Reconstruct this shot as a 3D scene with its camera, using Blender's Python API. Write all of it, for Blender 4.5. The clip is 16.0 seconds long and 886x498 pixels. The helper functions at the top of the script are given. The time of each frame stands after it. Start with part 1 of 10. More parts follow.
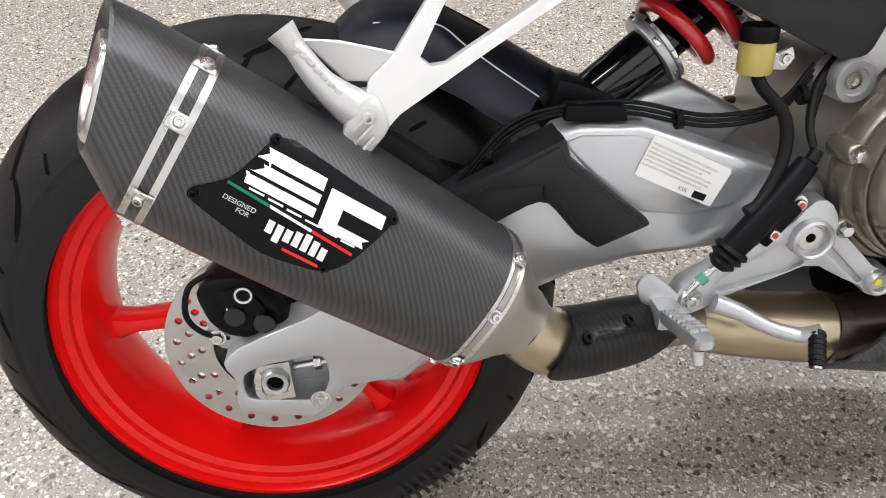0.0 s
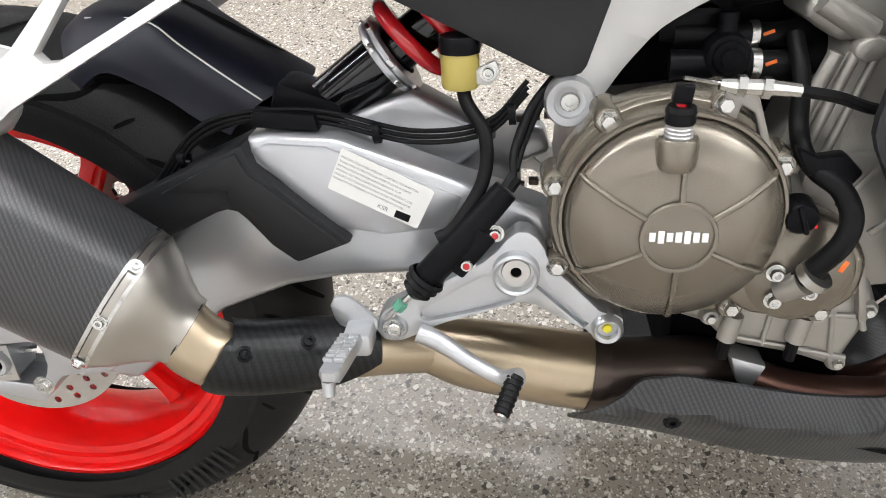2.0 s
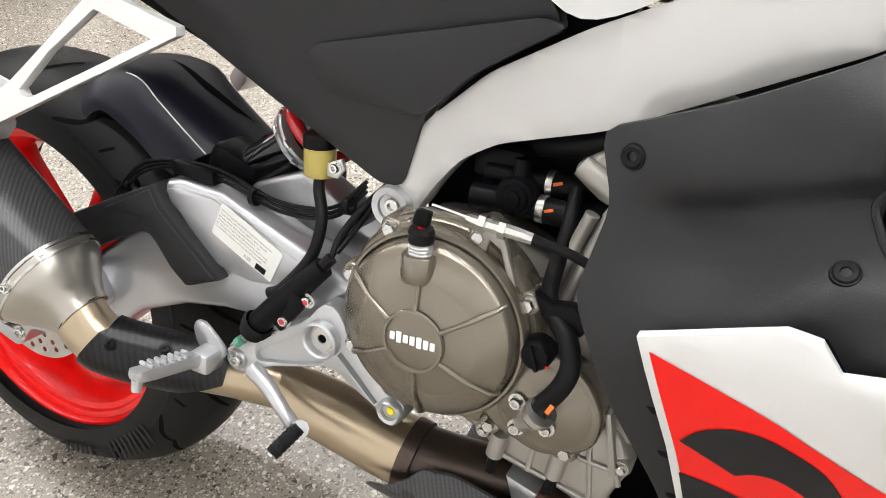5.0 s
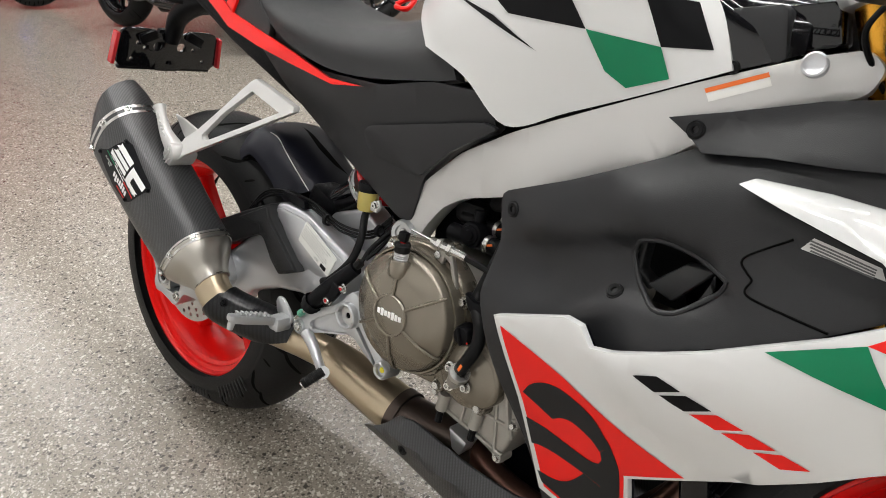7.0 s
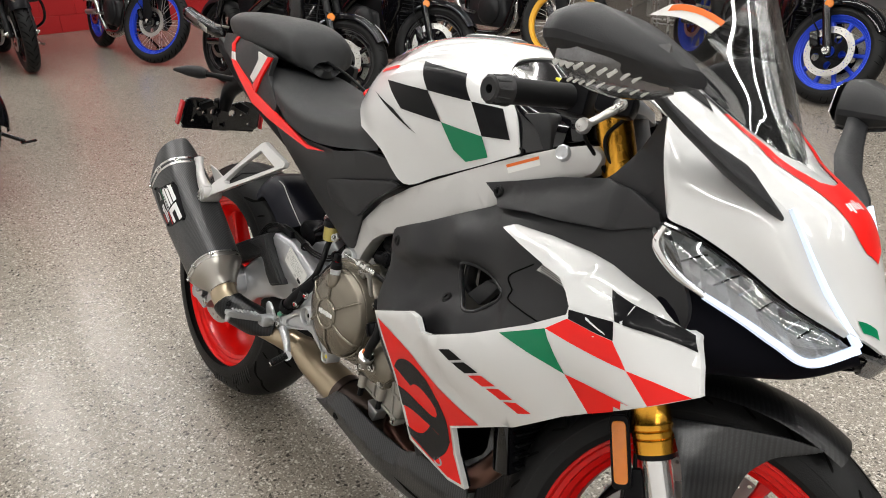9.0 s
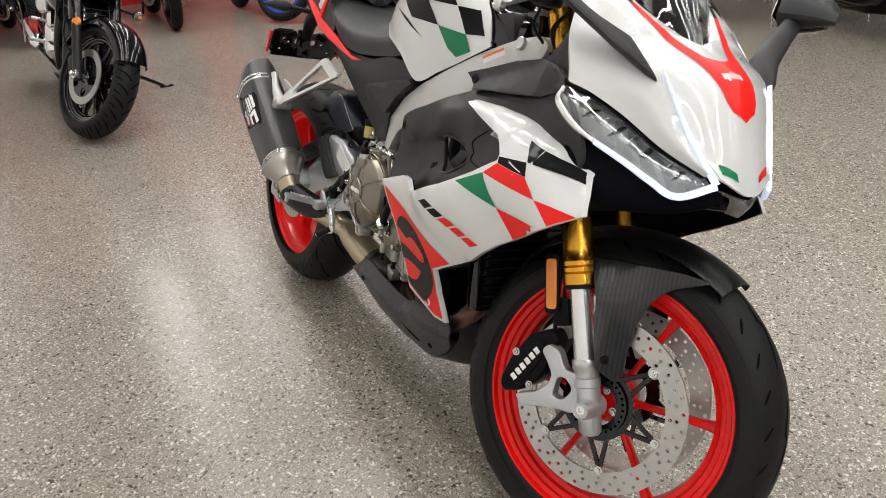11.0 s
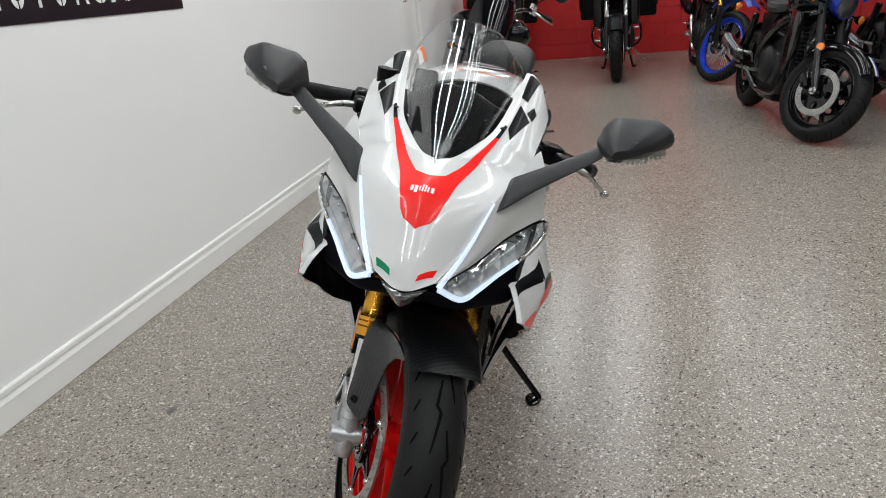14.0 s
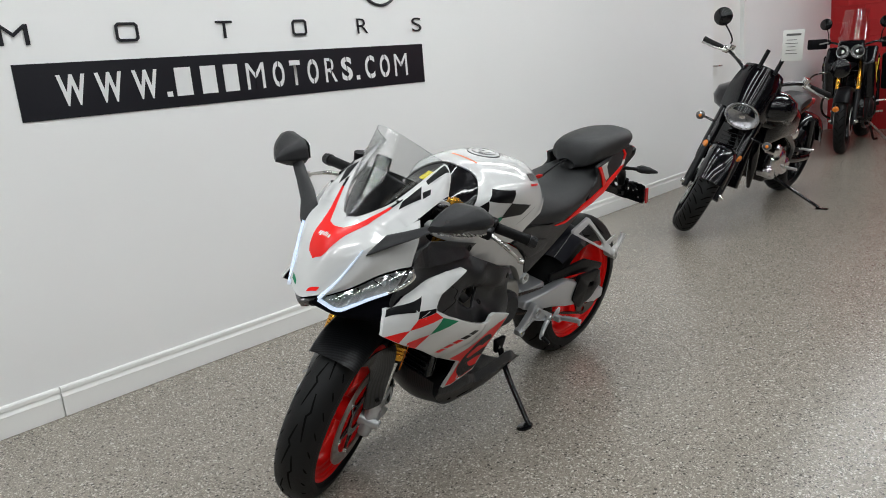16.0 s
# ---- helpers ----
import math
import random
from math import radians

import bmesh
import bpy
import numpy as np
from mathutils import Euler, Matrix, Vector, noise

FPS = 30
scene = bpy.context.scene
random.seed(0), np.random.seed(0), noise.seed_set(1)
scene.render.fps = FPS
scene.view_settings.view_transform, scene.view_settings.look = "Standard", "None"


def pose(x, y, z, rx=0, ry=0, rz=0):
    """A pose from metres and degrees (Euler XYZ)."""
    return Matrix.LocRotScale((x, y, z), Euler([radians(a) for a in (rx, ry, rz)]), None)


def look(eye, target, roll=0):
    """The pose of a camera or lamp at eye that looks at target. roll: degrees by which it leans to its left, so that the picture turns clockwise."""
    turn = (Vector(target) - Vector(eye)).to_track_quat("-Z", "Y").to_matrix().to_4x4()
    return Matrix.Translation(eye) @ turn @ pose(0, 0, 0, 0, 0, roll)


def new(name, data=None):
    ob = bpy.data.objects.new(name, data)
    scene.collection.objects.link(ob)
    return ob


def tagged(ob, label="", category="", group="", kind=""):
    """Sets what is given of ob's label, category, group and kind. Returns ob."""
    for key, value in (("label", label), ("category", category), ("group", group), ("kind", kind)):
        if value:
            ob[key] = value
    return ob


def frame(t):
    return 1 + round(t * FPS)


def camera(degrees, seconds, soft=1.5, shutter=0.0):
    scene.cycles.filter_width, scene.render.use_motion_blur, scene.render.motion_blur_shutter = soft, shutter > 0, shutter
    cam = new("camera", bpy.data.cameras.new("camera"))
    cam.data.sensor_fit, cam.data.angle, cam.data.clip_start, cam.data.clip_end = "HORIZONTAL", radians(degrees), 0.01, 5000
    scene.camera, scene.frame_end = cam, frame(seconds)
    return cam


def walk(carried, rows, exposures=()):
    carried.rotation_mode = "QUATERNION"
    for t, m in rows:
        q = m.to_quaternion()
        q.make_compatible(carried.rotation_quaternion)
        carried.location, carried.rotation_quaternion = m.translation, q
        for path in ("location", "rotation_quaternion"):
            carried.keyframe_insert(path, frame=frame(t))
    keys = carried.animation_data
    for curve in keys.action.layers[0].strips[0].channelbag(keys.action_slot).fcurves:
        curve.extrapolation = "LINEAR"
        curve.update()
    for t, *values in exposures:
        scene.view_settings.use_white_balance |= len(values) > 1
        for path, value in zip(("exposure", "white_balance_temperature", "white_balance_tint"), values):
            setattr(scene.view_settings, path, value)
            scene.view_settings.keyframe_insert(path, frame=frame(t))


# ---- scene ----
cam = camera(61.3, 16.0, soft=0.95)
PATH = [
    (0, (0.164, 0.471, 0.929), (0.19, 1.946, -0.421), -0.8),
    (0.5, (0.249, 0.478, 0.931), (0.135, 1.95, -0.418), -2.5),
    (1, (0.343, 0.488, 0.914), (0.142, 1.947, -0.439), -3.4),
    (1.5, (0.458, 0.521, 0.902), (0.206, 1.972, -0.451), -3.8),
    (2, (0.56, 0.532, 0.907), (0.249, 1.974, -0.443), -4.7),
    (2.5, (0.646, 0.528, 0.909), (0.309, 1.981, -0.423), -4.4),
    (3, (0.709, 0.525, 0.915), (0.327, 1.984, -0.399), -4.2),
    (3.5, (0.784, 0.525, 0.917), (0.32, 1.979, -0.375), -3.9),
    (4, (0.832, 0.569, 0.912), (0.271, 2.01, -0.356), -3.3),
    (4.5, (0.859, 0.597, 0.944), (0.156, 2.004, -0.291), -3.0),
    (4.7, (0.882, 0.6, 0.949), (0.189, 1.853, -0.141), -3.0),
    (6.8, (1.267, 0.456, 1.067), (0.139, 1.543, 0.181), -2.5),
    (7, (1.307, 0.458, 1.076), (0.029, 1.657, 0.113), -2.2),
    (7.5, (1.437, 0.467, 1.147), (0.111, 1.643, 0.219), -2.2),
    (8, (1.563, 0.452, 1.214), (0.179, 1.596, 0.334), -2.4),
    (8.2, (1.6, 0.431, 1.223), (0.344, 1.457, 0.443), -2.1),
    (10.3, (2.053, 0.475, 1.166), (0.612, 1.26, 0.425), -4.4),
    (10.5, (2.077, 0.46, 1.166), (0.495, 1.331, 0.306), -4.3),
    (11, (2.201, 0.473, 1.146), (0.569, 1.222, 0.265), -4.3),
    (11.5, (2.288, 0.549, 1.118), (0.61, 1.155, 0.215), -4.4),
    (12, (2.367, 0.748, 1.107), (0.635, 1.199, 0.214), -4.3),
    (12.5, (2.465, 0.976, 1.128), (0.676, 1.225, 0.27), -4.9),
    (13, (2.571, 1.185, 1.183), (0.74, 1.205, 0.379), -5.4),
    (13.5, (2.573, 1.44, 1.183), (0.73, 1.204, 0.444), -5.5),
    (14, (2.606, 1.716, 1.193), (0.794, 1.198, 0.523), -5.6),
    (14.5, (2.682, 2.001, 1.228), (0.954, 1.197, 0.62), -5.5),
    (15, (2.663, 2.309, 1.251), (1.053, 1.259, 0.697), -5.5),
    (15.5, (2.606, 2.665, 1.267), (1.126, 1.419, 0.758), -5.2),
    (16, (2.52, 3.005, 1.27), (1.188, 1.59, 0.796), -4.8),
]
EXPOSURES = [(0.0, 0.92, 6150, 10), (2.0, 1.12, 6150, 10), (3.5, 1.18, 6200, 10), (4.5, 1.18, 6300, 10), (7.0, 0.52, 6400, 9), (8.0, 0.44, 6450, 9), (10.5, 0.36, 6500, 9), (12.0, 0.24, 6350, 8), (13.5, -0.02, 6150, 7), (16.0, -0.11, 6050, 6)]
walk(cam, [(t, look(eye, target, roll)) for t, eye, target, roll in PATH], EXPOSURES)

# ---- light: a closed showroom lit by rows of ceiling tubes ----
world = bpy.data.worlds.new("world")
scene.world = world
world.use_nodes = True
world.node_tree.nodes["Background"].inputs[0].default_value = (0.9, 0.95, 1.0, 1)
world.node_tree.nodes["Background"].inputs[1].default_value = 0.1
CEIL = 3.1
TUBE_ROWS = (0.75, 1.55, 2.75, 3.55, 5.2, 6.6)
for ty in TUBE_ROWS:
    for tx in (-5.6, -0.6, 4.2):
        ld = bpy.data.lights.new("tube_light", "AREA")
        ld.shape, ld.size, ld.size_y = "RECTANGLE", 4.4, 0.07
        ld.energy, ld.color = 13.0 if tx < -5 and ty > 2 else 30.0 if ty < 1 else 24.0 if ty < 4 else 15.0, (1.0, 0.975, 0.94)
        lo = new("tube_light", ld)
        lo.matrix_world = Matrix.Translation((tx, ty, CEIL - 0.10))
scene.view_settings.exposure = 0.0

# ---- materials ----
def mat(name, color, rough=0.5, metal=0.0, var=0.08, scale=6.0, bump=0.0, bscale=200.0, coat=0.0, coat_rough=0.05, spec=0.5):
    """A painted, metal or plastic surface with slow and fine variation."""
    m = bpy.data.materials.new(name)
    m.use_nodes = True
    nt = m.node_tree
    n, l = nt.nodes, nt.links
    b = n["Principled BSDF"]
    b.inputs["Roughness"].default_value = rough
    b.inputs["Metallic"].default_value = metal
    b.inputs["Coat Weight"].default_value = coat
    b.inputs["Coat Roughness"].default_value = coat_rough
    b.inputs["Specular IOR Level"].default_value = spec
    tc = n.new("ShaderNodeTexCoord")
    big = n.new("ShaderNodeTexNoise")
    big.inputs["Scale"].default_value, big.inputs["Detail"].default_value = scale, 4.0
    fine = n.new("ShaderNodeTexNoise")
    fine.inputs["Scale"].default_value, fine.inputs["Detail"].default_value = bscale, 3.0
    l.new(tc.outputs["Object"], big.inputs["Vector"])
    l.new(tc.outputs["Object"], fine.inputs["Vector"])
    mix = n.new("ShaderNodeMix")
    mix.data_type = "RGBA"
    lo = [max(0.0, c * (1 - var)) for c in color]
    hi = [min(1.0, c * (1 + var)) for c in color]
    mix.inputs["A"].default_value, mix.inputs["B"].default_value = (*lo, 1), (*hi, 1)
    l.new(big.outputs["Fac"], mix.inputs["Factor"])
    l.new(mix.outputs["Result"], b.inputs["Base Color"])
    rr = n.new("ShaderNodeMapRange")
    rr.inputs["To Min"].default_value, rr.inputs["To Max"].default_value = max(0.02, rough * 0.85), min(1.0, rough * 1.15)
    l.new(big.outputs["Fac"], rr.inputs["Value"])
    l.new(rr.outputs["Result"], b.inputs["Roughness"])
    if bump:
        bp = n.new("ShaderNodeBump")
        bp.inputs["Strength"].default_value, bp.inputs["Distance"].default_value = bump, 0.001
        l.new(fine.outputs["Fac"], bp.inputs["Height"])
        l.new(bp.outputs["Normal"], b.inputs["Normal"])
    return m


def carbon_mat(name, dark, light, rough, coat, cell=0.0026, spec=0.5):
    """Woven carbon fibre: twill of two bundle directions, in the thing's own space."""
    m = mat(name, dark, rough, 0.0, 0.1, 8.0, coat=coat, coat_rough=0.25, spec=spec)
    nt = m.node_tree
    n, l = nt.nodes, nt.links
    b = n["Principled BSDF"]
    tc = n.new("ShaderNodeTexCoord")
    mp = n.new("ShaderNodeMapping")
    mp.inputs["Rotation"].default_value = (0, radians(-38), 0)
    l.new(tc.outputs["Object"], mp.inputs["Vector"])
    w1 = n.new("ShaderNodeTexWave")
    w1.wave_type, w1.bands_direction = "BANDS", "DIAGONAL"
    w1.inputs["Scale"].default_value = 0.2 / cell / 2.2
    l.new(mp.outputs["Vector"], w1.inputs["Vector"])
    ck = n.new("ShaderNodeTexChecker")
    ck.inputs["Scale"].default_value = 1 / cell / 1.6
    l.new(mp.outputs["Vector"], ck.inputs["Vector"])
    mm = n.new("ShaderNodeMath")
    mm.operation = "MULTIPLY"
    l.new(w1.outputs["Fac"], mm.inputs[0])
    l.new(ck.outputs["Fac"], mm.inputs[1])
    ad = n.new("ShaderNodeMath")
    ad.operation = "MULTIPLY_ADD"
    ad.inputs[1].default_value, ad.inputs[2].default_value = 0.5, 0.0
    l.new(w1.outputs["Fac"], ad.inputs[0])
    sm = n.new("ShaderNodeMath")
    l.new(mm.outputs[0], sm.inputs[0])
    l.new(ad.outputs[0], sm.inputs[1])
    mx = n.new("ShaderNodeMix")
    mx.data_type = "RGBA"
    mx.inputs["A"].default_value, mx.inputs["B"].default_value = (*dark, 1), (*light, 1)
    l.new(sm.outputs[0], mx.inputs["Factor"])
    l.new(mx.outputs["Result"], b.inputs["Base Color"])
    bp = n.new("ShaderNodeBump")
    bp.inputs["Strength"].default_value, bp.inputs["Distance"].default_value = 0.25, 0.0003
    l.new(sm.outputs[0], bp.inputs["Height"])
    l.new(bp.outputs["Normal"], b.inputs["Normal"])
    return m


def glow_mat(name, color, power):
    m = bpy.data.materials.new(name)
    m.use_nodes = True
    b = m.node_tree.nodes["Principled BSDF"]
    b.inputs["Base Color"].default_value = (*color, 1)
    b.inputs["Emission Color"].default_value = (*color, 1)
    b.inputs["Emission Strength"].default_value = power
    return m


def glass_mat(name, color, rough=0.0, ior=1.45, alpha=0.0):
    m = bpy.data.materials.new(name)
    m.use_nodes = True
    n, l = m.node_tree.nodes, m.node_tree.links
    b = n["Principled BSDF"]
    b.inputs["Base Color"].default_value = (*color, 1)
    b.inputs["Roughness"].default_value = rough
    b.inputs["IOR"].default_value = ior
    b.inputs["Transmission Weight"].default_value = 1.0
    if alpha:
        t = n.new("ShaderNodeBsdfTransparent")
        t.inputs[0].default_value = (*color, 1)
        g = n.new("ShaderNodeBsdfGlossy")
        g.inputs["Roughness"].default_value = 0.02
        lw = n.new("ShaderNodeLayerWeight")
        pw = n.new("ShaderNodeMath")
        pw.operation = "POWER"
        pw.inputs[1].default_value = 4.0
        l.new(lw.outputs["Facing"], pw.inputs[0])
        f = n.new("ShaderNodeMapRange")
        f.inputs["To Min"].default_value, f.inputs["To Max"].default_value = 0.11, 0.8
        l.new(pw.outputs[0], f.inputs["Value"])
        x = n.new("ShaderNodeMixShader")
        l.new(f.outputs[0], x.inputs[0])
        l.new(t.outputs[0], x.inputs[1])
        l.new(g.outputs[0], x.inputs[2])
        l.new(x.outputs[0], n["Material Output"].inputs[0])
    return m


def floor_mat():
    """Grey epoxy with scattered flakes under a satin clear coat."""
    m = mat("epoxy_flake_floor", (0.258, 0.229, 0.191), 0.25, 0, 0.12, 0.8)
    nt = m.node_tree
    n, l = nt.nodes, nt.links
    b = n["Principled BSDF"]
    tc = n.new("ShaderNodeTexCoord")
    base = b.inputs["Base Color"].links[0].from_socket
    col = base
    for sc, seed, lo, hi, fac in ((390.0, 0.0, 0.09, 0.12, "dark"), (400.0, 7.0, 0.89, 0.92, "light"), (215.0, 3.0, 0.945, 0.955, "dark"), (230.0, 5.0, 0.940, 0.950, "light"), (150.0, 11.0, 0.968, 0.974, "deep"), (165.0, 13.0, 0.968, 0.974, "pale")):
        mp = n.new("ShaderNodeMapping")
        mp.inputs["Location"].default_value = (seed, seed * 2, 0)
        l.new(tc.outputs["Object"], mp.inputs["Vector"])
        v = n.new("ShaderNodeTexVoronoi")
        v.inputs["Scale"].default_value = sc
        l.new(mp.outputs["Vector"], v.inputs["Vector"])
        sx = n.new("ShaderNodeSeparateColor")
        l.new(v.outputs["Color"], sx.inputs[0])
        r = n.new("ShaderNodeMapRange")
        r.interpolation_type = "SMOOTHSTEP"
        if lo < 0.5:
            r.inputs["From Min"].default_value, r.inputs["From Max"].default_value = hi, lo
        else:
            r.inputs["From Min"].default_value, r.inputs["From Max"].default_value = lo, hi
        l.new(sx.outputs[0], r.inputs["Value"])
        mx = n.new("ShaderNodeMix")
        mx.data_type = "RGBA"
        l.new(r.outputs["Result"], mx.inputs["Factor"])
        l.new(col, mx.inputs["A"])
        mx.inputs["B"].default_value = {"dark": (0.105, 0.094, 0.079, 1), "light": (0.51, 0.47, 0.41, 1), "deep": (0.066, 0.059, 0.050, 1), "pale": (0.585, 0.545, 0.48, 1)}[fac]
        col = mx.outputs["Result"]
    l.new(col, b.inputs["Base Color"])
    ns = n.new("ShaderNodeTexNoise")
    ns.inputs["Scale"].default_value, ns.inputs["Detail"].default_value = 90.0, 3
    l.new(tc.outputs["Object"], ns.inputs["Vector"])
    bp = n.new("ShaderNodeBump")
    bp.inputs["Strength"].default_value, bp.inputs["Distance"].default_value = 0.35, 0.0012
    l.new(ns.outputs["Fac"], bp.inputs["Height"])
    l.new(bp.outputs["Normal"], b.inputs["Normal"])
    return m


M = dict(
    floor=floor_mat(),
    wall=mat("white_wall_paint", (0.875, 0.875, 0.87), 0.55, 0, 0.025, 1.2, 0.15, 250),
    greywall=mat("unseen_wall_grey", (0.13, 0.13, 0.13), 0.6, 0, 0.05, 1.2),
    trim=mat("gloss_white_trim", (0.86, 0.86, 0.84), 0.3, 0, 0.02, 2),
    redwall=mat("red_block_paint", (0.47, 0.009, 0.011), 0.5, 0, 0.1, 2, 0.3, 120),
    ceiling=mat("dark_ceiling_paint", (0.09, 0.09, 0.09), 0.8, 0, 0.03, 3),
    signblack=mat("black_sign_film", (0.006, 0.006, 0.010), 0.35, 0, 0.05),
    white=mat("pearl_white_paint", (0.665, 0.67, 0.667), 0.22, 0, 0.015, 4, coat=1.0, coat_rough=0.03),
    satinwhite=mat("matt_white_frame_paint", (0.56, 0.555, 0.545), 0.32, 0.3, 0.03, 5),
    red=mat("gloss_red_paint", (0.84, 0.008, 0.005), 0.32, 0, 0.03, 4, coat=0.25, coat_rough=0.04, spec=0.25),
    redwheel=mat("fluorescent_red_wheel_paint", (0.80, 0.005, 0.004), 0.3, 0, 0.04, 4, coat=0.3, coat_rough=0.05, spec=0.2),
    green=mat("green_decal", (0.0, 0.19, 0.080), 0.30, 0, 0.03, coat=0.25, coat_rough=0.04, spec=0.2),
    black=mat("matt_black_plastic", (0.0045, 0.0045, 0.0055), 0.33, 0, 0.15, 10, 0.2, 900, spec=0.09),
    panel=mat("satin_black_body_plastic", (0.0150, 0.0153, 0.0170), 0.42, 0, 0.10, 9, 0.25, 1200, spec=0.36),
    satin=mat("satin_dark_plastic", (0.0105, 0.0112, 0.0190), 0.43, 0, 0.10, 7, 0.1, 900, spec=0.26),
    dblack=mat("black_decal", (0.003, 0.003, 0.004), 0.35, 0, 0.05, coat=0.06, coat_rough=0.04, spec=0.12),
    gblack=mat("gloss_black_paint", (0.003, 0.003, 0.004), 0.15, 0, 0.1, coat=0.75, coat_rough=0.02, spec=0.12),
    greyplastic=mat("dark_grey_textured_plastic", (0.013, 0.0133, 0.0145), 0.42, 0, 0.12, 8, 0.4, 1400, spec=0.24),
    rubber=mat("tyre_rubber", (0.0092, 0.0092, 0.0096), 0.50, 0, 0.25, 14, 0.4, 500, spec=0.20),
    groove=mat("tread_groove_rubber", (0.002, 0.002, 0.002), 0.9, 0, 0.1, spec=0.1),
    seat=mat("black_seat_vinyl", (0.025, 0.0257, 0.0268), 0.48, 0, 0.08, 6, 0.5, 1600, spec=0.28),
    alu=mat("cast_aluminium_paint", (0.52, 0.53, 0.545), 0.34, 0.75, 0.05, 8, 0.12, 600),
    swing=mat("silver_swingarm_paint", (0.50, 0.51, 0.53), 0.30, 0.7, 0.04, 6, 0.06, 900),
    steel=mat("brushed_steel", (0.58, 0.57, 0.55), 0.28, 1.0, 0.06, 30),
    bolt=mat("zinc_bolt", (0.62, 0.62, 0.60), 0.25, 1.0, 0.1, 40),
    stanchion=mat("hard_chrome_stanchion", (0.78, 0.78, 0.78), 0.16, 0.85, 0.02),
    lampalu=mat("bright_lamp_reflector", (0.80, 0.81, 0.82), 0.24, 0.45, 0.02, 8),
    chrome=mat("chrome", (0.80, 0.80, 0.80), 0.06, 1.0, 0.02),
    disc=mat("brake_disc_steel", (0.50, 0.49, 0.47), 0.33, 1.0, 0.06, 20, 0.1, 300),
    bronze=mat("bronze_engine_paint", (0.21, 0.188, 0.152), 0.25, 0.7, 0.06, 8, 0.12, 700),
    case=mat("grey_bronze_crankcase", (0.35, 0.335, 0.305), 0.40, 0.55, 0.08, 10, 0.25, 500),
    titan=mat("heat_tinted_titanium", (0.46, 0.38, 0.27), 0.30, 0.95, 0.12, 9, 0.05, 300),
    brushed=mat("brushed_titanium_cone", (0.47, 0.45, 0.41), 0.32, 0.95, 0.06, 14),
    darkpipe=mat("dark_heat_stained_pipe", (0.085, 0.065, 0.055), 0.34, 0.8, 0.25, 10),
    header=mat("brown_header_pipe", (0.16, 0.085, 0.065), 0.30, 0.85, 0.3, 8),
    carbon=carbon_mat("matt_carbon_weave", (0.017, 0.017, 0.018), (0.050, 0.051, 0.053), 0.36, 0.15, 0.0009),
    carbon2=carbon_mat("satin_carbon_weave", (0.003, 0.003, 0.004), (0.020, 0.021, 0.023), 0.30, 0.25, 0.0018),
    # weave of the belly pan, set lighter than carbon2
    carbon3=carbon_mat("belly_carbon_weave", (0.014, 0.014, 0.015), (0.042, 0.043, 0.045), 0.34, 0.0, 0.0010, 0.5),
    gold=mat("gold_anodised_fork", (0.72, 0.36, 0.045), 0.26, 1.0, 0.05, 12),
    hose=mat("black_rubber_hose", (0.006, 0.006, 0.0065), 0.42, 0, 0.2, 20, 0.2, 700, spec=0.13),
    fluid=mat("brake_fluid_reservoir", (0.46, 0.38, 0.10), 0.3, 0, 0.06),
    paper=mat("white_sticker", (0.74, 0.74, 0.71), 0.45, 0, 0.02),
    silverprint=mat("silver_label", (0.62, 0.62, 0.60), 0.4, 0.2, 0.02),
    ink=mat("grey_print", (0.12, 0.12, 0.12), 0.5, 0, 0.05),
    whiteprint=mat("white_print", (0.80, 0.80, 0.80), 0.4, 0, 0.02),
    orange=mat("orange_sticker", (0.80, 0.16, 0.02), 0.4, 0, 0.03),
    amber=mat("amber_reflector", (0.75, 0.22, 0.02), 0.25, 0, 0.1, 60, 0.5, 400, coat=0.6),
    redlens=mat("red_reflector", (0.45, 0.01, 0.015), 0.2, 0, 0.05, coat=0.6),
    springred=mat("red_spring_paint", (0.52, 0.012, 0.016), 0.25, 0, 0.05, coat=0.8),
    yellow=mat("yellow_sticker", (0.82, 0.72, 0.02), 0.4, 0, 0.03),
    shroud=mat("smooth_black_shroud", (0.004, 0.004, 0.006), 0.5, 0, 0.1, spec=0.02),
    drl=glow_mat("lit_daytime_light", (0.70, 0.81, 1.0), 0.45),
    tubeglow=glow_mat("lit_tube", (1.0, 0.97, 0.93), 6.0),
    lens=glass_mat("clear_lens", (0.96, 0.97, 0.98), 0.0, 1.45, 1.0),
    screen=glass_mat("clear_windscreen", (0.93, 0.935, 0.935), 0.0, 1.6, 1.0),
    siglens=mat("clear_ribbed_signal_lens", (0.13, 0.13, 0.135), 0.12, 0.5, 0.5, 160, 0.6, 260, coat=1.0),
    siglens2=mat("smoked_chin_lens", (0.16, 0.16, 0.165), 0.12, 0.6, 0.6, 60, coat=0.8),
    lampglass=mat("clear_lamp_facets", (0.34, 0.34, 0.35), 0.16, 0.7, 0.7, 60, 0.6, 200, coat=0.8),
    mirror=mat("mirror_glass", (0.9, 0.9, 0.9), 0.02, 1.0, 0.0),
    blue=mat("blue_anodised_rim", (0.01, 0.05, 0.55), 0.3, 0.3, 0.05),
    blueplastic=mat("blue_plastic", (0.01, 0.03, 0.30), 0.3, 0, 0.05, coat=0.4),
    yrim=mat("gold_yellow_rim", (0.75, 0.42, 0.03), 0.3, 0.3, 0.05),
    greyfloorstain=mat("floor_scuff", (0.10, 0.095, 0.09), 0.5, 0, 0.2, 20),
)

# ---- mesh helpers ----
from mathutils.bvhtree import BVHTree


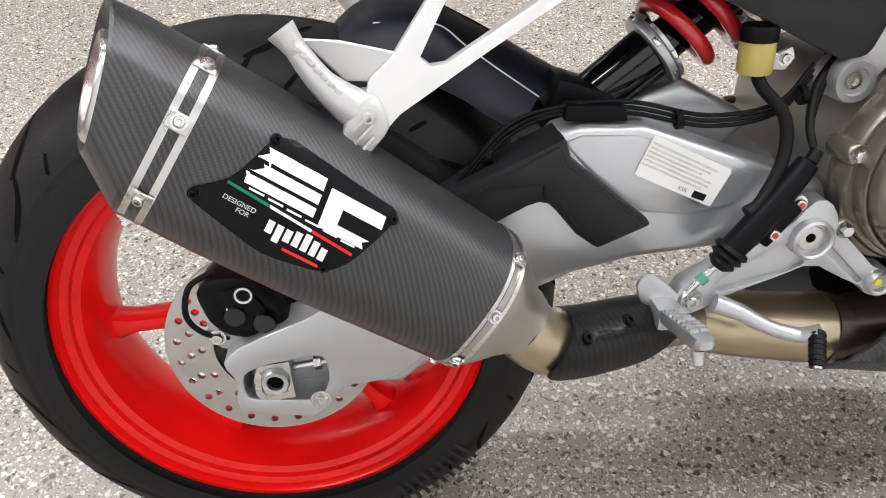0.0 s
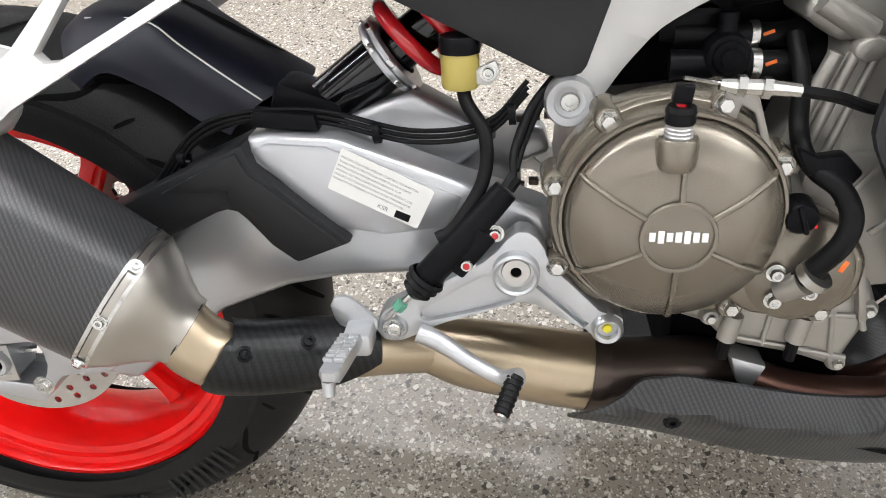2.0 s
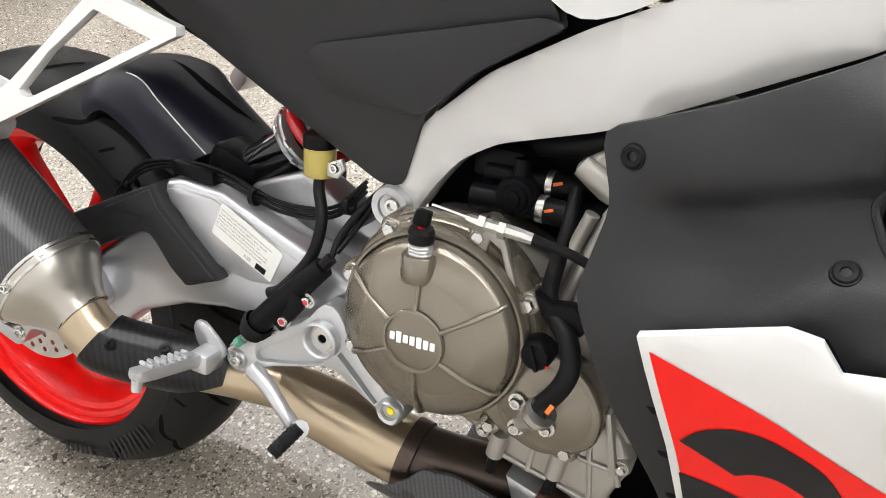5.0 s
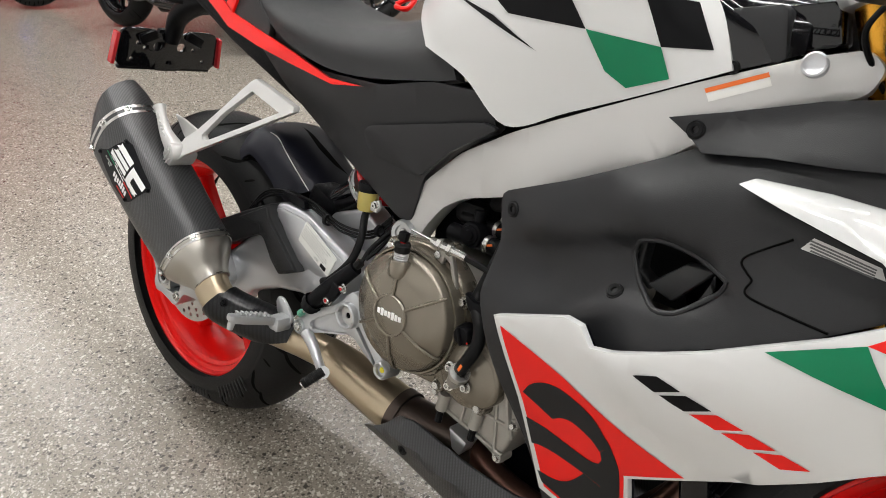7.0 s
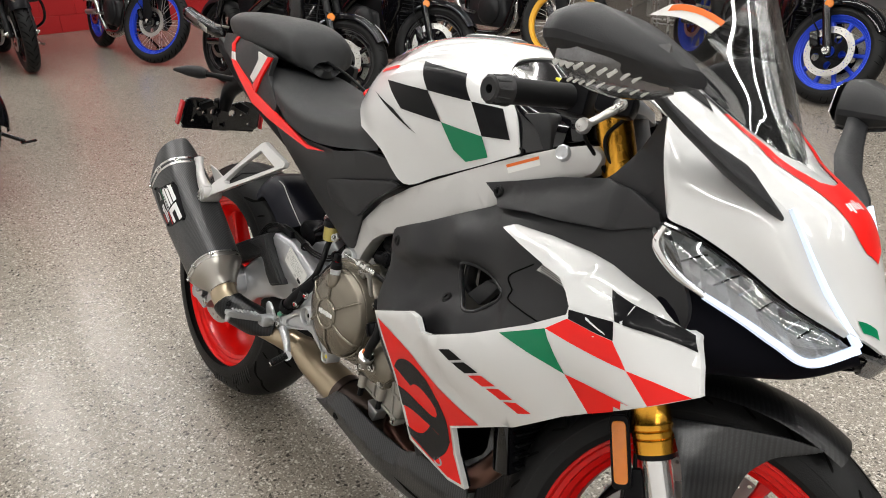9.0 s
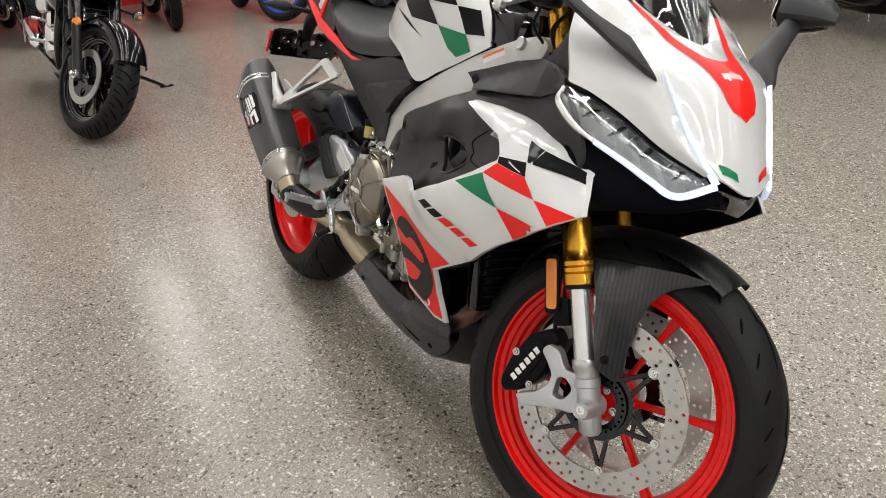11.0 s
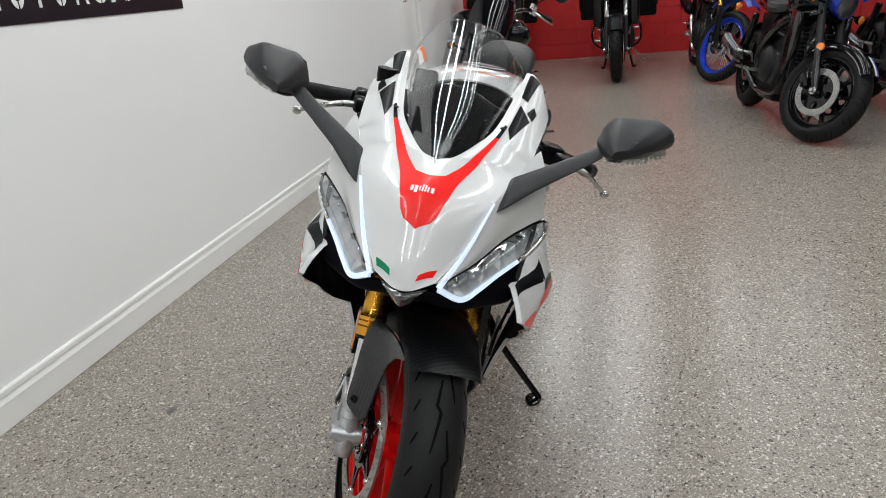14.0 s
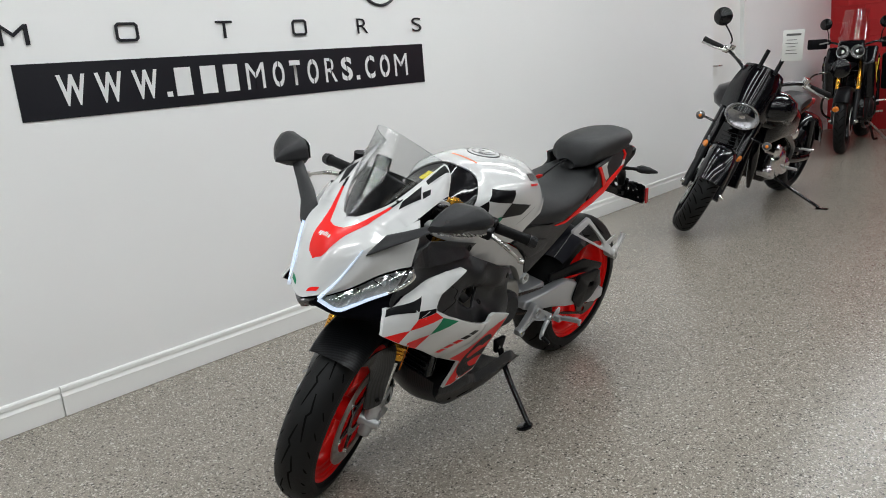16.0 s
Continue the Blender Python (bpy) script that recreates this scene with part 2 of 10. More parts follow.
def part(name, bm, material, parent=None, label="", xf=None, smooth=True, angle=38.0):
    """Links a bmesh as one mesh object under a thing or a part."""
    if xf is not None:
        bm.transform(xf)
    bmesh.ops.recalc_face_normals(bm, faces=bm.faces[:])
    if smooth:
        for f in bm.faces:
            f.smooth = True
        for e in bm.edges:
            if len(e.link_faces) == 2 and e.calc_face_angle(0.0) > radians(angle):
                e.smooth = False
    me = bpy.data.meshes.new(name)
    bm.to_mesh(me)
    bm.free()
    for mm in material if isinstance(material, (list, tuple)) else [material]:
        me.materials.append(mm)
    ob = new(name, me)
    if parent is not None:
        ob.parent = parent
    if label:
        ob["label"] = label
    return ob


def cr(points, n=8, closed=False):
    """Catmull-Rom samples through points, n to a span."""
    p = np.array(points, float)
    k = len(p)
    if not closed:
        p = np.vstack([2 * p[0] - p[1], p, 2 * p[-1] - p[-2]])
        spans = range(k - 1)
    else:
        p = np.vstack([p[-1], p, p[0], p[1]])
        spans = range(k)
    out = []
    for i in spans:
        a, b, c, d = p[i : i + 4]
        for u in np.arange(n) / n:
            out.append(0.5 * (2 * b + (c - a) * u + (2 * a - 5 * b + 4 * c - d) * u * u + (3 * b - a - 3 * c + d) * u**3))
    if not closed:
        out.append(np.array(points[-1], float))
    return np.array(out)


def rings_to(bm, rings, cap=True, closed=True):
    vs = [[bm.verts.new(tuple(q)) for q in r] for r in rings]
    k = len(rings[0])
    for a, b in zip(vs, vs[1:]):
        for i in range(k if closed else k - 1):
            j = (i + 1) % k
            bm.faces.new((a[i], a[j], b[j], b[i]))
    if cap and closed:
        bm.faces.new(vs[0][::-1])
        bm.faces.new(vs[-1])
    return vs


def loft(rings, cap=True, closed=True):
    bm = bmesh.new()
    rings_to(bm, rings, cap, closed)
    return bm


def tube(points, r, seg=10, n=6, bm=None, cap=True):
    """A round bar or hose swept along points; r may be a list, one for each point."""
    bm = bm or bmesh.new()
    pts = cr(points, n) if n > 1 else np.array(points, float)
    rad = np.interp(np.linspace(0, 1, len(pts)), np.linspace(0, 1, len(r)), r) if isinstance(r, (list, tuple)) else np.full(len(pts), r)
    tan = np.gradient(pts, axis=0)
    tan /= np.linalg.norm(tan, axis=1)[:, None] + 1e-12
    up = np.array([0, 0, 1.0]) if abs(tan[0][2]) < 0.9 else np.array([0, 1.0, 0])
    rings = []
    for p, t, q in zip(pts, tan, rad):
        a = np.cross(t, up)
        a /= np.linalg.norm(a) + 1e-12
        b = np.cross(a, t)
        up = b
        rings.append([p + q * (math.cos(w) * a + math.sin(w) * b) for w in np.arange(seg) * 2 * math.pi / seg])
    rings_to(bm, rings, cap)
    return bm


def lathe(profile, origin=(0, 0, 0), axis=(0, 1, 0), seg=32, bm=None, closed=False):
    """Turns (radius, height) pairs round an axis through origin."""
    bm = bm or bmesh.new()
    q = Vector((0, 0, 1)).rotation_difference(Vector(axis)).to_matrix()
    o = Vector(origin)
    rings = []
    for i in range(seg):
        w = 2 * math.pi * i / seg
        rings.append([o + q @ Vector((r * math.cos(w), r * math.sin(w), h)) for r, h in profile])
    vs = [[bm.verts.new(v) for v in ring] for ring in rings]
    k = len(profile)
    for i in range(seg):
        a, b = vs[i], vs[(i + 1) % seg]
        for j in range(k if closed else k - 1):
            jj = (j + 1) % k
            if profile[j][0] < 1e-6 and profile[jj][0] < 1e-6:
                continue
            bm.faces.new((a[j], b[j], b[jj], a[jj]))
    bmesh.ops.remove_doubles(bm, verts=bm.verts[:], dist=1e-6)
    return bm


def bevelled(bm, w, seg=2, angle=30.0):
    if w > 0:
        es = [e for e in bm.edges if len(e.link_faces) == 2 and e.calc_face_angle(0) > radians(angle)]
        bmesh.ops.bevel(bm, geom=es, offset=w, segments=seg, profile=0.5, affect="EDGES", clamp_overlap=True)
    return bm


def slab(poly, y0, y1, bevel=0.003, seg=2, holes=(), round_n=0, bm=None):
    """A plate: an outline of (x, z) pairs, from y0 to y1, with holes."""
    out = bmesh.new()
    loops = [list(poly)] + [list(h) for h in holes]
    if round_n:
        loops[0] = [tuple(q) for q in cr(loops[0], round_n, True)]
    for lp in loops:
        vs = [out.verts.new((x, y0, z)) for x, z in lp]
        for i in range(len(vs)):
            out.edges.new((vs[i - 1], vs[i]))
    bmesh.ops.triangle_fill(out, edges=out.edges[:], use_beauty=True, use_dissolve=not holes, normal=(0, 1, 0))
    if not holes:
        bmesh.ops.dissolve_faces(out, faces=out.faces[:])
    ext = bmesh.ops.extrude_face_region(out, geom=out.faces[:])
    bmesh.ops.translate(out, vec=(0, y1 - y0, 0), verts=[v for v in ext["geom"] if isinstance(v, bmesh.types.BMVert)])
    bmesh.ops.recalc_face_normals(out, faces=out.faces[:])
    bevelled(out, bevel, seg, 40)
    if bm is not None:
        me = bpy.data.meshes.new("tmp")
        out.to_mesh(me)
        bm.from_mesh(me)
        out.free()
        bpy.data.meshes.remove(me)
        return bm
    return out


def box(c, s, bevel=0.003, rot=None, bm=None, seg=2):
    b = bmesh.new()
    bmesh.ops.create_cube(b, size=1.0, matrix=Matrix.Diagonal((*s, 1)))
    bevelled(b, bevel, seg)
    b.transform(Matrix.Translation(c) @ (rot.to_4x4() if rot is not None else Matrix()))
    return merge(bm, b) if bm is not None else b


def merge(bm, other):
    me = bpy.data.meshes.new("tmp")
    other.to_mesh(me)
    bm.from_mesh(me)
    other.free()
    bpy.data.meshes.remove(me)
    return bm


def circle(cx, cz, r, n=16, a0=0.0):
    return [(cx + r * math.cos(a0 + 2 * math.pi * i / n), cz + r * math.sin(a0 + 2 * math.pi * i / n)) for i in range(n)]


def tps(pts):
    """A smooth sheet y(x, z) through a few (x, z, y) points."""
    p = np.array(pts, float)
    n = len(p)

    def u(d2):
        return np.where(d2 > 1e-12, d2 * np.log(np.maximum(d2, 1e-12)), 0.0)

    k = u(((p[:, None, :2] - p[None, :, :2]) ** 2).sum(-1)) + 1e-4 * np.eye(n)
    q = np.c_[np.ones(n), p[:, :2]]
    a = np.block([[k, q], [q.T, np.zeros((3, 3))]])
    w = np.linalg.solve(a, np.r_[p[:, 2], 0, 0, 0])

    def f(x, z):
        d2 = ((p[:, :2] - np.array([x, z])) ** 2).sum(-1)
        return float(u(d2) @ w[:n] + w[n] + w[n + 1] * x + w[n + 2] * z)

    return f


def cells(poly, step, holes=()):
    """A flat outline in (x, z), cut into a grid of cells, as a bmesh in the plane y = 0."""
    bm = bmesh.new()
    for lp in (poly, *holes):
        vs = [bm.verts.new((x, 0, z)) for x, z in lp]
        for i in range(len(vs)):
            bm.edges.new((vs[i - 1], vs[i]))
    bmesh.ops.triangle_fill(bm, edges=bm.edges[:], use_beauty=True, use_dissolve=False, normal=(0, 1, 0))
    xs, zs = [q[0] for q in poly], [q[1] for q in poly]
    for lo, hi, no in ((min(xs), max(xs), (1, 0, 0)), (min(zs), max(zs), (0, 0, 1))):
        for v in np.arange(lo + step, hi, step):
            bmesh.ops.bisect_plane(bm, geom=bm.verts[:] + bm.edges[:] + bm.faces[:], plane_co=(v, 0, v), plane_no=no, dist=1e-6)
    return bm


def smooth_poly(poly, n=4, keep=()):
    """Rounds an outline; corners named in keep stay sharp."""
    k = len(poly)
    out = []
    for i in range(k):
        a, b, c = np.array(poly[i - 1]), np.array(poly[i]), np.array(poly[(i + 1) % k])
        if i in keep:
            out.append(tuple(b))
            continue
        la, lc = np.linalg.norm(a - b), np.linalg.norm(c - b)
        s = min(0.012, 0.35 * la, 0.35 * lc)
        p, q = b + (a - b) / la * s, b + (c - b) / lc * s
        for u in np.linspace(0, 1, n):
            out.append(tuple((1 - u) ** 2 * p + 2 * u * (1 - u) * b + u * u * q))
    return out


def skin(poly, f, thick=0.004, step=0.03, side=-1, holes=(), bevel=0.0015, lip=0.0):
    """A body panel: an outline in (x, z) bent to the sheet y = side * f(x, z), with thickness and rolled edges."""
    bm = cells(poly, step, holes)
    for v in bm.verts:
        v.co.y = side * f(v.co.x, v.co.z)
    edge = [e for e in bm.edges if len(e.link_faces) == 1]
    ext = bmesh.ops.extrude_edge_only(bm, edges=edge)
    vs = [v for v in ext["geom"] if isinstance(v, bmesh.types.BMVert)]
    bmesh.ops.translate(bm, vec=(0, -side * (thick + lip), 0), verts=vs)
    back = cells(poly, step, holes)
    for v in back.verts:
        v.co.y = side * (f(v.co.x, v.co.z) - thick)
    merge(bm, back)
    bmesh.ops.remove_doubles(bm, verts=bm.verts[:], dist=1e-5)
    bmesh.ops.recalc_face_normals(bm, faces=bm.faces[:])
    if bevel:
        es = [e for e in bm.edges if len(e.link_faces) == 2 and e.calc_face_angle(0) > radians(60)]
        bmesh.ops.bevel(bm, geom=es, offset=bevel, segments=2, profile=0.5, affect="EDGES", clamp_overlap=True)
    return bm


def grid_points(grid, n=5, mirror=False):
    """Refines a small grid of points by Catmull-Rom both ways; rows that start on the middle line cross it squarely."""
    g = np.array(grid, float)
    rows = []
    for r in g:
        if mirror and abs(r[0][1]) < 1e-6:
            rows.append(cr(np.vstack([r[1] * (1, -1, 1), r]), n)[n:])
        else:
            rows.append(cr(r, n))
    rows = np.array(rows)
    return np.array([cr(rows[:, j], n) for j in range(rows.shape[1])]).transpose(1, 0, 2)


def patch(grid, n=5, thick=0.004, mirror=False, flip=1):
    """A curved panel through a small grid of points, thickened inwards; mirror joins its left twin."""
    pts = grid_points(grid, n, mirror)
    bm = bmesh.new()
    rings_to(bm, list(pts), cap=False, closed=False)
    if mirror:
        rings_to(bm, [[(q[0], -q[1], q[2]) for q in r] for r in pts], cap=False, closed=False)
        bmesh.ops.remove_doubles(bm, verts=bm.verts[:], dist=1e-4)
    bmesh.ops.recalc_face_normals(bm, faces=bm.faces[:])
    if thick:
        bmesh.ops.solidify(bm, geom=bm.faces[:], thickness=thick * flip)
    return bm


def bvh(ob):
    bm = bmesh.new()
    bm.from_mesh(ob.data)
    t = BVHTree.FromBMesh(bm)
    bm.free()
    return t


def decal(poly, target, side=-1, off=0.0009, step=0.02, axis="y", holes=()):
    """A film laid on a panel: an outline in (x, z), or in (x, y) for axis z, cast onto the panel."""
    bm = cells(poly, step, holes)
    far = 0.8
    gone = []
    for v in bm.verts:
        if axis == "y":
            o, d = Vector((v.co.x, side * far, v.co.z)), Vector((0, -side, 0))
        else:
            o, d = Vector((v.co.x, v.co.z, 1.8)), Vector((0, 0, -1))
        hit, no, _, _ = target.ray_cast(o, d)
        if hit is None:
            gone.append(v)
            continue
        v.co = hit + (no if no.dot(d) < 0 else -no) * off
    bmesh.ops.delete(bm, geom=gone, context="VERTS")
    return bm


def bolt_mesh(r=0.006, h=0.004, socket=True):
    prof = [(0, h - 0.003), (r * 0.5, h - 0.003), (r * 0.5, h), (r * 0.86, h), (r, h * 0.7), (r, 0), (r * 1.45, 0), (r * 1.45, -0.0015), (0, -0.0015)]
    if not socket:
        prof = [(0, h), (r * 0.86, h), (r, h * 0.8), (r, 0), (r * 1.45, 0), (r * 1.45, -0.0015), (0, -0.0015)]
    return prof


def bolt(parent, p, axis=(0, -1, 0), r=0.006, h=0.004, m="bolt", label="", name="bolt", xf=None, socket=True):
    return part(name, lathe(bolt_mesh(r, h, socket), p, axis, 12 if socket else 6), M[m], parent, label, xf)


def mirror_y(bm):
    for v in bm.verts:
        v.co.y = -v.co.y
    bmesh.ops.reverse_faces(bm, faces=bm.faces[:])
    return bm


def empty(name, m=None):
    ob = new(name)
    ob.empty_display_size = 0.1
    if m is not None:
        ob.matrix_world = m
    return ob


def text_bm(body, size, depth=0.0, bold=0.0):
    """Letters in Blender's own font as a mesh in the x, y plane, from the origin."""
    cu = bpy.data.curves.new("letters", "FONT")
    cu.body, cu.size, cu.extrude, cu.offset = body, size, depth, bold
    ob = bpy.data.objects.new("letters", cu)
    scene.collection.objects.link(ob)
    bpy.context.view_layer.update()
    me = bpy.data.meshes.new_from_object(ob.evaluated_get(bpy.context.evaluated_depsgraph_get()))
    bm = bmesh.new()
    bm.from_mesh(me)
    bpy.data.objects.remove(ob)
    bpy.data.curves.remove(cu)
    bpy.data.meshes.remove(me)
    return bm

# ---- room ----
def wall_box(name, lo, hi, material, label, bevel=0.0):
    c = [(a + b) / 2 for a, b in zip(lo, hi)]
    s = [b - a for a, b in zip(lo, hi)]
    return tagged(part(name, box(c, s, bevel), material, smooth=False), label, "wall" if "wall" in name else name.split("_")[0], kind="structure")


WALL_Y, RED_X, X1, Y1 = -0.2, -8.5, 7.0, 9.5
# the long white wall stands 2.74 degrees askew to the x axis
SKEW = Matrix.Translation((1.42, WALL_Y, 0)) @ Matrix.Rotation(radians(2.742), 4, "Z") @ Matrix.Translation((-1.42, -WALL_Y, 0))
fl = bmesh.new()
rings_to(fl, [[(x, y, 0) for x in np.linspace(-11, X1 + 0.2, 24)] for y in np.linspace(-3, Y1 + 0.2, 16)], cap=False, closed=False)
tagged(part("floor", fl, M["floor"], smooth=False), "grey speckled epoxy flake floor with a satin sheen", "floor", kind="structure")
ws1 = wall_box("wall_south", (-4.55, WALL_Y - 0.15, 0), (X1, WALL_Y, CEIL), M["wall"], "smooth white painted showroom wall")
ws2 = wall_box("wall_south_2", (-10.5, WALL_Y - 0.27, 0), (-4.55, WALL_Y - 0.12, CEIL), M["wall"], "white painted wall recessed behind the door frame")
wall_box("wall_west", (RED_X - 0.2, WALL_Y - 0.9, 0), (RED_X, Y1, CEIL), M["redwall"], "red painted block wall at the end of the showroom")
# two unseen walls added; their dark grey holds down bounce and reflections
wall_box("wall_east", (X1, WALL_Y - 0.3, 0), (X1 + 0.15, Y1, CEIL), M["greywall"], "plain grey wall closing the showroom")
wall_box("wall_north", (RED_X, Y1, 0), (X1, Y1 + 0.15, CEIL), M["greywall"], "plain grey wall on the far side of the showroom")
tagged(part("ceiling", box(((X1 + RED_X) / 2, Y1 / 2, CEIL + 0.06), (X1 - RED_X + 0.6, Y1 + 2.4, 0.12), 0), M["ceiling"], smooth=False), "dark painted showroom ceiling carrying rows of tube lights", "ceiling", kind="structure")


def baseboard(name, x0, x1, y):
    prof = [(0, 0.002), (0.015, 0.002), (0.015, 0.083), (0.0165, 0.085), (0.0150, 0.089), (0.0085, 0.099), (0.0075, 0.105), (0.0110, 0.107), (0.0110, 0.121), (0.0085, 0.126), (0.004, 0.129), (0, 0.129)]
    return tagged(part(name, loft([[(x, y + a, z) for a, z in prof] for x in (x0, x1)]), M["trim"], smooth=True, angle=25), "white stepped wooden baseboard along the wall", "baseboard", kind="structure")


bb = [baseboard("baseboard_1", 1.735, X1, WALL_Y), baseboard("baseboard_2", -4.55, 1.728, WALL_Y), baseboard("baseboard_3", RED_X, -5.6, WALL_Y - 0.12)]
for ob in (ws1, ws2, *bb):
    ob.matrix_world = SKEW

# ---- the sports motorcycle ----
BIKE = Matrix.Translation((0.003, 1.016, 0.007)) @ Matrix.Rotation(radians(4.2), 4, "Z") @ Matrix.Rotation(radians(-15.0), 4, "X")
bike = empty("motorcycle", BIKE)
tagged(bike, "white, red and black sports motorcycle leaning on its side stand", "motorcycle")
RW = Vector((-0.0095, -0.022, 0.3055))
FW = Vector((1.327, 0.0, 0.284))
RAKE = radians(23.6)
AXIS = Vector((-math.sin(RAKE), 0, math.cos(RAKE)))
PIVOT = FW - 0.03 * Vector((math.cos(RAKE), 0, math.sin(RAKE)))
STEER = Matrix.Translation(PIVOT) @ Matrix.Rotation(radians(23.0), 4, AXIS) @ Matrix.Translation(-PIVOT)


def tyre_bm(c, R, w, rim_r, seg=96):
    """A round tyre with a shouldered tread and a bead that meets the rim."""
    half = w / 2
    crown = []
    for a in np.linspace(-82, 82, 15):
        crown.append((R - half * 0.92 * (1 - math.cos(radians(a))), half * math.sin(radians(a)) / math.sin(radians(82))))
    side = [(R - half * 0.98, half * 0.995), (rim_r + 0.030, half * 0.96), (rim_r + 0.010, half * 0.86), (rim_r, half * 0.80), (rim_r - 0.006, half * 0.74)]
    prof = [(r, -h) for r, h in side[::-1]] + crown + side
    return lathe(prof, c, (0, -1, 0), seg)


def tread_bm(c, R, w, count, slots):
    """Tread grooves: thin dark inlays that follow the crown."""
    bm = bmesh.new()
    half = w / 2

    def at(u, ang):
        a = radians(82 * u)
        r = R - half * 0.92 * (1 - math.cos(a)) + 0.0004
        return Vector(c) + Vector((r * math.cos(ang), half * math.sin(a) / math.sin(radians(82)), r * math.sin(ang)))

    for i in range(count):
        base = 2 * math.pi * i / count
        for pts, wd, *straight in slots:
            for sgn in (-1, 1):
                sh = 0.5 * 2 * math.pi / count if sgn > 0 else 0
                line = cr([(u, v) for u, v in pts], 5) if not straight else [np.array(pts[q]) * (1 - f / 6) + np.array(pts[q + 1]) * (f / 6) for q in range(len(pts) - 1) for f in range(6)] + [np.array(pts[-1])]
                left, right = [], []
                for k, (u, v) in enumerate(line):
                    d = line[min(k + 1, len(line) - 1)] - line[max(k - 1, 0)]
                    d = np.array([d[0] * half, d[1] * R])
                    d /= np.linalg.norm(d) + 1e-9
                    t = wd * math.sin(math.pi * min(1, max(0.08, (k + 0.5) / len(line)))) ** 0.4
                    nu, nv = -d[1] * t / half, d[0] * t / R
                    left.append(bm.verts.new(at(sgn * (u + nu), base + sh + v + nv)))
                    right.append(bm.verts.new(at(sgn * (u - nu), base + sh + v - nv)))
                for k in range(len(left) - 1):
                    bm.faces.new((left[k], left[k + 1], right[k + 1], right[k]))
    return bm


def rim_bm(c, r, w, seg=96):
    """A cast rim: rolled lip, two turned steps and a deep barrel."""
    h = w / 2
    half = [(r + 0.003, h - 0.008), (r + 0.003, h - 0.002), (r + 0.001, h), (r - 0.003, h), (r - 0.005, h - 0.003), (r - 0.0065, h - 0.009), (r - 0.0145, h - 0.011), (r - 0.0165, h - 0.0165), (r - 0.0245, h - 0.019), (r - 0.028, h - 0.026), (r - 0.036, h * 0.42)]
    prof = [(a, -b) for a, b in half] + [(r - 0.040, 0)] + half[::-1] + [(r - 0.008, h - 0.03), (r - 0.012, 0), (r - 0.008, -h + 0.03)]
    return lathe(prof, c, (0, -1, 0), seg, closed=True)


def spoke_bm(c, ang, r0, r1, w0, w1, t0, t1, lean=0.0):
    """One tapering cast spoke with a rounded section, flared where it meets the rim."""
    rings = []
    d = Vector((math.cos(ang), 0, math.sin(ang)))
    s = Vector((-math.sin(ang), 0, math.cos(ang)))
    for u in np.linspace(0, 1, 7):
        r = r0 + (r1 - r0) * u
        fl = 1 + 0.9 * max(0, u - 0.82) / 0.18 + 0.5 * max(0, 0.15 - u) / 0.15
        w, t = (w0 + (w1 - w0) * u) * fl / 2, (t0 + (t1 - t0) * u) / 2
        o = Vector(c) + d * r + s * lean * u
        ring = []
        for a in np.arange(12) * math.pi / 6:
            ca, sa = math.cos(a), math.sin(a)
            ring.append(o + s * w * math.copysign(abs(ca) ** 0.6, ca) + Vector((0, 1, 0)) * t * math.copysign(abs(sa) ** 0.6, sa))
        rings.append(ring)
    return loft(rings)


def disc_bm(c, r_out, r_in, y, thick, rows, hole=0.0036, scallop=0.0):
    """A perforated brake disc, cut from plate."""
    n = 96
    outer = [(c[0] + (r_out + scallop * math.cos(9 * 2 * math.pi * i / n)) * math.cos(2 * math.pi * i / n), c[2] + (r_out + scallop * math.cos(9 * 2 * math.pi * i / n)) * math.sin(2 * math.pi * i / n)) for i in range(n)]
    holes = [circle(c[0], c[2], r_in, 48)]
    for r, k, ph in rows:
        for i in range(k):
            a = 2 * math.pi * (i + ph) / k
            holes.append(circle(c[0] + r * math.cos(a), c[2] + r * math.sin(a), hole, 8))
    return slab(outer, y - thick / 2, y + thick / 2, 0, 1, holes)


RIM_R = 0.2268
rear_wheel = part("rear_wheel", rim_bm(RW, RIM_R, 0.150), M["redwheel"], bike, "bright red cast rear wheel rim")
part("tyre", tyre_bm(RW, 0.3155, 0.182, RIM_R + 0.004), M["rubber"], rear_wheel, "black rear tyre with a sparse sporting tread")
tg_ = part("tread_groove", tread_bm(RW, 0.3155, 0.182, 14, [([(0.16, 0.0), (0.42, 0.10), (0.55, 0.19)], 0.0026), ([(0.50, 0.16), (0.72, 0.22), (0.86, 0.36)], 0.0028), ([(0.66, 0.02), (0.80, 0.06)], 0.0022)]), M["groove"], rear_wheel)
tagged(tg_, kind="stuff")
# moulded sidewall blocks: a run of bars and a framed word turned into bars
sw = bmesh.new()
for i in range(9):
    a = radians(-62 + i * 2.6)
    rr = 0.262
    box(RW + Vector((rr * math.cos(a), -0.0895, rr * math.sin(a))), (0.034, 0.0016, 0.0052), 0.0004, Matrix.Rotation(-a, 3, "Y"), sw)
for i in range(6):
    a = radians(-84 + i * 2.3)
    rr = 0.262
    box(RW + Vector((rr * math.cos(a), -0.0905, rr * math.sin(a))), (0.014, 0.0014, 0.0062), 0.0004, Matrix.Rotation(-a, 3, "Y"), sw)
tagged(part("sidewall_marking", sw, M["greyplastic"], rear_wheel, "raised bars on the tyre sidewall"), kind="stuff")
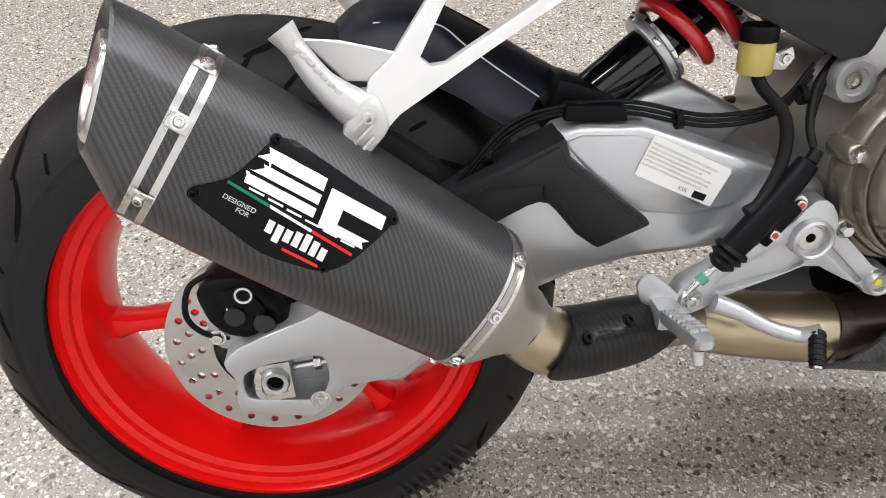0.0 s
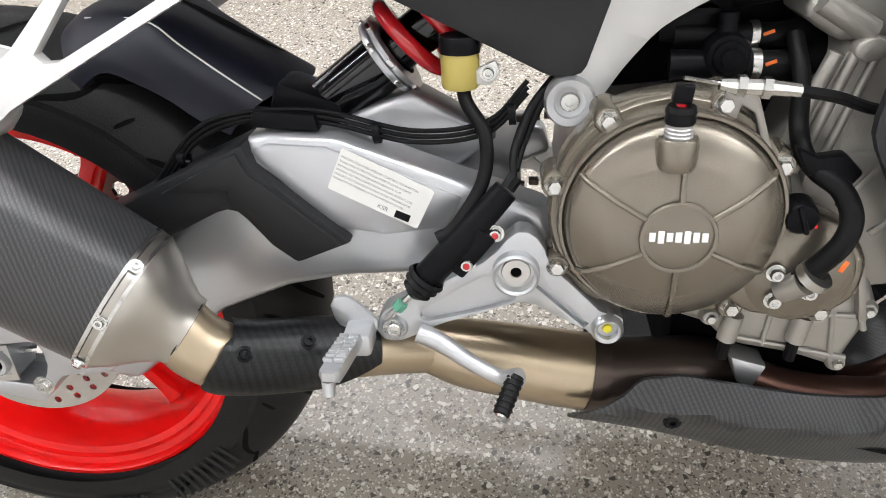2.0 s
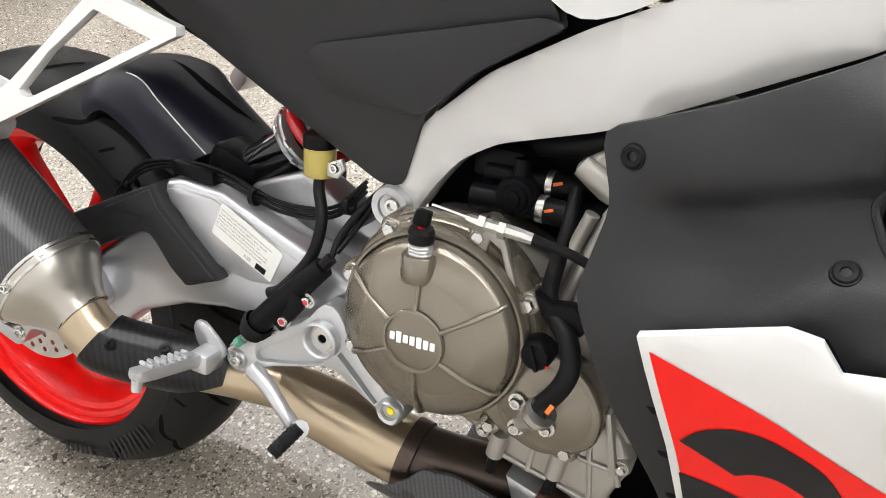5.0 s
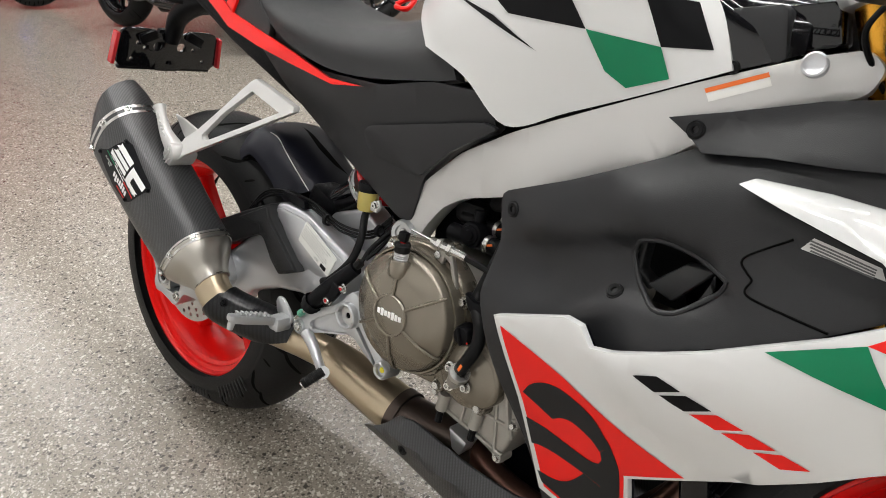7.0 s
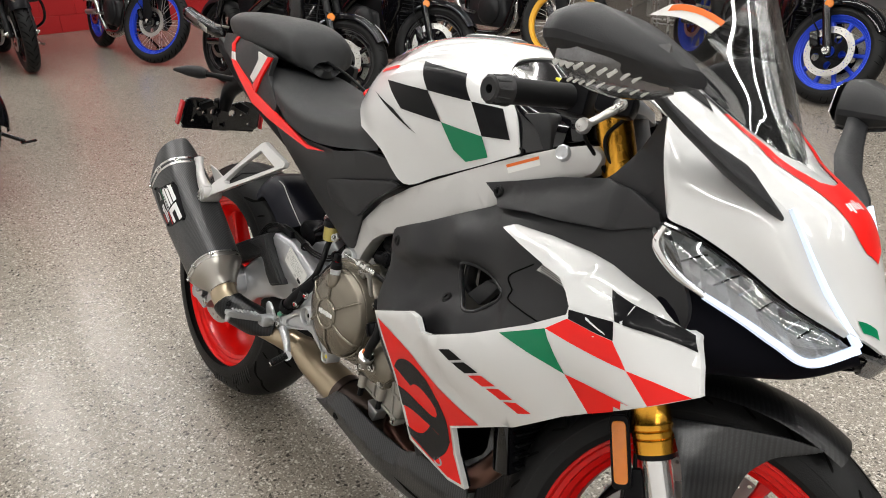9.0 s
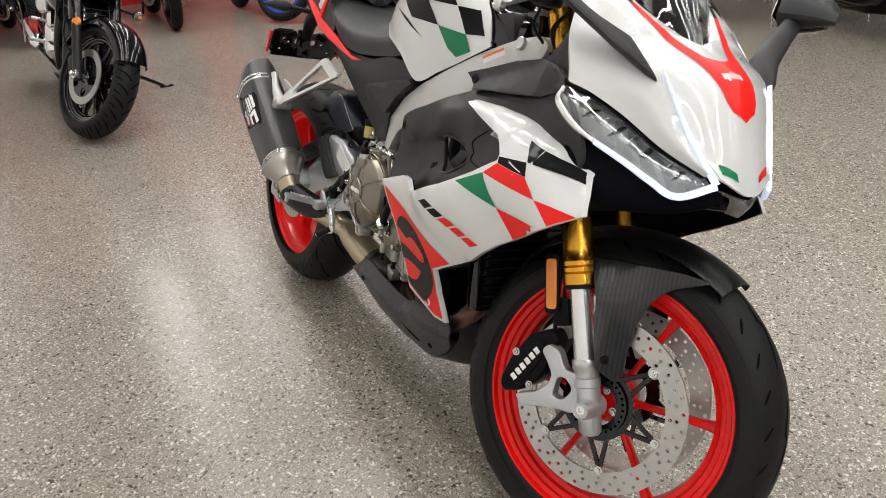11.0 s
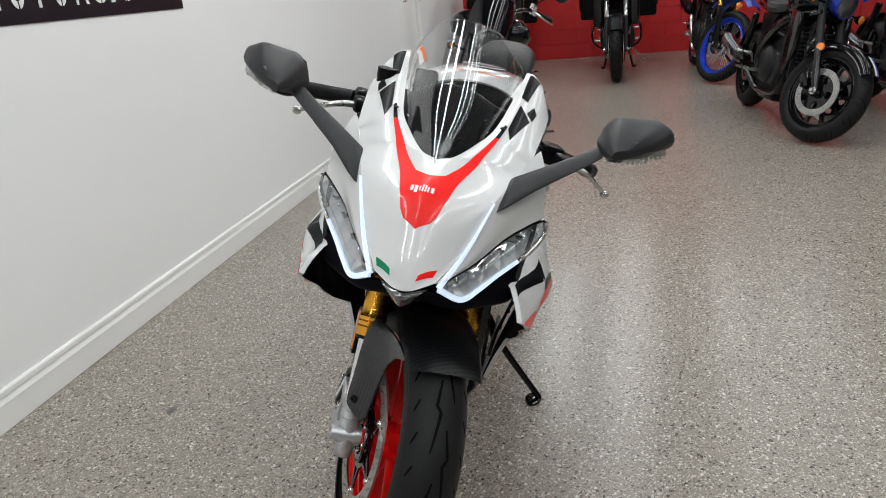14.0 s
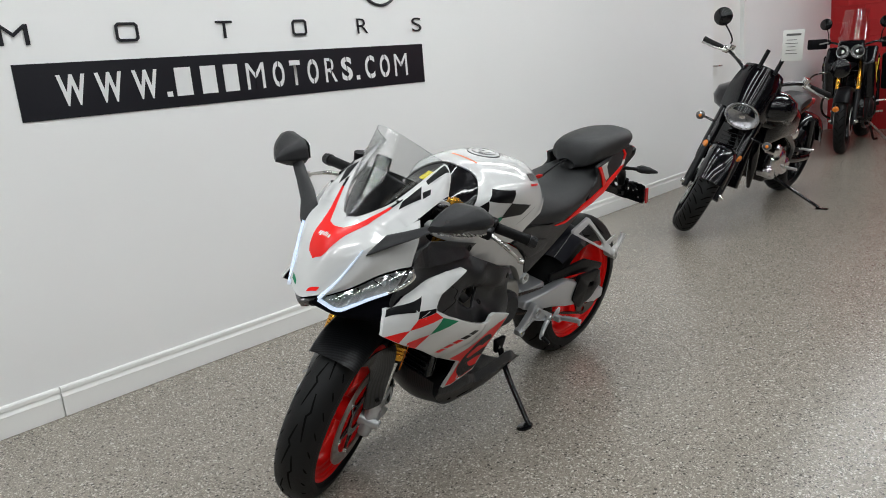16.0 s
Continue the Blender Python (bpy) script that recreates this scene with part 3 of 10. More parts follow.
part("hub", lathe([(0.0, -0.085), (0.036, -0.085), (0.040, -0.06), (0.046, -0.05), (0.046, 0.05), (0.056, 0.06), (0.056, 0.075), (0.0, 0.075)], RW, (0, -1, 0), 32), M["redwheel"], rear_wheel)
for i in range(6):
    a = radians(4.3 + 60 * i)
    part("spoke", spoke_bm(RW, a, 0.040, RIM_R - 0.034, 0.024, 0.019, 0.046, 0.034), M["redwheel"], rear_wheel)
part("brake_disc", disc_bm(RW, 0.110, 0.062, -0.113, 0.005, [(0.074, 14, 0), (0.086, 20, 0.2), (0.098, 24, 0.5)], 0.0042), M["disc"], rear_wheel, "drilled steel rear brake disc")
part("disc_carrier", disc_bm(RW, 0.066, 0.030, -0.109, 0.006, [(0.047, 5, 0.1)], 0.013), M["gblack"], rear_wheel)
part("valve", tube([RW + Vector((0.19 * math.cos(radians(-35)), -0.02, 0.19 * math.sin(radians(-35)))), RW + Vector((0.165 * math.cos(radians(-35)), -0.045, 0.165 * math.sin(radians(-35))))], 0.004, 8, 2), M["chrome"], rear_wheel)
part("sprocket", disc_bm(RW, 0.096, 0.05, 0.098, 0.007, [(0.073, 5, 0)], 0.012, 0.0), M["darkpipe"], rear_wheel)

# front wheel, turned with the steering
front_wheel = part("front_wheel", rim_bm(FW, RIM_R, 0.098), M["redwheel"], bike, "bright red cast front wheel rim", STEER)
part("tyre", tyre_bm(FW, 0.2995, 0.124, RIM_R + 0.004), M["rubber"], front_wheel, "black front tyre with curved tread grooves", STEER)
tg_ = part("tread_groove", tread_bm(FW, 0.2995, 0.124, 10, [([(0.07, 0.44), (0.17, 0.27), (0.08, 0.225), (0.22, -0.02)], 0.0022, 1)] + [([(0.53, 0.10 + 0.21 * q), (0.68, 0.02 + 0.21 * q)], 0.0018, 1) for q in range(3)]), M["groove"], front_wheel, "", STEER)
tagged(tg_, kind="stuff")
part("hub", lathe([(0.0, -0.062), (0.030, -0.062), (0.034, -0.04), (0.040, -0.03), (0.040, 0.03), (0.034, 0.04), (0.030, 0.062), (0.0, 0.062)], FW, (0, -1, 0), 32), M["redwheel"], front_wheel, "", STEER)
for i in range(6):
    a = radians(10 + 60 * i)
    for off in (-0.008, 0.008):
        part("spoke", spoke_bm(FW, a + off * 3, 0.036, RIM_R - 0.034, 0.010, 0.0085, 0.026, 0.018, -off), M["redwheel"], front_wheel, "", STEER)
for sgn in (-1, 1):
    fd = part("brake_disc", disc_bm(FW, 0.160, 0.122, sgn * 0.068, 0.0045, [(0.130, 26, 0), (0.141, 34, 0.3), (0.152, 34, 0.8)], 0.0034), M["disc"], front_wheel, "large drilled steel front brake disc", STEER)
    car = slab(circle(FW.x, FW.z, 0.066, 40), sgn * 0.064, sgn * 0.070, 0, 1, [circle(FW.x, FW.z, 0.042, 32)])
    carrier = part("disc_carrier", car, M["gblack"], fd, "black spidered disc carrier", STEER)
    for i in range(12):
        a = radians(51 + 30 * i - 15)
        a3 = radians(51 + 60 * (i // 2))
        p0 = (FW.x + 0.062 * math.cos(a), FW.z + 0.062 * math.sin(a))
        p1 = (FW.x + 0.118 * math.cos(a3), FW.z + 0.118 * math.sin(a3))
        d = Vector((p1[0] - p0[0], 0, p1[1] - p0[1]))
        q = Vector((-d.z, 0, d.x)).normalized() * 0.0042
        part("carrier_arm", slab([(p0[0] + q.x, p0[1] + q.z), (p1[0] + q.x, p1[1] + q.z), (p1[0] - q.x, p1[1] - q.z), (p0[0] - q.x, p0[1] - q.z)], sgn * 0.0645, sgn * 0.0695, 0.001, 1), M["gblack"], fd, "", STEER)
    for i in range(6):
        a3 = radians(51 + 60 * i)
        part("rivet", lathe([(0.0, 0.003), (0.0035, 0.003), (0.004, 0.001), (0.0075, 0.001), (0.0085, -0.001), (0.0085, -0.006), (0, -0.006)], FW + Vector((0.118 * math.cos(a3), sgn * 0.0715, 0.118 * math.sin(a3))), (0, sgn, 0), 16), M["bolt"], fd, "", STEER)
        part("rivet_tab", slab(circle(FW.x + 0.120 * math.cos(a3), FW.z + 0.120 * math.sin(a3), 0.0105, 16), sgn * 0.0660, sgn * 0.0700, 0, 1), M["disc"], fd, "", STEER)
    if sgn < 0:
        ring = bmesh.new()
        slab(circle(FW.x, FW.z, 0.056, 40), -0.076, -0.0735, 0, 1, [circle(FW.x, FW.z, 0.038, 32)] + [circle(FW.x + 0.050 * math.cos(a), FW.z + 0.050 * math.sin(a), 0.0028, 6) for a in np.arange(30) * 2 * math.pi / 30], bm=ring)
        part("sensor_ring", ring, M["gblack"], fd, "slotted black speed sensor ring", STEER)
        for i in range(5):
            a = 2 * math.pi * i / 5
            bolt(fd, FW + Vector((0.032 * math.cos(a), -0.074, 0.032 * math.sin(a))), r=0.005, xf=STEER)

# swing arm: right limb with its ribbed end, black cover, left limb, bridge
swingarm = part("swingarm", slab([(0.155, 0.400), (0.205, 0.440), (0.262, 0.506), (0.280, 0.522), (0.300, 0.527), (0.361, 0.524), (0.415, 0.503), (0.485, 0.476), (0.545, 0.455), (0.555, 0.425), (0.520, 0.398), (0.481, 0.394), (0.358, 0.386), (0.300, 0.374), (0.230, 0.345), (0.120, 0.255), (0.085, 0.262), (0.100, 0.330)], -0.138, -0.088, 0.010, 3), M["swing"], bike, "silver painted aluminium swing arm")
# raised crease along the flank
part("flank", slab([(0.282, 0.514), (0.300, 0.520), (0.352, 0.517), (0.412, 0.494), (0.470, 0.470), (0.455, 0.440), (0.400, 0.432), (0.350, 0.440), (0.318, 0.472)], -0.1405, -0.130, 0.004, 2), M["swing"], swingarm)
pad = part("cover_pad", slab([(0.080, 0.410), (0.121, 0.447), (0.212, 0.492), (0.282, 0.524), (0.288, 0.502), (0.370, 0.430), (0.317, 0.408), (0.295, 0.426), (0.275, 0.452), (0.268, 0.459), (0.259, 0.461), (0.248, 0.458), (0.218, 0.443), (0.150, 0.407), (0.09, 0.385)], -0.153, -0.10, 0.005, 2), M["greyplastic"], swingarm, "textured dark grey protective cover on the swing arm")
part("raised_facet", slab([(0.276, 0.517), (0.284, 0.498), (0.362, 0.430), (0.319, 0.414), (0.298, 0.431), (0.279, 0.458), (0.262, 0.468), (0.262, 0.480), (0.20, 0.478)], -0.1565, -0.150, 0.003, 2), M["greyplastic"], pad)
# axle end of the right limb: an open casting with the sliding axle block in it
part("axle_plate", slab(smooth_poly([(-0.052, 0.324), (-0.036, 0.339), (-0.003, 0.353), (0.032, 0.366), (0.100, 0.400), (0.165, 0.395), (0.19, 0.352), (0.115, 0.290), (0.060, 0.285), (0.043, 0.259), (0.029, 0.249), (-0.015, 0.261), (-0.038, 0.260), (-0.046, 0.276), (-0.039, 0.300)], 3), -0.170, -0.126, 0.004, 3, [smooth_poly([(-0.034, 0.309), (-0.013, 0.318), (0.047, 0.326), (0.050, 0.296), (0.037, 0.271), (-0.034, 0.279)], 3)]), M["swing"], swingarm, "open silver axle end casting")
part("axle_floor", slab([(-0.04, 0.32), (0.055, 0.335), (0.055, 0.285), (0.035, 0.262), (-0.04, 0.27)], -0.134, -0.126, 0.0), M["alu"], swingarm)
part("axle_block", slab([(-0.017, 0.315), (0.011, 0.319), (0.011, 0.279), (-0.018, 0.274)], -0.168, -0.132, 0.003, 2), M["alu"], swingarm)
part("axle_clip", slab([(-0.024, 0.303), (-0.019, 0.317), (0.012, 0.320), (0.0135, 0.277), (0.001, 0.276), (-0.018, 0.272), (-0.0245, 0.285)], -0.1695, -0.1675, 0.0, 1, [[(-0.018, 0.302), (-0.014, 0.311), (0.006, 0.313), (0.0075, 0.284), (-0.001, 0.283), (-0.013, 0.279), (-0.018, 0.286)]]), M["steel"], swingarm, "thin steel axle clip")
part("axle_nut", lathe([(0.0085, -0.006), (0.0085, 0.006), (0.0125, 0.0065), (0.0140, 0.004), (0.0145, -0.006)], (-0.003, -0.170, 0.300), (0, -1, 0), 24), M["alu"], swingarm, "hollow axle end")
part("axle_bore", lathe([(0, 0.0), (0.0088, 0.0), (0.0088, -0.004)], (-0.003, -0.171, 0.300), (0, -1, 0), 20), M["groove"], swingarm)
part("adjuster_rod", tube([(0.012, -0.152, 0.302), (0.050, -0.152, 0.306)], 0.004, 10, 2), M["bolt"], swingarm, "threaded chain adjuster")
part("adjuster_nut", tube([(0.034, -0.152, 0.3045), (0.041, -0.152, 0.305)], 0.0075, 6, 2), M["bolt"], swingarm)
bolt(swingarm, (0.0385, -0.171, 0.272), r=0.0075, h=0.004, label="torque arm bolt")
left_limb = part("left_limb", slab([(0.06, 0.36), (0.155, 0.420), (0.262, 0.460), (0.40, 0.452), (0.545, 0.455), (0.555, 0.425), (0.481, 0.394), (0.358, 0.372), (0.23, 0.335), (0.0, 0.285), (-0.06, 0.29), (-0.06, 0.335)], 0.095, 0.140, 0.008, 3), M["swing"], swingarm, "left limb of the swing arm")
part("bridge", box((0.44, -0.0, 0.437), (0.16, 0.20, 0.07), 0.018), M["swing"], swingarm)
part("axle_nut", lathe([(0, 0.012), (0.013, 0.012), (0.015, 0.0), (0, 0)], RW + Vector((0, 0.14, 0)), (0, 1, 0), 6), M["alu"], left_limb)
part("top_fin", slab([(0.30, 0.50), (0.42, 0.545), (0.50, 0.50), (0.46, 0.47), (0.36, 0.47)], -0.07, -0.02, 0.008, 3), M["swing"], swingarm)
# rear brake caliper and hanger
cal = part("rear_caliper", slab(smooth_poly([(-0.068, 0.394), (-0.054, 0.408), (-0.022, 0.408), (0.002, 0.388), (0.020, 0.352), (-0.005, 0.336), (-0.045, 0.345), (-0.060, 0.362)], 3), -0.157, -0.105, 0.007, 3), M["black"], bike, "black rear brake caliper")
part("caliper_bridge", slab(smooth_poly([(-0.048, 0.398), (-0.02, 0.402), (0.0, 0.375), (-0.02, 0.352), (-0.042, 0.36)], 3), -0.162, -0.150, 0.003, 2), M["black"], cal)
for q in ((-0.032, 0.372), (-0.006, 0.362)):
    part("piston_cap", lathe([(0, 0.003), (0.010, 0.003), (0.012, 0), (0, 0)], (q[0], -0.1615, q[1]), (0, -1, 0), 20), M["gblack"], cal)
part("caliper_badge", lathe([(0.0065, 0.0012), (0.0085, 0.0012), (0.0085, 0), (0.0065, 0)], (-0.021, -0.1625, 0.394), (0, -1, 0), 20, closed=True), M["whiteprint"], cal)
part("caliper_bracket", slab(smooth_poly([(-0.066, 0.385), (-0.054, 0.392), (-0.046, 0.365), (-0.030, 0.345), (-0.02, 0.322), (-0.055, 0.325), (-0.068, 0.345), (-0.058, 0.362)], 3), -0.147, -0.135, 0.002), M["alu"], cal, "cast caliper bracket")
bolt(cal, (-0.059, -0.149, 0.382), r=0.006, m="bolt")
bolt(cal, (-0.056, -0.149, 0.341), r=0.006, m="bolt")
part("brake_hose", tube([(-0.05, -0.145, 0.412), (-0.072, -0.150, 0.400), (-0.080, -0.151, 0.37), (-0.068, -0.149, 0.348), (-0.045, -0.145, 0.338)], 0.0030, 8, 6), M["hose"], cal)

# silencer: a six-sided rounded carbon can on a slanting axis
A0, A1 = Vector((-0.075, -0.236, 0.606)), Vector((0.188, -0.224, 0.412))
ax = (A1 - A0).normalized()
up = Vector((0, 0, 1)) - ax * ax.z
up.normalize()
sd = ax.cross(up)


def can_ring(u, hx, hy, n=48, shear=0.0):
    c = A0 + (A1 - A0) * u
    out = []
    for i in range(n):
        a = 2 * math.pi * i / n
        ca, sa = math.cos(a), math.sin(a)
        k = 1.0 / (abs(ca) ** 2.7 + abs(sa) ** 2.7) ** (1 / 2.7)
        f = 1 - 0.10 * max(0, abs(sa) - 0.45)
        out.append(c + up * (hy * k * sa) + sd * (hx * k * ca * f) + ax * shear * sa)
    return out


muffler = part("silencer", loft([can_ring(u, hx, hy) for u, hx, hy in ((0.12, 0.0605, 0.066), (0.3, 0.0625, 0.068), (0.6, 0.0615, 0.067), (0.985, 0.0565, 0.062))]), M["carbon"], bike, "matt carbon fibre silencer with a badge and steel bands", angle=50)
CAN_L = (A1 - A0).length


def cap_ring(u, hx, hy, lift, slant, n=48):
    """A ring of the can's section at u metres, lifted, and slanted so that its top reaches back and its mouth turns outwards."""
    o = A0 + ax * u
    return [q + up * lift - ax * slant * (q - o).dot(up) + ax * (1.6 * slant) * (q - o).dot(sd) for q in can_ring(u / CAN_L, hx, hy, n)]


part("end_cap", loft([cap_ring(*r) for r in ((0.055, 0.0598, 0.0655, 0, 0.02), (0.036, 0.0600, 0.0655, 0.000, 0.04), (0.012, 0.0555, 0.0600, 0.005, 0.14), (-0.010, 0.0470, 0.0520, 0.011, 0.20), (-0.0125, 0.0450, 0.0495, 0.011, 0.20), (-0.0085, 0.0420, 0.0455, 0.010, 0.20), (-0.0045, 0.0350, 0.0380, 0.006, 0.20))], cap=False), M["carbon"], muffler, "slanted carbon end cap", angle=24)
part("outlet_ring", loft([cap_ring(*r) for r in ((-0.003, 0.0360, 0.0385, 0.005, 0.18), (-0.0105, 0.0350, 0.0370, 0.005, 0.18), (-0.0125, 0.0325, 0.0345, 0.005, 0.18), (-0.0105, 0.0290, 0.0305, 0.005, 0.18), (-0.0020, 0.0235, 0.0245, 0.005, 0.15), (-0.0030, 0.0205, 0.0215, 0.005, 0.15), (0.0, 0.0190, 0.0200, 0.005, 0.15))], cap=False), M["steel"], muffler, "bare steel outlet ring")
# outlet throat in a dark pipe colour, closed by a near-black disc
part("outlet_pipe", loft([cap_ring(*r) for r in ((0.0, 0.0190, 0.0200, 0.005, 0.15), (0.03, 0.0185, 0.0195, 0.005, 0.1), (0.07, 0.0180, 0.0190, 0.004, 0))], cap=False), M["darkpipe"], muffler, "dark sooted throat")
part("outlet_core", loft([cap_ring(0.068, 0.0185, 0.0195, 0.004, 0), cap_ring(0.069, 0.001, 0.001, 0.004, 0)], cap=False), M["groove"], muffler)
for uu, hx, hy, wd in ((0.0440, 0.0612, 0.0668, 0.0026), (0.0570, 0.0618, 0.0672, 0.0026), (0.3195, 0.0576, 0.0632, 0.0016), (0.3295, 0.0572, 0.0628, 0.0016)):
    part("band", loft([cap_ring(u, a, b, 0, 0.02 if uu < 0.1 else 0.0) for u, a, b in ((uu - wd, hx - 0.002, hy - 0.002), (uu - wd, hx, hy), (uu + wd, hx, hy), (uu + wd, hx - 0.002, hy - 0.002))], cap=False), M["steel"], muffler, "polished steel band")
for uu, hx, hy, angs, size in ((0.0505, 0.0615, 0.067, (27, 68, -24, -62, 125), (0.016, 0.0022, 0.013)), (0.3245, 0.0574, 0.063, (13, 58, -34, -72), (0.010, 0.0022, 0.011))):
    ring = cap_ring(uu, hx, hy, 0, 0.02 if uu < 0.1 else 0.0, 360)
    o = A0 + ax * uu
    for a in angs:
        p = ring[a % 360]
        nn = (p - o).normalized()
        side = ax.cross(nn).normalized()
        nn = side.cross(ax).normalized()
        part("bracket", box(p, size, 0.001, Matrix((ax, nn, side)).transposed()), M["steel"], muffler)
        bolt(muffler, p + nn * 0.002, tuple(nn), 0.0040, 0.003)
mt = bvh(muffler)
# badge plate on the outer face: black film, white shapes in place of the maker's letters, green and red rules
def on_can(u, v):
    """Outline point on the can's outer face: u along the axis, v up it, in metres from its middle."""
    p = A0 + ax * u + up * v
    return (p.x, p.z)


badge = part("badge", decal([on_can(a, b) for a, b in smooth_poly([(0.112, 0.0575), (0.0995, 0.018), (0.079, -0.0015), (0.083, -0.009), (0.1438, -0.0235), (0.189, -0.0145), (0.201, 0.001), (0.2155, 0.0475), (0.2087, 0.0505)], 3)], mt, -1, 0.0012, 0.010), M["dblack"], muffler, "black badge with white shapes")
bt = bvh(badge)


def badge_bar(name, pts, m, off=0.0006):
    part(name, decal([on_can(a, b) for a, b in pts], bt, -1, off, 0.010), M[m], badge)


def bend(x0, x1, y0, y1, s=0.16):
    """A slanting bar between two heights."""
    return [(x0 - s * (y0 - 0.02), y0), (x1 - s * (y0 - 0.02), y0), (x1 - s * (y1 - 0.02), y1), (x0 - s * (y1 - 0.02), y1)]


for x0, x1, bars in ((0.108, 0.161, ((0.0395, 0.0475), (0.0300, 0.0370), (0.0205, 0.0275))), (0.166, 0.211, ((0.0350, 0.0440), (0.0165, 0.0240)))):
    for y0, y1 in bars:
        badge_bar("badge_shape", bend(x0, x1, y0, y1), "whiteprint")
    badge_bar("badge_shape", bend(x0, x0 + 0.013, bars[1][1] - 0.0002, bars[0][0] + 0.0002), "whiteprint")
for i in range(7):
    badge_bar("badge_shape", bend(0.098 + i * 0.0146, 0.1095 + i * 0.0146, 0.0215 - 0.0008 * i, 0.0283 - 0.0008 * i) if i == 0 else bend(0.098 + i * 0.0146, 0.1095 + i * 0.0146, 0.0182 - 0.0006 * i, 0.0198 - 0.0006 * i), "whiteprint")
badge_bar("badge_rule", [(0.0985, 0.0168), (0.1309, 0.0148), (0.1312, 0.0125), (0.0990, 0.0145)], "green")
badge_bar("badge_rule", [(0.1312, 0.0148), (0.165, 0.0125), (0.1653, 0.0102), (0.1315, 0.0125)], "whiteprint")
badge_bar("badge_rule", [(0.1655, 0.0125), (0.1992, 0.0102), (0.1995, 0.0079), (0.1658, 0.0102)], "red")
for i, (y0, y1) in enumerate(((-0.005, 0.005), (-0.009, 0.005), (-0.005, 0.005), (-0.005, 0.007), (-0.005, 0.009), (-0.005, 0.007), (-0.005, 0.005))):
    badge_bar("badge_shape", bend(0.1340 + i * 0.0070, 0.1392 + i * 0.0070, y0 - 0.0002 * i, y1 - 0.0002 * i, 0.1), "whiteprint")
badge_bar("badge_rule", bend(0.149, 0.182, -0.0125, -0.0100), "red")
for body, a, b in (("DESIGNED", 0.1005, 0.0035), ("FOR", 0.1125, -0.0015)):
    tb = text_bm(body, 0.0052)
    for v in tb.verts:
        x, z = on_can(a + v.co.x, b + v.co.y)
        h, no, _, _ = bt.ray_cast(Vector((x, -0.8, z)), Vector((0, 1, 0)))
        v.co = (h + no * (0.0005 if no.y < 0 else -0.0005)) if h is not None else Vector((x, -0.298, z))
    part("print_line", tb, M["paper"], badge)
for a, b in ((0.113, 0.053), (0.0835, -0.0040), (0.2125, 0.0445), (0.187, -0.0100)):
    x, z = on_can(a, b)
    h, no, _, _ = bt.ray_cast(Vector((x, -0.8, z)), Vector((0, 1, 0)))
    if h is not None:
        bolt(muffler, h + no * 0.001, tuple(no), 0.0030, 0.002, "black", name="rivet")
# reducing cone, link pipe, carbon guard, expansion can
cone_end = A0 + (A1 - A0) * 1.17
part("cone", loft([can_ring(0.985, 0.0570, 0.062), can_ring(1.02, 0.0555, 0.060), can_ring(1.06, 0.048, 0.053), can_ring(1.11, 0.037, 0.040), can_ring(1.15, 0.0310, 0.0310), can_ring(1.175, 0.0295, 0.0295)]), M["brushed"], muffler, "brushed titanium cone")
exhaust = part("exhaust_pipe", tube([cone_end - ax * 0.04, cone_end - ax * 0.012, (0.2400, -0.2210, 0.3640), (0.2600, -0.2150, 0.3480), (0.290, -0.2020, 0.3390), (0.334, -0.1810, 0.3300), (0.385, -0.150, 0.3150), (0.43, -0.125, 0.302)], [0.0290, 0.0295, 0.0300, 0.0300, 0.0290, 0.0275, 0.0265, 0.0270], 24, 8), M["titan"], bike, "heat tinted titanium link pipe")
part("weld", lathe([(0.029, -0.002), (0.0305, 0), (0.029, 0.002)], cone_end, tuple(ax), 32), M["darkpipe"], exhaust)
gp = cr([(0.2500, -0.2185, 0.3555), (0.2600, -0.2150, 0.3480), (0.290, -0.2020, 0.3390), (0.334, -0.1810, 0.3300), (0.376, -0.1560, 0.3178)], 7)
gr = []
for k, p in enumerate(gp):
    t = gp[min(k + 1, len(gp) - 1)] - gp[max(k - 1, 0)]
    t = Vector(t).normalized()
    a = t.cross(Vector((0, 0, 1))).normalized()
    b = a.cross(t)
    u = k / (len(gp) - 1)
    w0, w1 = (-50 + 40 * max(0, 1 - u * 3.5) ** 2 + 58 * max(0, u - 0.72) / 0.28, 118 - 70 * max(0, 0.22 - u) / 0.22 - 25 * max(0, u - 0.8) / 0.2)
    gr.append([Vector(p) + 0.0345 * (a * math.cos(radians(w)) + b * math.sin(radians(w))) for w in np.linspace(w0, w1, 15)])
gbm = loft(gr, cap=False, closed=False)
bmesh.ops.solidify(gbm, geom=gbm.faces[:], thickness=0.002)
guard = part("heat_guard", gbm, M["carbon2"], exhaust, "carbon heat guard with two dark screws")
gb = bvh(guard)
for x0, x1 in ((0.296, 0.306), (0.309, 0.322)):
    part("maker_mark", decal([(x0, 0.3735), (x1, 0.3715), (x1, 0.3665), (x0, 0.3685)], gb, -1, 0.0006, 0.01), M["whiteprint"], guard)
for x, z in ((0.2870, 0.3640), (0.3350, 0.3590)):
    h, no, _, _ = gb.ray_cast(Vector((x, -0.6, z)), Vector((0, 1, 0)))
    if h is not None:
        bolt(guard, h, tuple(no), 0.0052, 0.003, "black", name="screw")
part("expansion_can", tube([(0.425, -0.125, 0.303), (0.44, -0.122, 0.299), (0.475, -0.118, 0.288), (0.56, -0.112, 0.270), (0.592, -0.110, 0.264)], [0.027, 0.030, 0.036, 0.0395, 0.0395], 32, 6), M["titan"], exhaust, "heat tinted titanium expansion can")
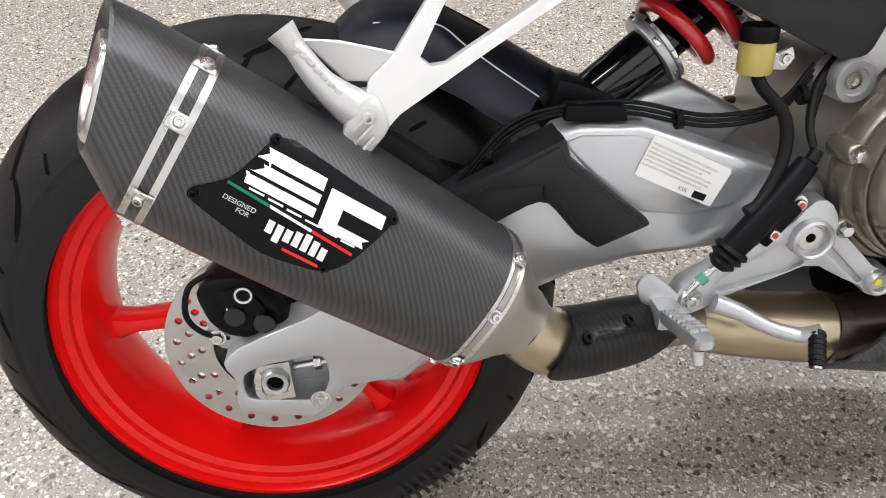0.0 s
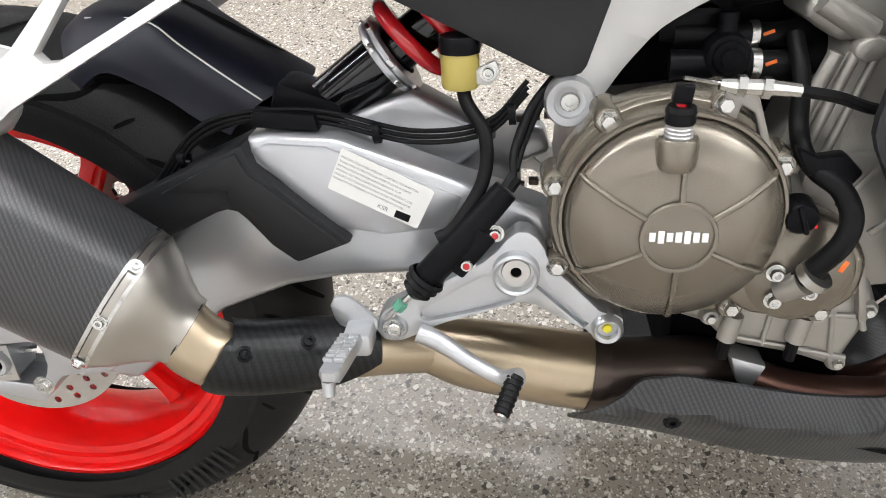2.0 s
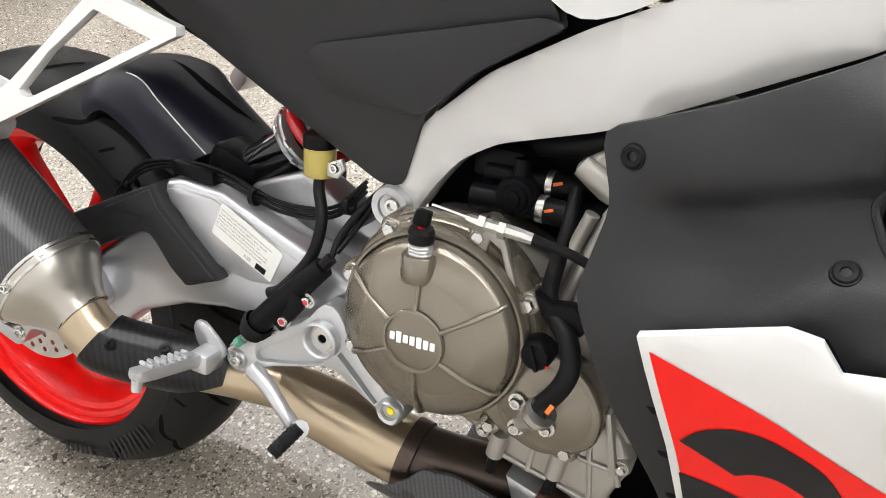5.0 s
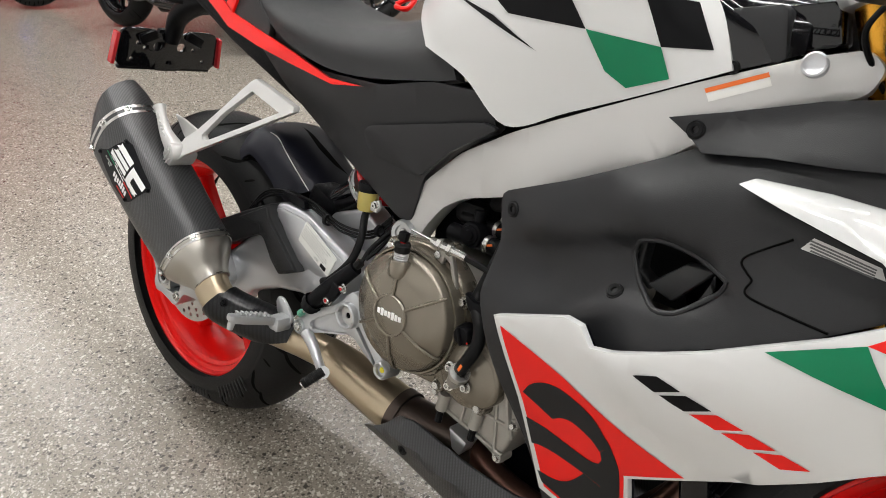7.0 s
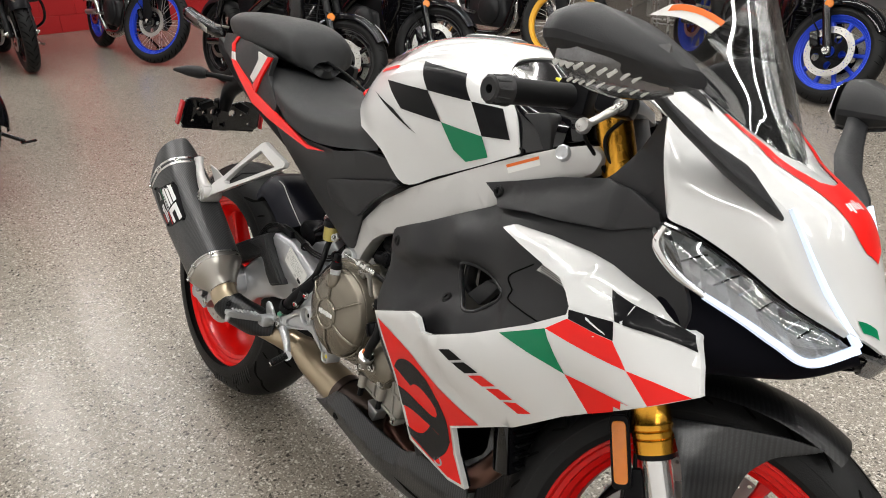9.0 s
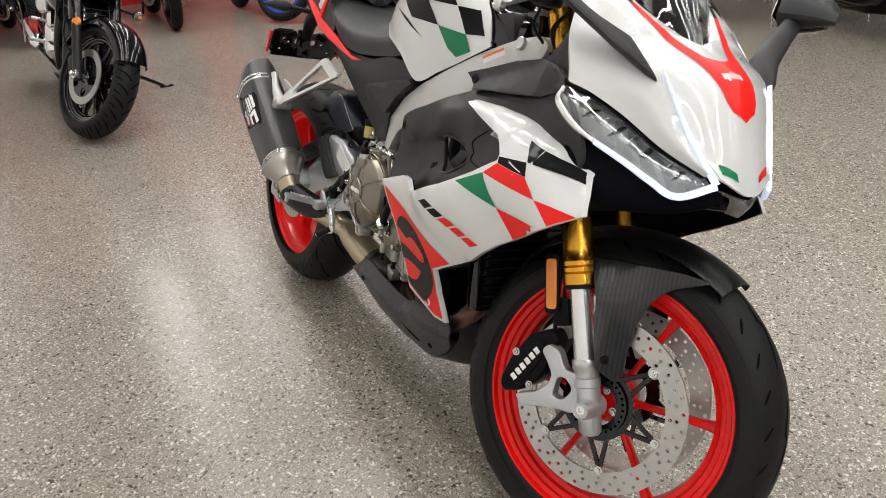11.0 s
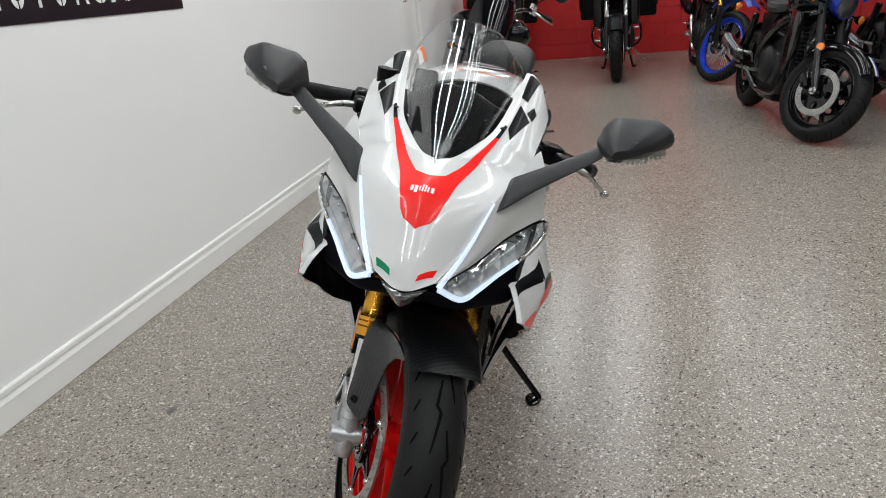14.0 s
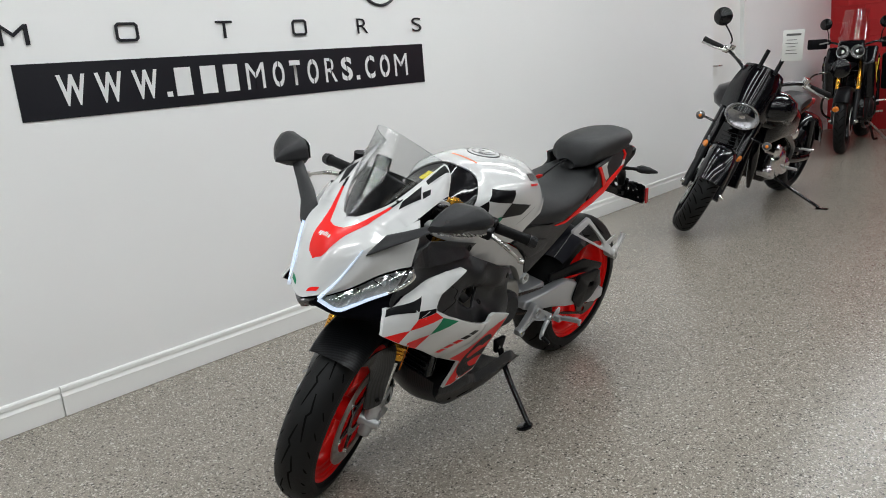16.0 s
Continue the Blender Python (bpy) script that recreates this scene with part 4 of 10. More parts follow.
part("clamp_ring", tube([(0.588, -0.110, 0.265), (0.604, -0.109, 0.262)], 0.0415, 32, 2), M["darkpipe"], exhaust)
part("catalyser", tube([(0.600, -0.109, 0.263), (0.61, -0.1085, 0.261), (0.69, -0.10, 0.262), (0.735, -0.095, 0.268)], [0.036, 0.038, 0.036, 0.026], 28, 5), M["darkpipe"], exhaust, "dark stained catalyser body")
part("probe_dot", lathe([(0, 0.002), (0.002, 0.002), (0.0025, 0)], (0.655, -0.139, 0.279), (0, -1, 0.3), 10), M["whiteprint"], exhaust)
for k, yy in enumerate((-0.105, -0.045)):
    part("header_pipe", tube([(0.725, -0.095 + 0.02 * k, 0.264 - 0.02 * k), (0.80, yy, 0.243 - 0.030 * k), (0.90, yy, 0.243 - 0.030 * k), (0.985, yy, 0.290), (1.035, yy + 0.02, 0.38), (1.02, yy + 0.03, 0.46), (0.97, yy + 0.04, 0.52)], 0.021, 18, 7), M["header"], exhaust, "brown tinted exhaust header")

# passenger foot-rest hanger, right and left
for sgn in (-1, 1):
    hang = skin([(0.108, 0.585), (0.112, 0.600), (0.133, 0.617), (0.165, 0.657), (0.206, 0.712), (0.216, 0.718), (0.334, 0.694), (0.338, 0.686), (0.268, 0.648), (0.200, 0.612), (0.134, 0.576), (0.118, 0.562)], lambda x, z: 0.207 - 0.53 * (z - 0.605), 0.012, 0.012, sgn, [[(0.152, 0.613), (0.160, 0.607), (0.172, 0.608), (0.237, 0.642), (0.308, 0.680), (0.221, 0.699), (0.176, 0.652)]], bevel=0.003)
    hg = part("footrest_hanger", hang, M["satinwhite"], bike, "pale cast passenger foot-rest hanger")
    part("boss", slab(smooth_poly([(0.087, 0.569), (0.104, 0.592), (0.118, 0.590), (0.127, 0.570), (0.104, 0.545)], 3), sgn * 0.238, sgn * 0.190, 0.004, 2), M["satinwhite"], hg)
    for i in range(3):
        part("boss_rib", box((0.106, sgn * 0.2395, 0.558 + 0.010 * i), (0.022, 0.004, 0.003), 0.001, Matrix.Rotation(radians(-45), 3, "Y")), M["satinwhite"], hg)
    part("toe_guard", slab([(0.063, 0.632), (0.092, 0.629), (0.134, 0.618), (0.120, 0.596), (0.094, 0.598)], sgn * 0.20, sgn * 0.196, 0.001, 1), M["satinwhite"], hg)
    peg = part("passenger_peg", tube([(0.104, sgn * 0.218, 0.577), (0.097, sgn * 0.224, 0.586), (0.078, sgn * 0.226, 0.605), (0.062, sgn * 0.225, 0.630), (0.053, sgn * 0.224, 0.644)], [0.0150, 0.0150, 0.0105, 0.0085, 0.0115], 14, 5), M["satinwhite"], hg, "ribbed folding foot-rest folded up")
    for i in range(7):
        u = i / 6
        part("peg_tooth", box((0.090 - 0.026 * u, sgn * (0.232 - 0.002 * u), 0.600 + 0.032 * u), (0.006, 0.010, 0.004), 0.001, Matrix.Rotation(radians(40), 3, "Y")), M["satinwhite"], peg)
    for i in range(9):
        part("rib", box((0.083 - i * 0.003, sgn * 0.2325, 0.602 + i * 0.0042), (0.009, 0.003, 0.0016), 0.0005, Matrix.Rotation(radians(-20), 3, "Y")), M["satinwhite"], peg)
    bolt(hg, (0.110, sgn * 0.239, 0.580), (0, sgn, 0), 0.005, 0.003, "satinwhite")

# hugger, shock absorber, spring, reservoir
HUG = [
    [(0.060, 0, 0.585), (0.060, -0.035, 0.584), (0.066, -0.062, 0.578), (0.085, -0.088, 0.560), (0.100, -0.095, 0.545)],
    [(0.110, 0, 0.624), (0.110, -0.035, 0.622), (0.118, -0.064, 0.615), (0.130, -0.090, 0.588), (0.138, -0.096, 0.572)],
    [(0.172, 0, 0.622), (0.172, -0.035, 0.620), (0.1744, -0.065, 0.612), (0.170, -0.090, 0.580), (0.170, -0.096, 0.562)],
    [(0.215, 0, 0.602), (0.213, -0.035, 0.599), (0.2048, -0.065, 0.589), (0.200, -0.090, 0.560), (0.200, -0.096, 0.545)],
    [(0.255, 0, 0.578), (0.250, -0.035, 0.575), (0.2357, -0.065, 0.565), (0.225, -0.090, 0.540), (0.222, -0.096, 0.528)],
    [(0.310, 0, 0.545), (0.300, -0.035, 0.545), (0.2752, -0.065, 0.536), (0.258, -0.088, 0.522), (0.250, -0.094, 0.512)],
]
hugger = part("hugger", patch(HUG, 5, 0.003, True), M["satin"], bike, "satin black plastic rear hugger over the tyre", angle=60)
part("slit", decal([(0.160, 0.004), (0.210, 0.008), (0.255, 0.014), (0.283, 0.018), (0.262, 0.003), (0.225, -0.006), (0.190, -0.003)], bvh(hugger), 1, 0.0008, 0.01, "z"), M["groove"], hugger, "dark moulded slit")
for sgn in (-1, 1):
    part("seam", tube([(0.118, sgn * 0.0640, 0.6155), (0.1744, sgn * 0.0652, 0.6124), (0.2048, sgn * 0.0652, 0.5894), (0.2357, sgn * 0.0652, 0.5654), (0.2752, sgn * 0.0652, 0.5364)], 0.0009, 6, 5), M["silverprint"], hugger)
part("mount", box((0.318, -0.045, 0.528), (0.070, 0.060, 0.040), 0.012, Matrix.Rotation(radians(20), 3, "Y")), M["black"], hugger, "black hugger mount")
S0, S1 = Vector((0.322, -0.045, 0.517)), Vector((0.530, -0.03, 0.668))
sdir = (S1 - S0).normalized()
shock = part("shock_absorber", tube([S0, S0 + sdir * 0.085], [0.027, 0.028], 24, 2), M["gblack"], bike, "black shock absorber with a red coil spring")
part("lower_mount", box(S0 - sdir * 0.01, (0.065, 0.06, 0.03), 0.008, sdir.to_track_quat("X", "Z").to_matrix()), M["black"], shock)
pr_ = part("preload_ring", lathe([(0.026, 0), (0.0385, 0), (0.0395, 0.002), (0.0395, 0.006), (0.036, 0.007), (0.036, 0.008), (0.0395, 0.009), (0.0395, 0.013), (0.026, 0.014)], S0 + sdir * 0.086, tuple(sdir), 28), M["alu"], shock, "notched steel preload rings")
qn = sdir.to_track_quat("Z", "Y").to_matrix()
for i in range(12):
    w = 2 * math.pi * i / 12
    part("ring_lug", box(S0 + sdir * (0.0895 if i % 2 else 0.0965) + qn @ Vector((0.0400 * math.cos(w), 0.0400 * math.sin(w), 0)), (0.0035, 0.010, 0.0048), 0.001, qn @ Matrix.Rotation(w, 3, "Z")), M["bolt"], pr_)
qs = sdir.to_track_quat("Z", "Y").to_matrix()
part("spring", tube([S0 + sdir * (0.104 + 0.15 * i / 54) + qs @ Vector((0.040 * math.cos(i * 2 * math.pi / 12), 0.040 * math.sin(i * 2 * math.pi / 12), 0)) for i in range(55)], 0.0078, 10, 2), M["springred"], shock, "glossy red coil spring")
part("damper_body", tube([S0 + sdir * 0.08, S1], 0.022, 16, 2), M["gblack"], shock)
part("sticker", box(S0 + sdir * 0.18 + Vector((0, -0.028, 0.012)), (0.02, 0.003, 0.014), 0.001, Matrix.Rotation(radians(-45), 3, "Y")), M["yellow"], shock)
res = part("fluid_reservoir", lathe([(0, 0.0), (0.015, 0.0), (0.0165, 0.003), (0.0165, 0.030), (0, 0.030)], (0.468, -0.110, 0.560), (0, 0, 1), 20), M["fluid"], bike, "translucent yellow brake fluid reservoir")
part("cap", lathe([(0, 0.014), (0.016, 0.014), (0.0175, 0.012), (0.0175, 0), (0, 0)], (0.468, -0.110, 0.590), (0, 0, 1), 20), M["black"], res, "black screw cap")
part("bracket", slab([(0.480, 0.576), (0.498, 0.584), (0.502, 0.574), (0.494, 0.563), (0.480, 0.564)], -0.118, -0.112, 0.001), M["satinwhite"], res)
bolt(res, (0.492, -0.119, 0.574), r=0.005)
part("feed_hose", tube([(0.470, -0.112, 0.560), (0.474, -0.120, 0.548), (0.490, -0.138, 0.525), (0.488, -0.152, 0.490), (0.465, -0.168, 0.455), (0.450, -0.172, 0.446)], 0.0062, 10, 6), M["hose"], res)

# rear brake master cylinder, lines, cable clip tray
mc = part("master_cylinder", tube([(0.508, -0.160, 0.486), (0.470, -0.172, 0.444), (0.440, -0.176, 0.411)], [0.011, 0.0135, 0.013], 16, 3), M["black"], bike, "black rear brake master cylinder")
part("boot", lathe([(0.016, 0), (0.018, 0.004), (0.014, 0.007), (0.0165, 0.011), (0.012, 0.014), (0.014, 0.018), (0.007, 0.024), (0, 0.024)], (0.441, -0.176, 0.412), (-0.55, -0.05, -0.75), 18), M["hose"], mc)
part("push_rod", tube([(0.43, -0.176, 0.397), (0.400, -0.176, 0.366)], 0.0032, 8, 2), M["bolt"], mc)
part("lock_nut", tube([(0.417, -0.177, 0.384), (0.411, -0.177, 0.378)], 0.006, 6, 2), mat("green_marked_nut", (0.10, 0.32, 0.22), 0.4), mc)
part("side_lug", box((0.478, -0.176, 0.436), (0.020, 0.012, 0.048), 0.003, Matrix.Rotation(radians(38), 3, "Y")), M["black"], mc)
for q in ((0.499, -0.174, 0.452), (0.475, -0.18, 0.426)):
    b_ = bolt(mc, q, r=0.0056, h=0.005)
    part("red_mark", lathe([(0, 0.0056), (0.003, 0.0056), (0.003, 0.002)], q, (0, -1, 0), 10), M["redlens"], mc)
part("banjo", tube([(0.509, -0.162, 0.488), (0.516, -0.158, 0.497)], 0.0065, 8, 2), M["hose"], mc)
for k in range(3):
    d = 0.0052 * k
    part("brake_line", tube([(0.16, -0.125, 0.430 + d), (0.195, -0.128, 0.478 + d), (0.235, -0.126, 0.520 + d), (0.285, -0.122, 0.536 + d * 0.7), (0.35, -0.12, 0.532 + d), (0.425, -0.122, 0.515 + d), (0.490, -0.12, 0.522 + d), (0.525, -0.112, 0.555 + d)], 0.0022, 8, 6), M["hose"], bike, "black brake line held along the swing arm")
part("line_clip", slab([(0.285, 0.531), (0.287, 0.546), (0.342, 0.542), (0.345, 0.527)], -0.13, -0.112, 0.002), M["black"], bike)
for x, z in ((0.215, 0.500), (0.395, 0.524), (0.512, 0.540)):
    part("line_clip", lathe([(0.006, -0.003), (0.0095, -0.003), (0.0095, 0.003), (0.006, 0.003)], (x, -0.123, z), (1, 0, 0.1), 12, closed=True), M["black"], bike)
part("wire_loom", tube([(0.56, -0.10, 0.58), (0.530, -0.115, 0.545), (0.515, -0.14, 0.515), (0.514, -0.156, 0.496)], [0.0035, 0.0045, 0.004, 0.003], 10, 6), M["hose"], bike)
part("wire_loom", tube([(0.565, -0.09, 0.59), (0.538, -0.112, 0.548), (0.522, -0.13, 0.516), (0.516, -0.15, 0.500)], 0.0032, 10, 6), M["hose"], bike)

# information sticker on the swing arm
lab = part("information_label", slab([(0.366, 0.515), (0.368, 0.516), (0.443, 0.478), (0.445, 0.475), (0.429, 0.442), (0.427, 0.441), (0.352, 0.479), (0.351, 0.481)], -0.1425, -0.1412, 0.0, 1), M["paper"], bike, "white printed information label")
e1 = Vector((0.076, 0, -0.039)).normalized()
e2 = Vector((0.039, 0, 0.076)).normalized()
o_ = Vector((0.3675, -0.1427, 0.5125))
rows_ = (("MOTORCYCLE NOISE EMISSION CONTROL INFORMATION", 0.0050), ("THIS MOTORCYCLE MEETS EPA NOISE", 0.0046), ("EMISSION REQUIREMENTS OF", 0.0046), ("FEDERAL TEST PROCEDURE MODIFICATIONS WHICH CAUSE", 0.0046), ("MOTORCYCLE TO EXCEED FEDERAL NOISE STANDARDS ARE", 0.0046), ("PROHIBITED BY FEDERAL LAW SEE OWNER'S MANUAL", 0.0046))
for i, (tx, sz) in enumerate(rows_):
    tb = text_bm(tx, sz)
    xs = [v.co.x for v in tb.verts]
    sc_ = (0.073, 0.068, 0.060, 0.073, 0.073, 0.068)[i] / max(xs)
    q = o_ - e2 * (0.0042 * (i + 1))
    tb.transform(Matrix(((e1.x, e2.x, 0, q.x), (0, 0, -1, q.y), (e1.z, e2.z, 0, q.z), (0, 0, 0, 1))) @ Matrix.Diagonal((sc_, 0.62, 1, 1)))
    part("print_line", tb, M["ink"], lab)
q = o_ + e1 * 0.070 - e2 * 0.031
part("maker_mark", box(q, (0.014, 0.0006, 0.007), 0, Matrix.Rotation(radians(24), 3, "Y")), M["dblack"], lab)
tb = text_bm("KSR", 0.006)
q = o_ + e1 * 0.046 - e2 * 0.0335
tb.transform(Matrix(((e1.x, e2.x, 0, q.x), (0, 0, -1, q.y), (e1.z, e2.z, 0, q.z), (0, 0, 0, 1))))
part("print_line", tb, M["ink"], lab)

# ---- engine ----
engine = part("engine", slab(smooth_poly([(0.555, 0.420), (0.562, 0.505), (0.585, 0.545), (0.660, 0.552), (0.715, 0.530), (0.770, 0.470), (0.800, 0.400), (0.795, 0.365), (0.770, 0.345), (0.700, 0.345), (0.640, 0.365), (0.590, 0.385)], 3), -0.150, 0.115, 0.012, 3), M["case"], bike, "grey bronze two-cylinder engine")
part("sump", slab(smooth_poly([(0.682, 0.380), (0.690, 0.350), (0.712, 0.332), (0.768, 0.322), (0.808, 0.308), (0.818, 0.340), (0.832, 0.372), (0.815, 0.410), (0.75, 0.40)], 3), -0.155, 0.12, 0.008, 3), M["case"], engine, "cast sump with bolted feet")
part("cylinder_block", slab(smooth_poly([(0.726, 0.490), (0.748, 0.552), (0.768, 0.598), (0.790, 0.604), (0.930, 0.565), (0.900, 0.470), (0.840, 0.430), (0.780, 0.440)], 3), -0.138, 0.13, 0.008, 2), M["case"], engine, "cast cylinder block")
part("case_wall", slab(smooth_poly([(0.745, 0.500), (0.800, 0.515), (0.868, 0.470), (0.850, 0.396), (0.806, 0.390), (0.760, 0.430)], 3), -0.150, -0.120, 0.005, 2), M["case"], engine)
# black sheet added where only shade lies behind the hoses
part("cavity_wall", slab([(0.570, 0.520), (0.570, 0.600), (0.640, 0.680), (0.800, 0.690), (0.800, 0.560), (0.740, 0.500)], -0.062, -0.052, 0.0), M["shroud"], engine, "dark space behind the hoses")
part("cylinder_head", slab(smooth_poly([(0.728, 0.622), (0.752, 0.640), (0.800, 0.672), (0.960, 0.610), (0.945, 0.550), (0.790, 0.600), (0.764, 0.596)], 3), -0.132, 0.135, 0.012, 3), M["case"], engine, "cast cylinder head")
for p0, p1, r in (((0.742, -0.136, 0.630), (0.782, -0.136, 0.606), 0.010), ((0.758, -0.140, 0.592), (0.726, -0.140, 0.500), 0.0065), ((0.772, -0.142, 0.594), (0.742, -0.142, 0.496), 0.0045), ((0.790, -0.140, 0.598), (0.764, -0.142, 0.512), 0.0035)):
    part("cast_ridge", tube([p0, p1], r, 10, 1), M["case"], engine)
part("cast_lug", slab(smooth_poly([(0.765, 0.602), (0.790, 0.606), (0.796, 0.590), (0.770, 0.584)], 2), -0.150, -0.134, 0.004, 2), M["case"], engine)
part("cast_rib", slab([(0.776, 0.470), (0.781, 0.466), (0.812, 0.508), (0.807, 0.512)], -0.153, -0.148, 0.001), M["case"], engine)
part("cast_rib", slab([(0.806, 0.446), (0.811, 0.442), (0.834, 0.462), (0.829, 0.466)], -0.153, -0.148, 0.001), M["case"], engine)
part("case_rib", slab([(0.800, 0.425), (0.806, 0.426), (0.820, 0.365), (0.813, 0.363)], -0.163, -0.15, 0.002, 2), M["case"], engine)
CC = (0.6395, 0.472)
# clutch cover: flange, raised dome in two steps, hub, six ribs
flange = part("cover_flange", lathe([(0.0, 0), (0.094, 0), (0.097, -0.004), (0.097, -0.030), (0, -0.030)], (CC[0], -0.170, CC[1]), (0, -1, 0), 64), M["bronze"], engine)
cover = part("clutch_cover", lathe([(0.0, 0.043), (0.026, 0.043), (0.0275, 0.0425), (0.0285, 0.0405), (0.054, 0.037), (0.058, 0.035), (0.079, 0.0245), (0.083, 0.019), (0.0835, 0.010), (0.085, 0.008), (0.0862, 0.011), (0.0885, 0.011), (0.090, 0.008), (0.090, -0.01)], (CC[0], -0.176, CC[1]), (0, -1, 0), 96), M["bronze"], engine, "round bronze clutch cover with six ribs and a raised mark")
part("hub_ring", lathe([(0.0255, 0), (0.0262, 0.0022), (0.0288, 0.0022), (0.0298, 0)], (CC[0], -0.2185, CC[1]), (0, -1, 0), 64), M["bronze"], cover)
for a in (90, 32, -28, -88, -150, 150):
    ar = radians(a)
    pr = [(0.029, 0.0425), (0.054, 0.0385), (0.066, 0.0335), (0.078, 0.0275), (0.084, 0.018)]
    part("rib", tube([(CC[0] + r * math.cos(ar), -0.176 - h + 0.0006, CC[1] + r * math.sin(ar)) for r, h in pr], 0.0024, 8, 4), M["bronze"], cover)
# maker's raised mark as seven plain bars
for i in range(7):
    h = (0.0075, 0.0105, 0.0075, 0.0085, 0.0105, 0.0085, 0.0075)[i]
    part("raised_mark", box((CC[0] - 0.0195 + i * 0.0065, -0.2195, CC[1] + 0.001), (0.0048, 0.0016, h), 0.0006), M["whiteprint"], cover)
# flange lugs and bolts
for x, z in ((0.587, 0.549), (0.673, 0.562), (0.723, 0.512), (0.548, 0.495), (0.701, 0.382), (0.774, 0.380), (0.552, 0.42)):
    lug = part("lug", lathe([(0, 0.004), (0.0095, 0.004), (0.0115, 0.001), (0.0125, -0.03), (0, -0.03)], (x, -0.168, z), (0, -1, 0), 20), M["bronze"], flange)
    bolt(lug, (x, -0.172, z), r=0.0062, h=0.006, socket=False)
rimf = [(0.548, 0.500), (0.562, 0.530), (0.580, 0.556), (0.605, 0.566), (0.640, 0.572), (0.680, 0.570), (0.700, 0.548), (0.728, 0.520), (0.734, 0.48), (0.722, 0.43), (0.70, 0.375), (0.64, 0.372), (0.58, 0.385), (0.55, 0.42), (0.542, 0.46)]
part("flange_edge", slab(smooth_poly(rimf, 4), -0.166, -0.140, 0.004, 2), M["bronze"], flange)
# pump cover in front of the clutch
pump = part("pump_cover", slab(smooth_poly([(0.690, 0.395), (0.715, 0.378), (0.770, 0.372), (0.800, 0.395), (0.803, 0.430), (0.785, 0.460), (0.755, 0.475), (0.730, 0.47), (0.72, 0.43)], 4), -0.176, -0.14, 0.006, 3), M["bronze"], engine, "bronze water pump cover")
part("pump_disc", lathe([(0, 0.008), (0.034, 0.007), (0.044, 0.002), (0.046, -0.004)], (0.750, -0.174, 0.418), (0, -1, 0), 40), M["bronze"], pump)
for x, z in ((0.728, 0.424), (0.730, 0.398), (0.757, 0.407)):
    bolt(pump, (x, -0.185, z), r=0.0055, h=0.006)
part("oil_cap", lathe([(0, 0.010), (0.004, 0.010), (0.0115, 0.009), (0.0135, 0.006), (0.0140, 0), (0.015, -0.01), (0, -0.01)], (0.739, -0.180, 0.474), (0, -1, 0), 24), M["black"], engine, "black oil filler cap with a red dot")
part("oil_cap_grip", box((0.739, -0.190, 0.474), (0.024, 0.008, 0.004), 0.0015, Matrix.Rotation(radians(70), 3, "Y")), M["black"], engine)
part("red_dot", lathe([(0, 0.001), (0.0016, 0.001), (0.0016, 0)], (0.750, -0.1875, 0.468), (0, -1, 0), 8), M["redwheel"], engine)
# coolant hose with elbow and clamps
hose = part("coolant_hose", tube([(0.735, -0.110, 0.600), (0.738, -0.135, 0.570), (0.736, -0.150, 0.541), (0.738, -0.165, 0.522), (0.748, -0.175, 0.509), (0.764, -0.186, 0.498), (0.772, -0.195, 0.479), (0.767, -0.200, 0.459), (0.753, -0.196, 0.436), (0.745, -0.190, 0.422)], [0.007, 0.007, 0.0075, 0.0075, 0.008, 0.0085, 0.0088, 0.0088, 0.0086, 0.0085], 16, 6), M["hose"], engine, "black rubber coolant hose")
part("hose_bracket", slab([(0.728, 0.530), (0.738, 0.508), (0.772, 0.498), (0.780, 0.510), (0.765, 0.525), (0.745, 0.522)], -0.182, -0.166, 0.003), M["black"], hose)
part("hose_clamp", tube([(0.7545, -0.1985, 0.432), (0.751, -0.196, 0.4255)], 0.0142, 20, 2), M["steel"], hose, "steel hose clamp")
part("hose_spout", tube([(0.748, -0.193, 0.421), (0.735, -0.182, 0.405)], [0.0115, 0.010], 16, 2), M["case"], hose)
part("orange_mark", box((0.765, -0.2155, 0.4475), (0.004, 0.001, 0.010), 0.0004, Matrix.Rotation(radians(25), 3, "Y")), M["orange"], hose)
# clutch arm post, actuator and cable
post = part("clutch_post", lathe([(0, 0.0), (0.0145, 0), (0.016, 0.004), (0.016, 0.022), (0.0145, 0.024), (0, 0.024)], (0.634, -0.204, 0.524), (0, 0, 1), 28), M["bronze"], engine, "turned boss with a ribbed rubber cap")
part("collar", lathe([(0.010, 0), (0.0105, 0.002), (0.0098, 0.003), (0.0105, 0.005), (0.0098, 0.006), (0.0105, 0.008), (0.0098, 0.009), (0.0105, 0.011), (0, 0.012)], (0.634, -0.204, 0.547), (0, 0, 1), 20), M["alu"], post)
part("cap", lathe([(0.0105, 0), (0.0115, 0.003), (0.0105, 0.006), (0.0115, 0.009), (0.010, 0.013), (0, 0.013)], (0.634, -0.204, 0.558), (0, 0, 1), 20), M["hose"], post)
part("clutch_arm", slab([(0.626, 0.574), (0.629, 0.587), (0.642, 0.586), (0.640, 0.572)], -0.209, -0.199, 0.002), M["black"], post)
part("red_tip", lathe([(0, 0.002), (0.004, 0.002), (0.004, 0)], (0.634, -0.204, 0.571), (0, 0, 1), 10), M["redlens"], post)
part("inner_cable", tube([(0.636, -0.192, 0.588), (0.668, -0.182, 0.580)], 0.0016, 6, 2), M["chrome"], post)
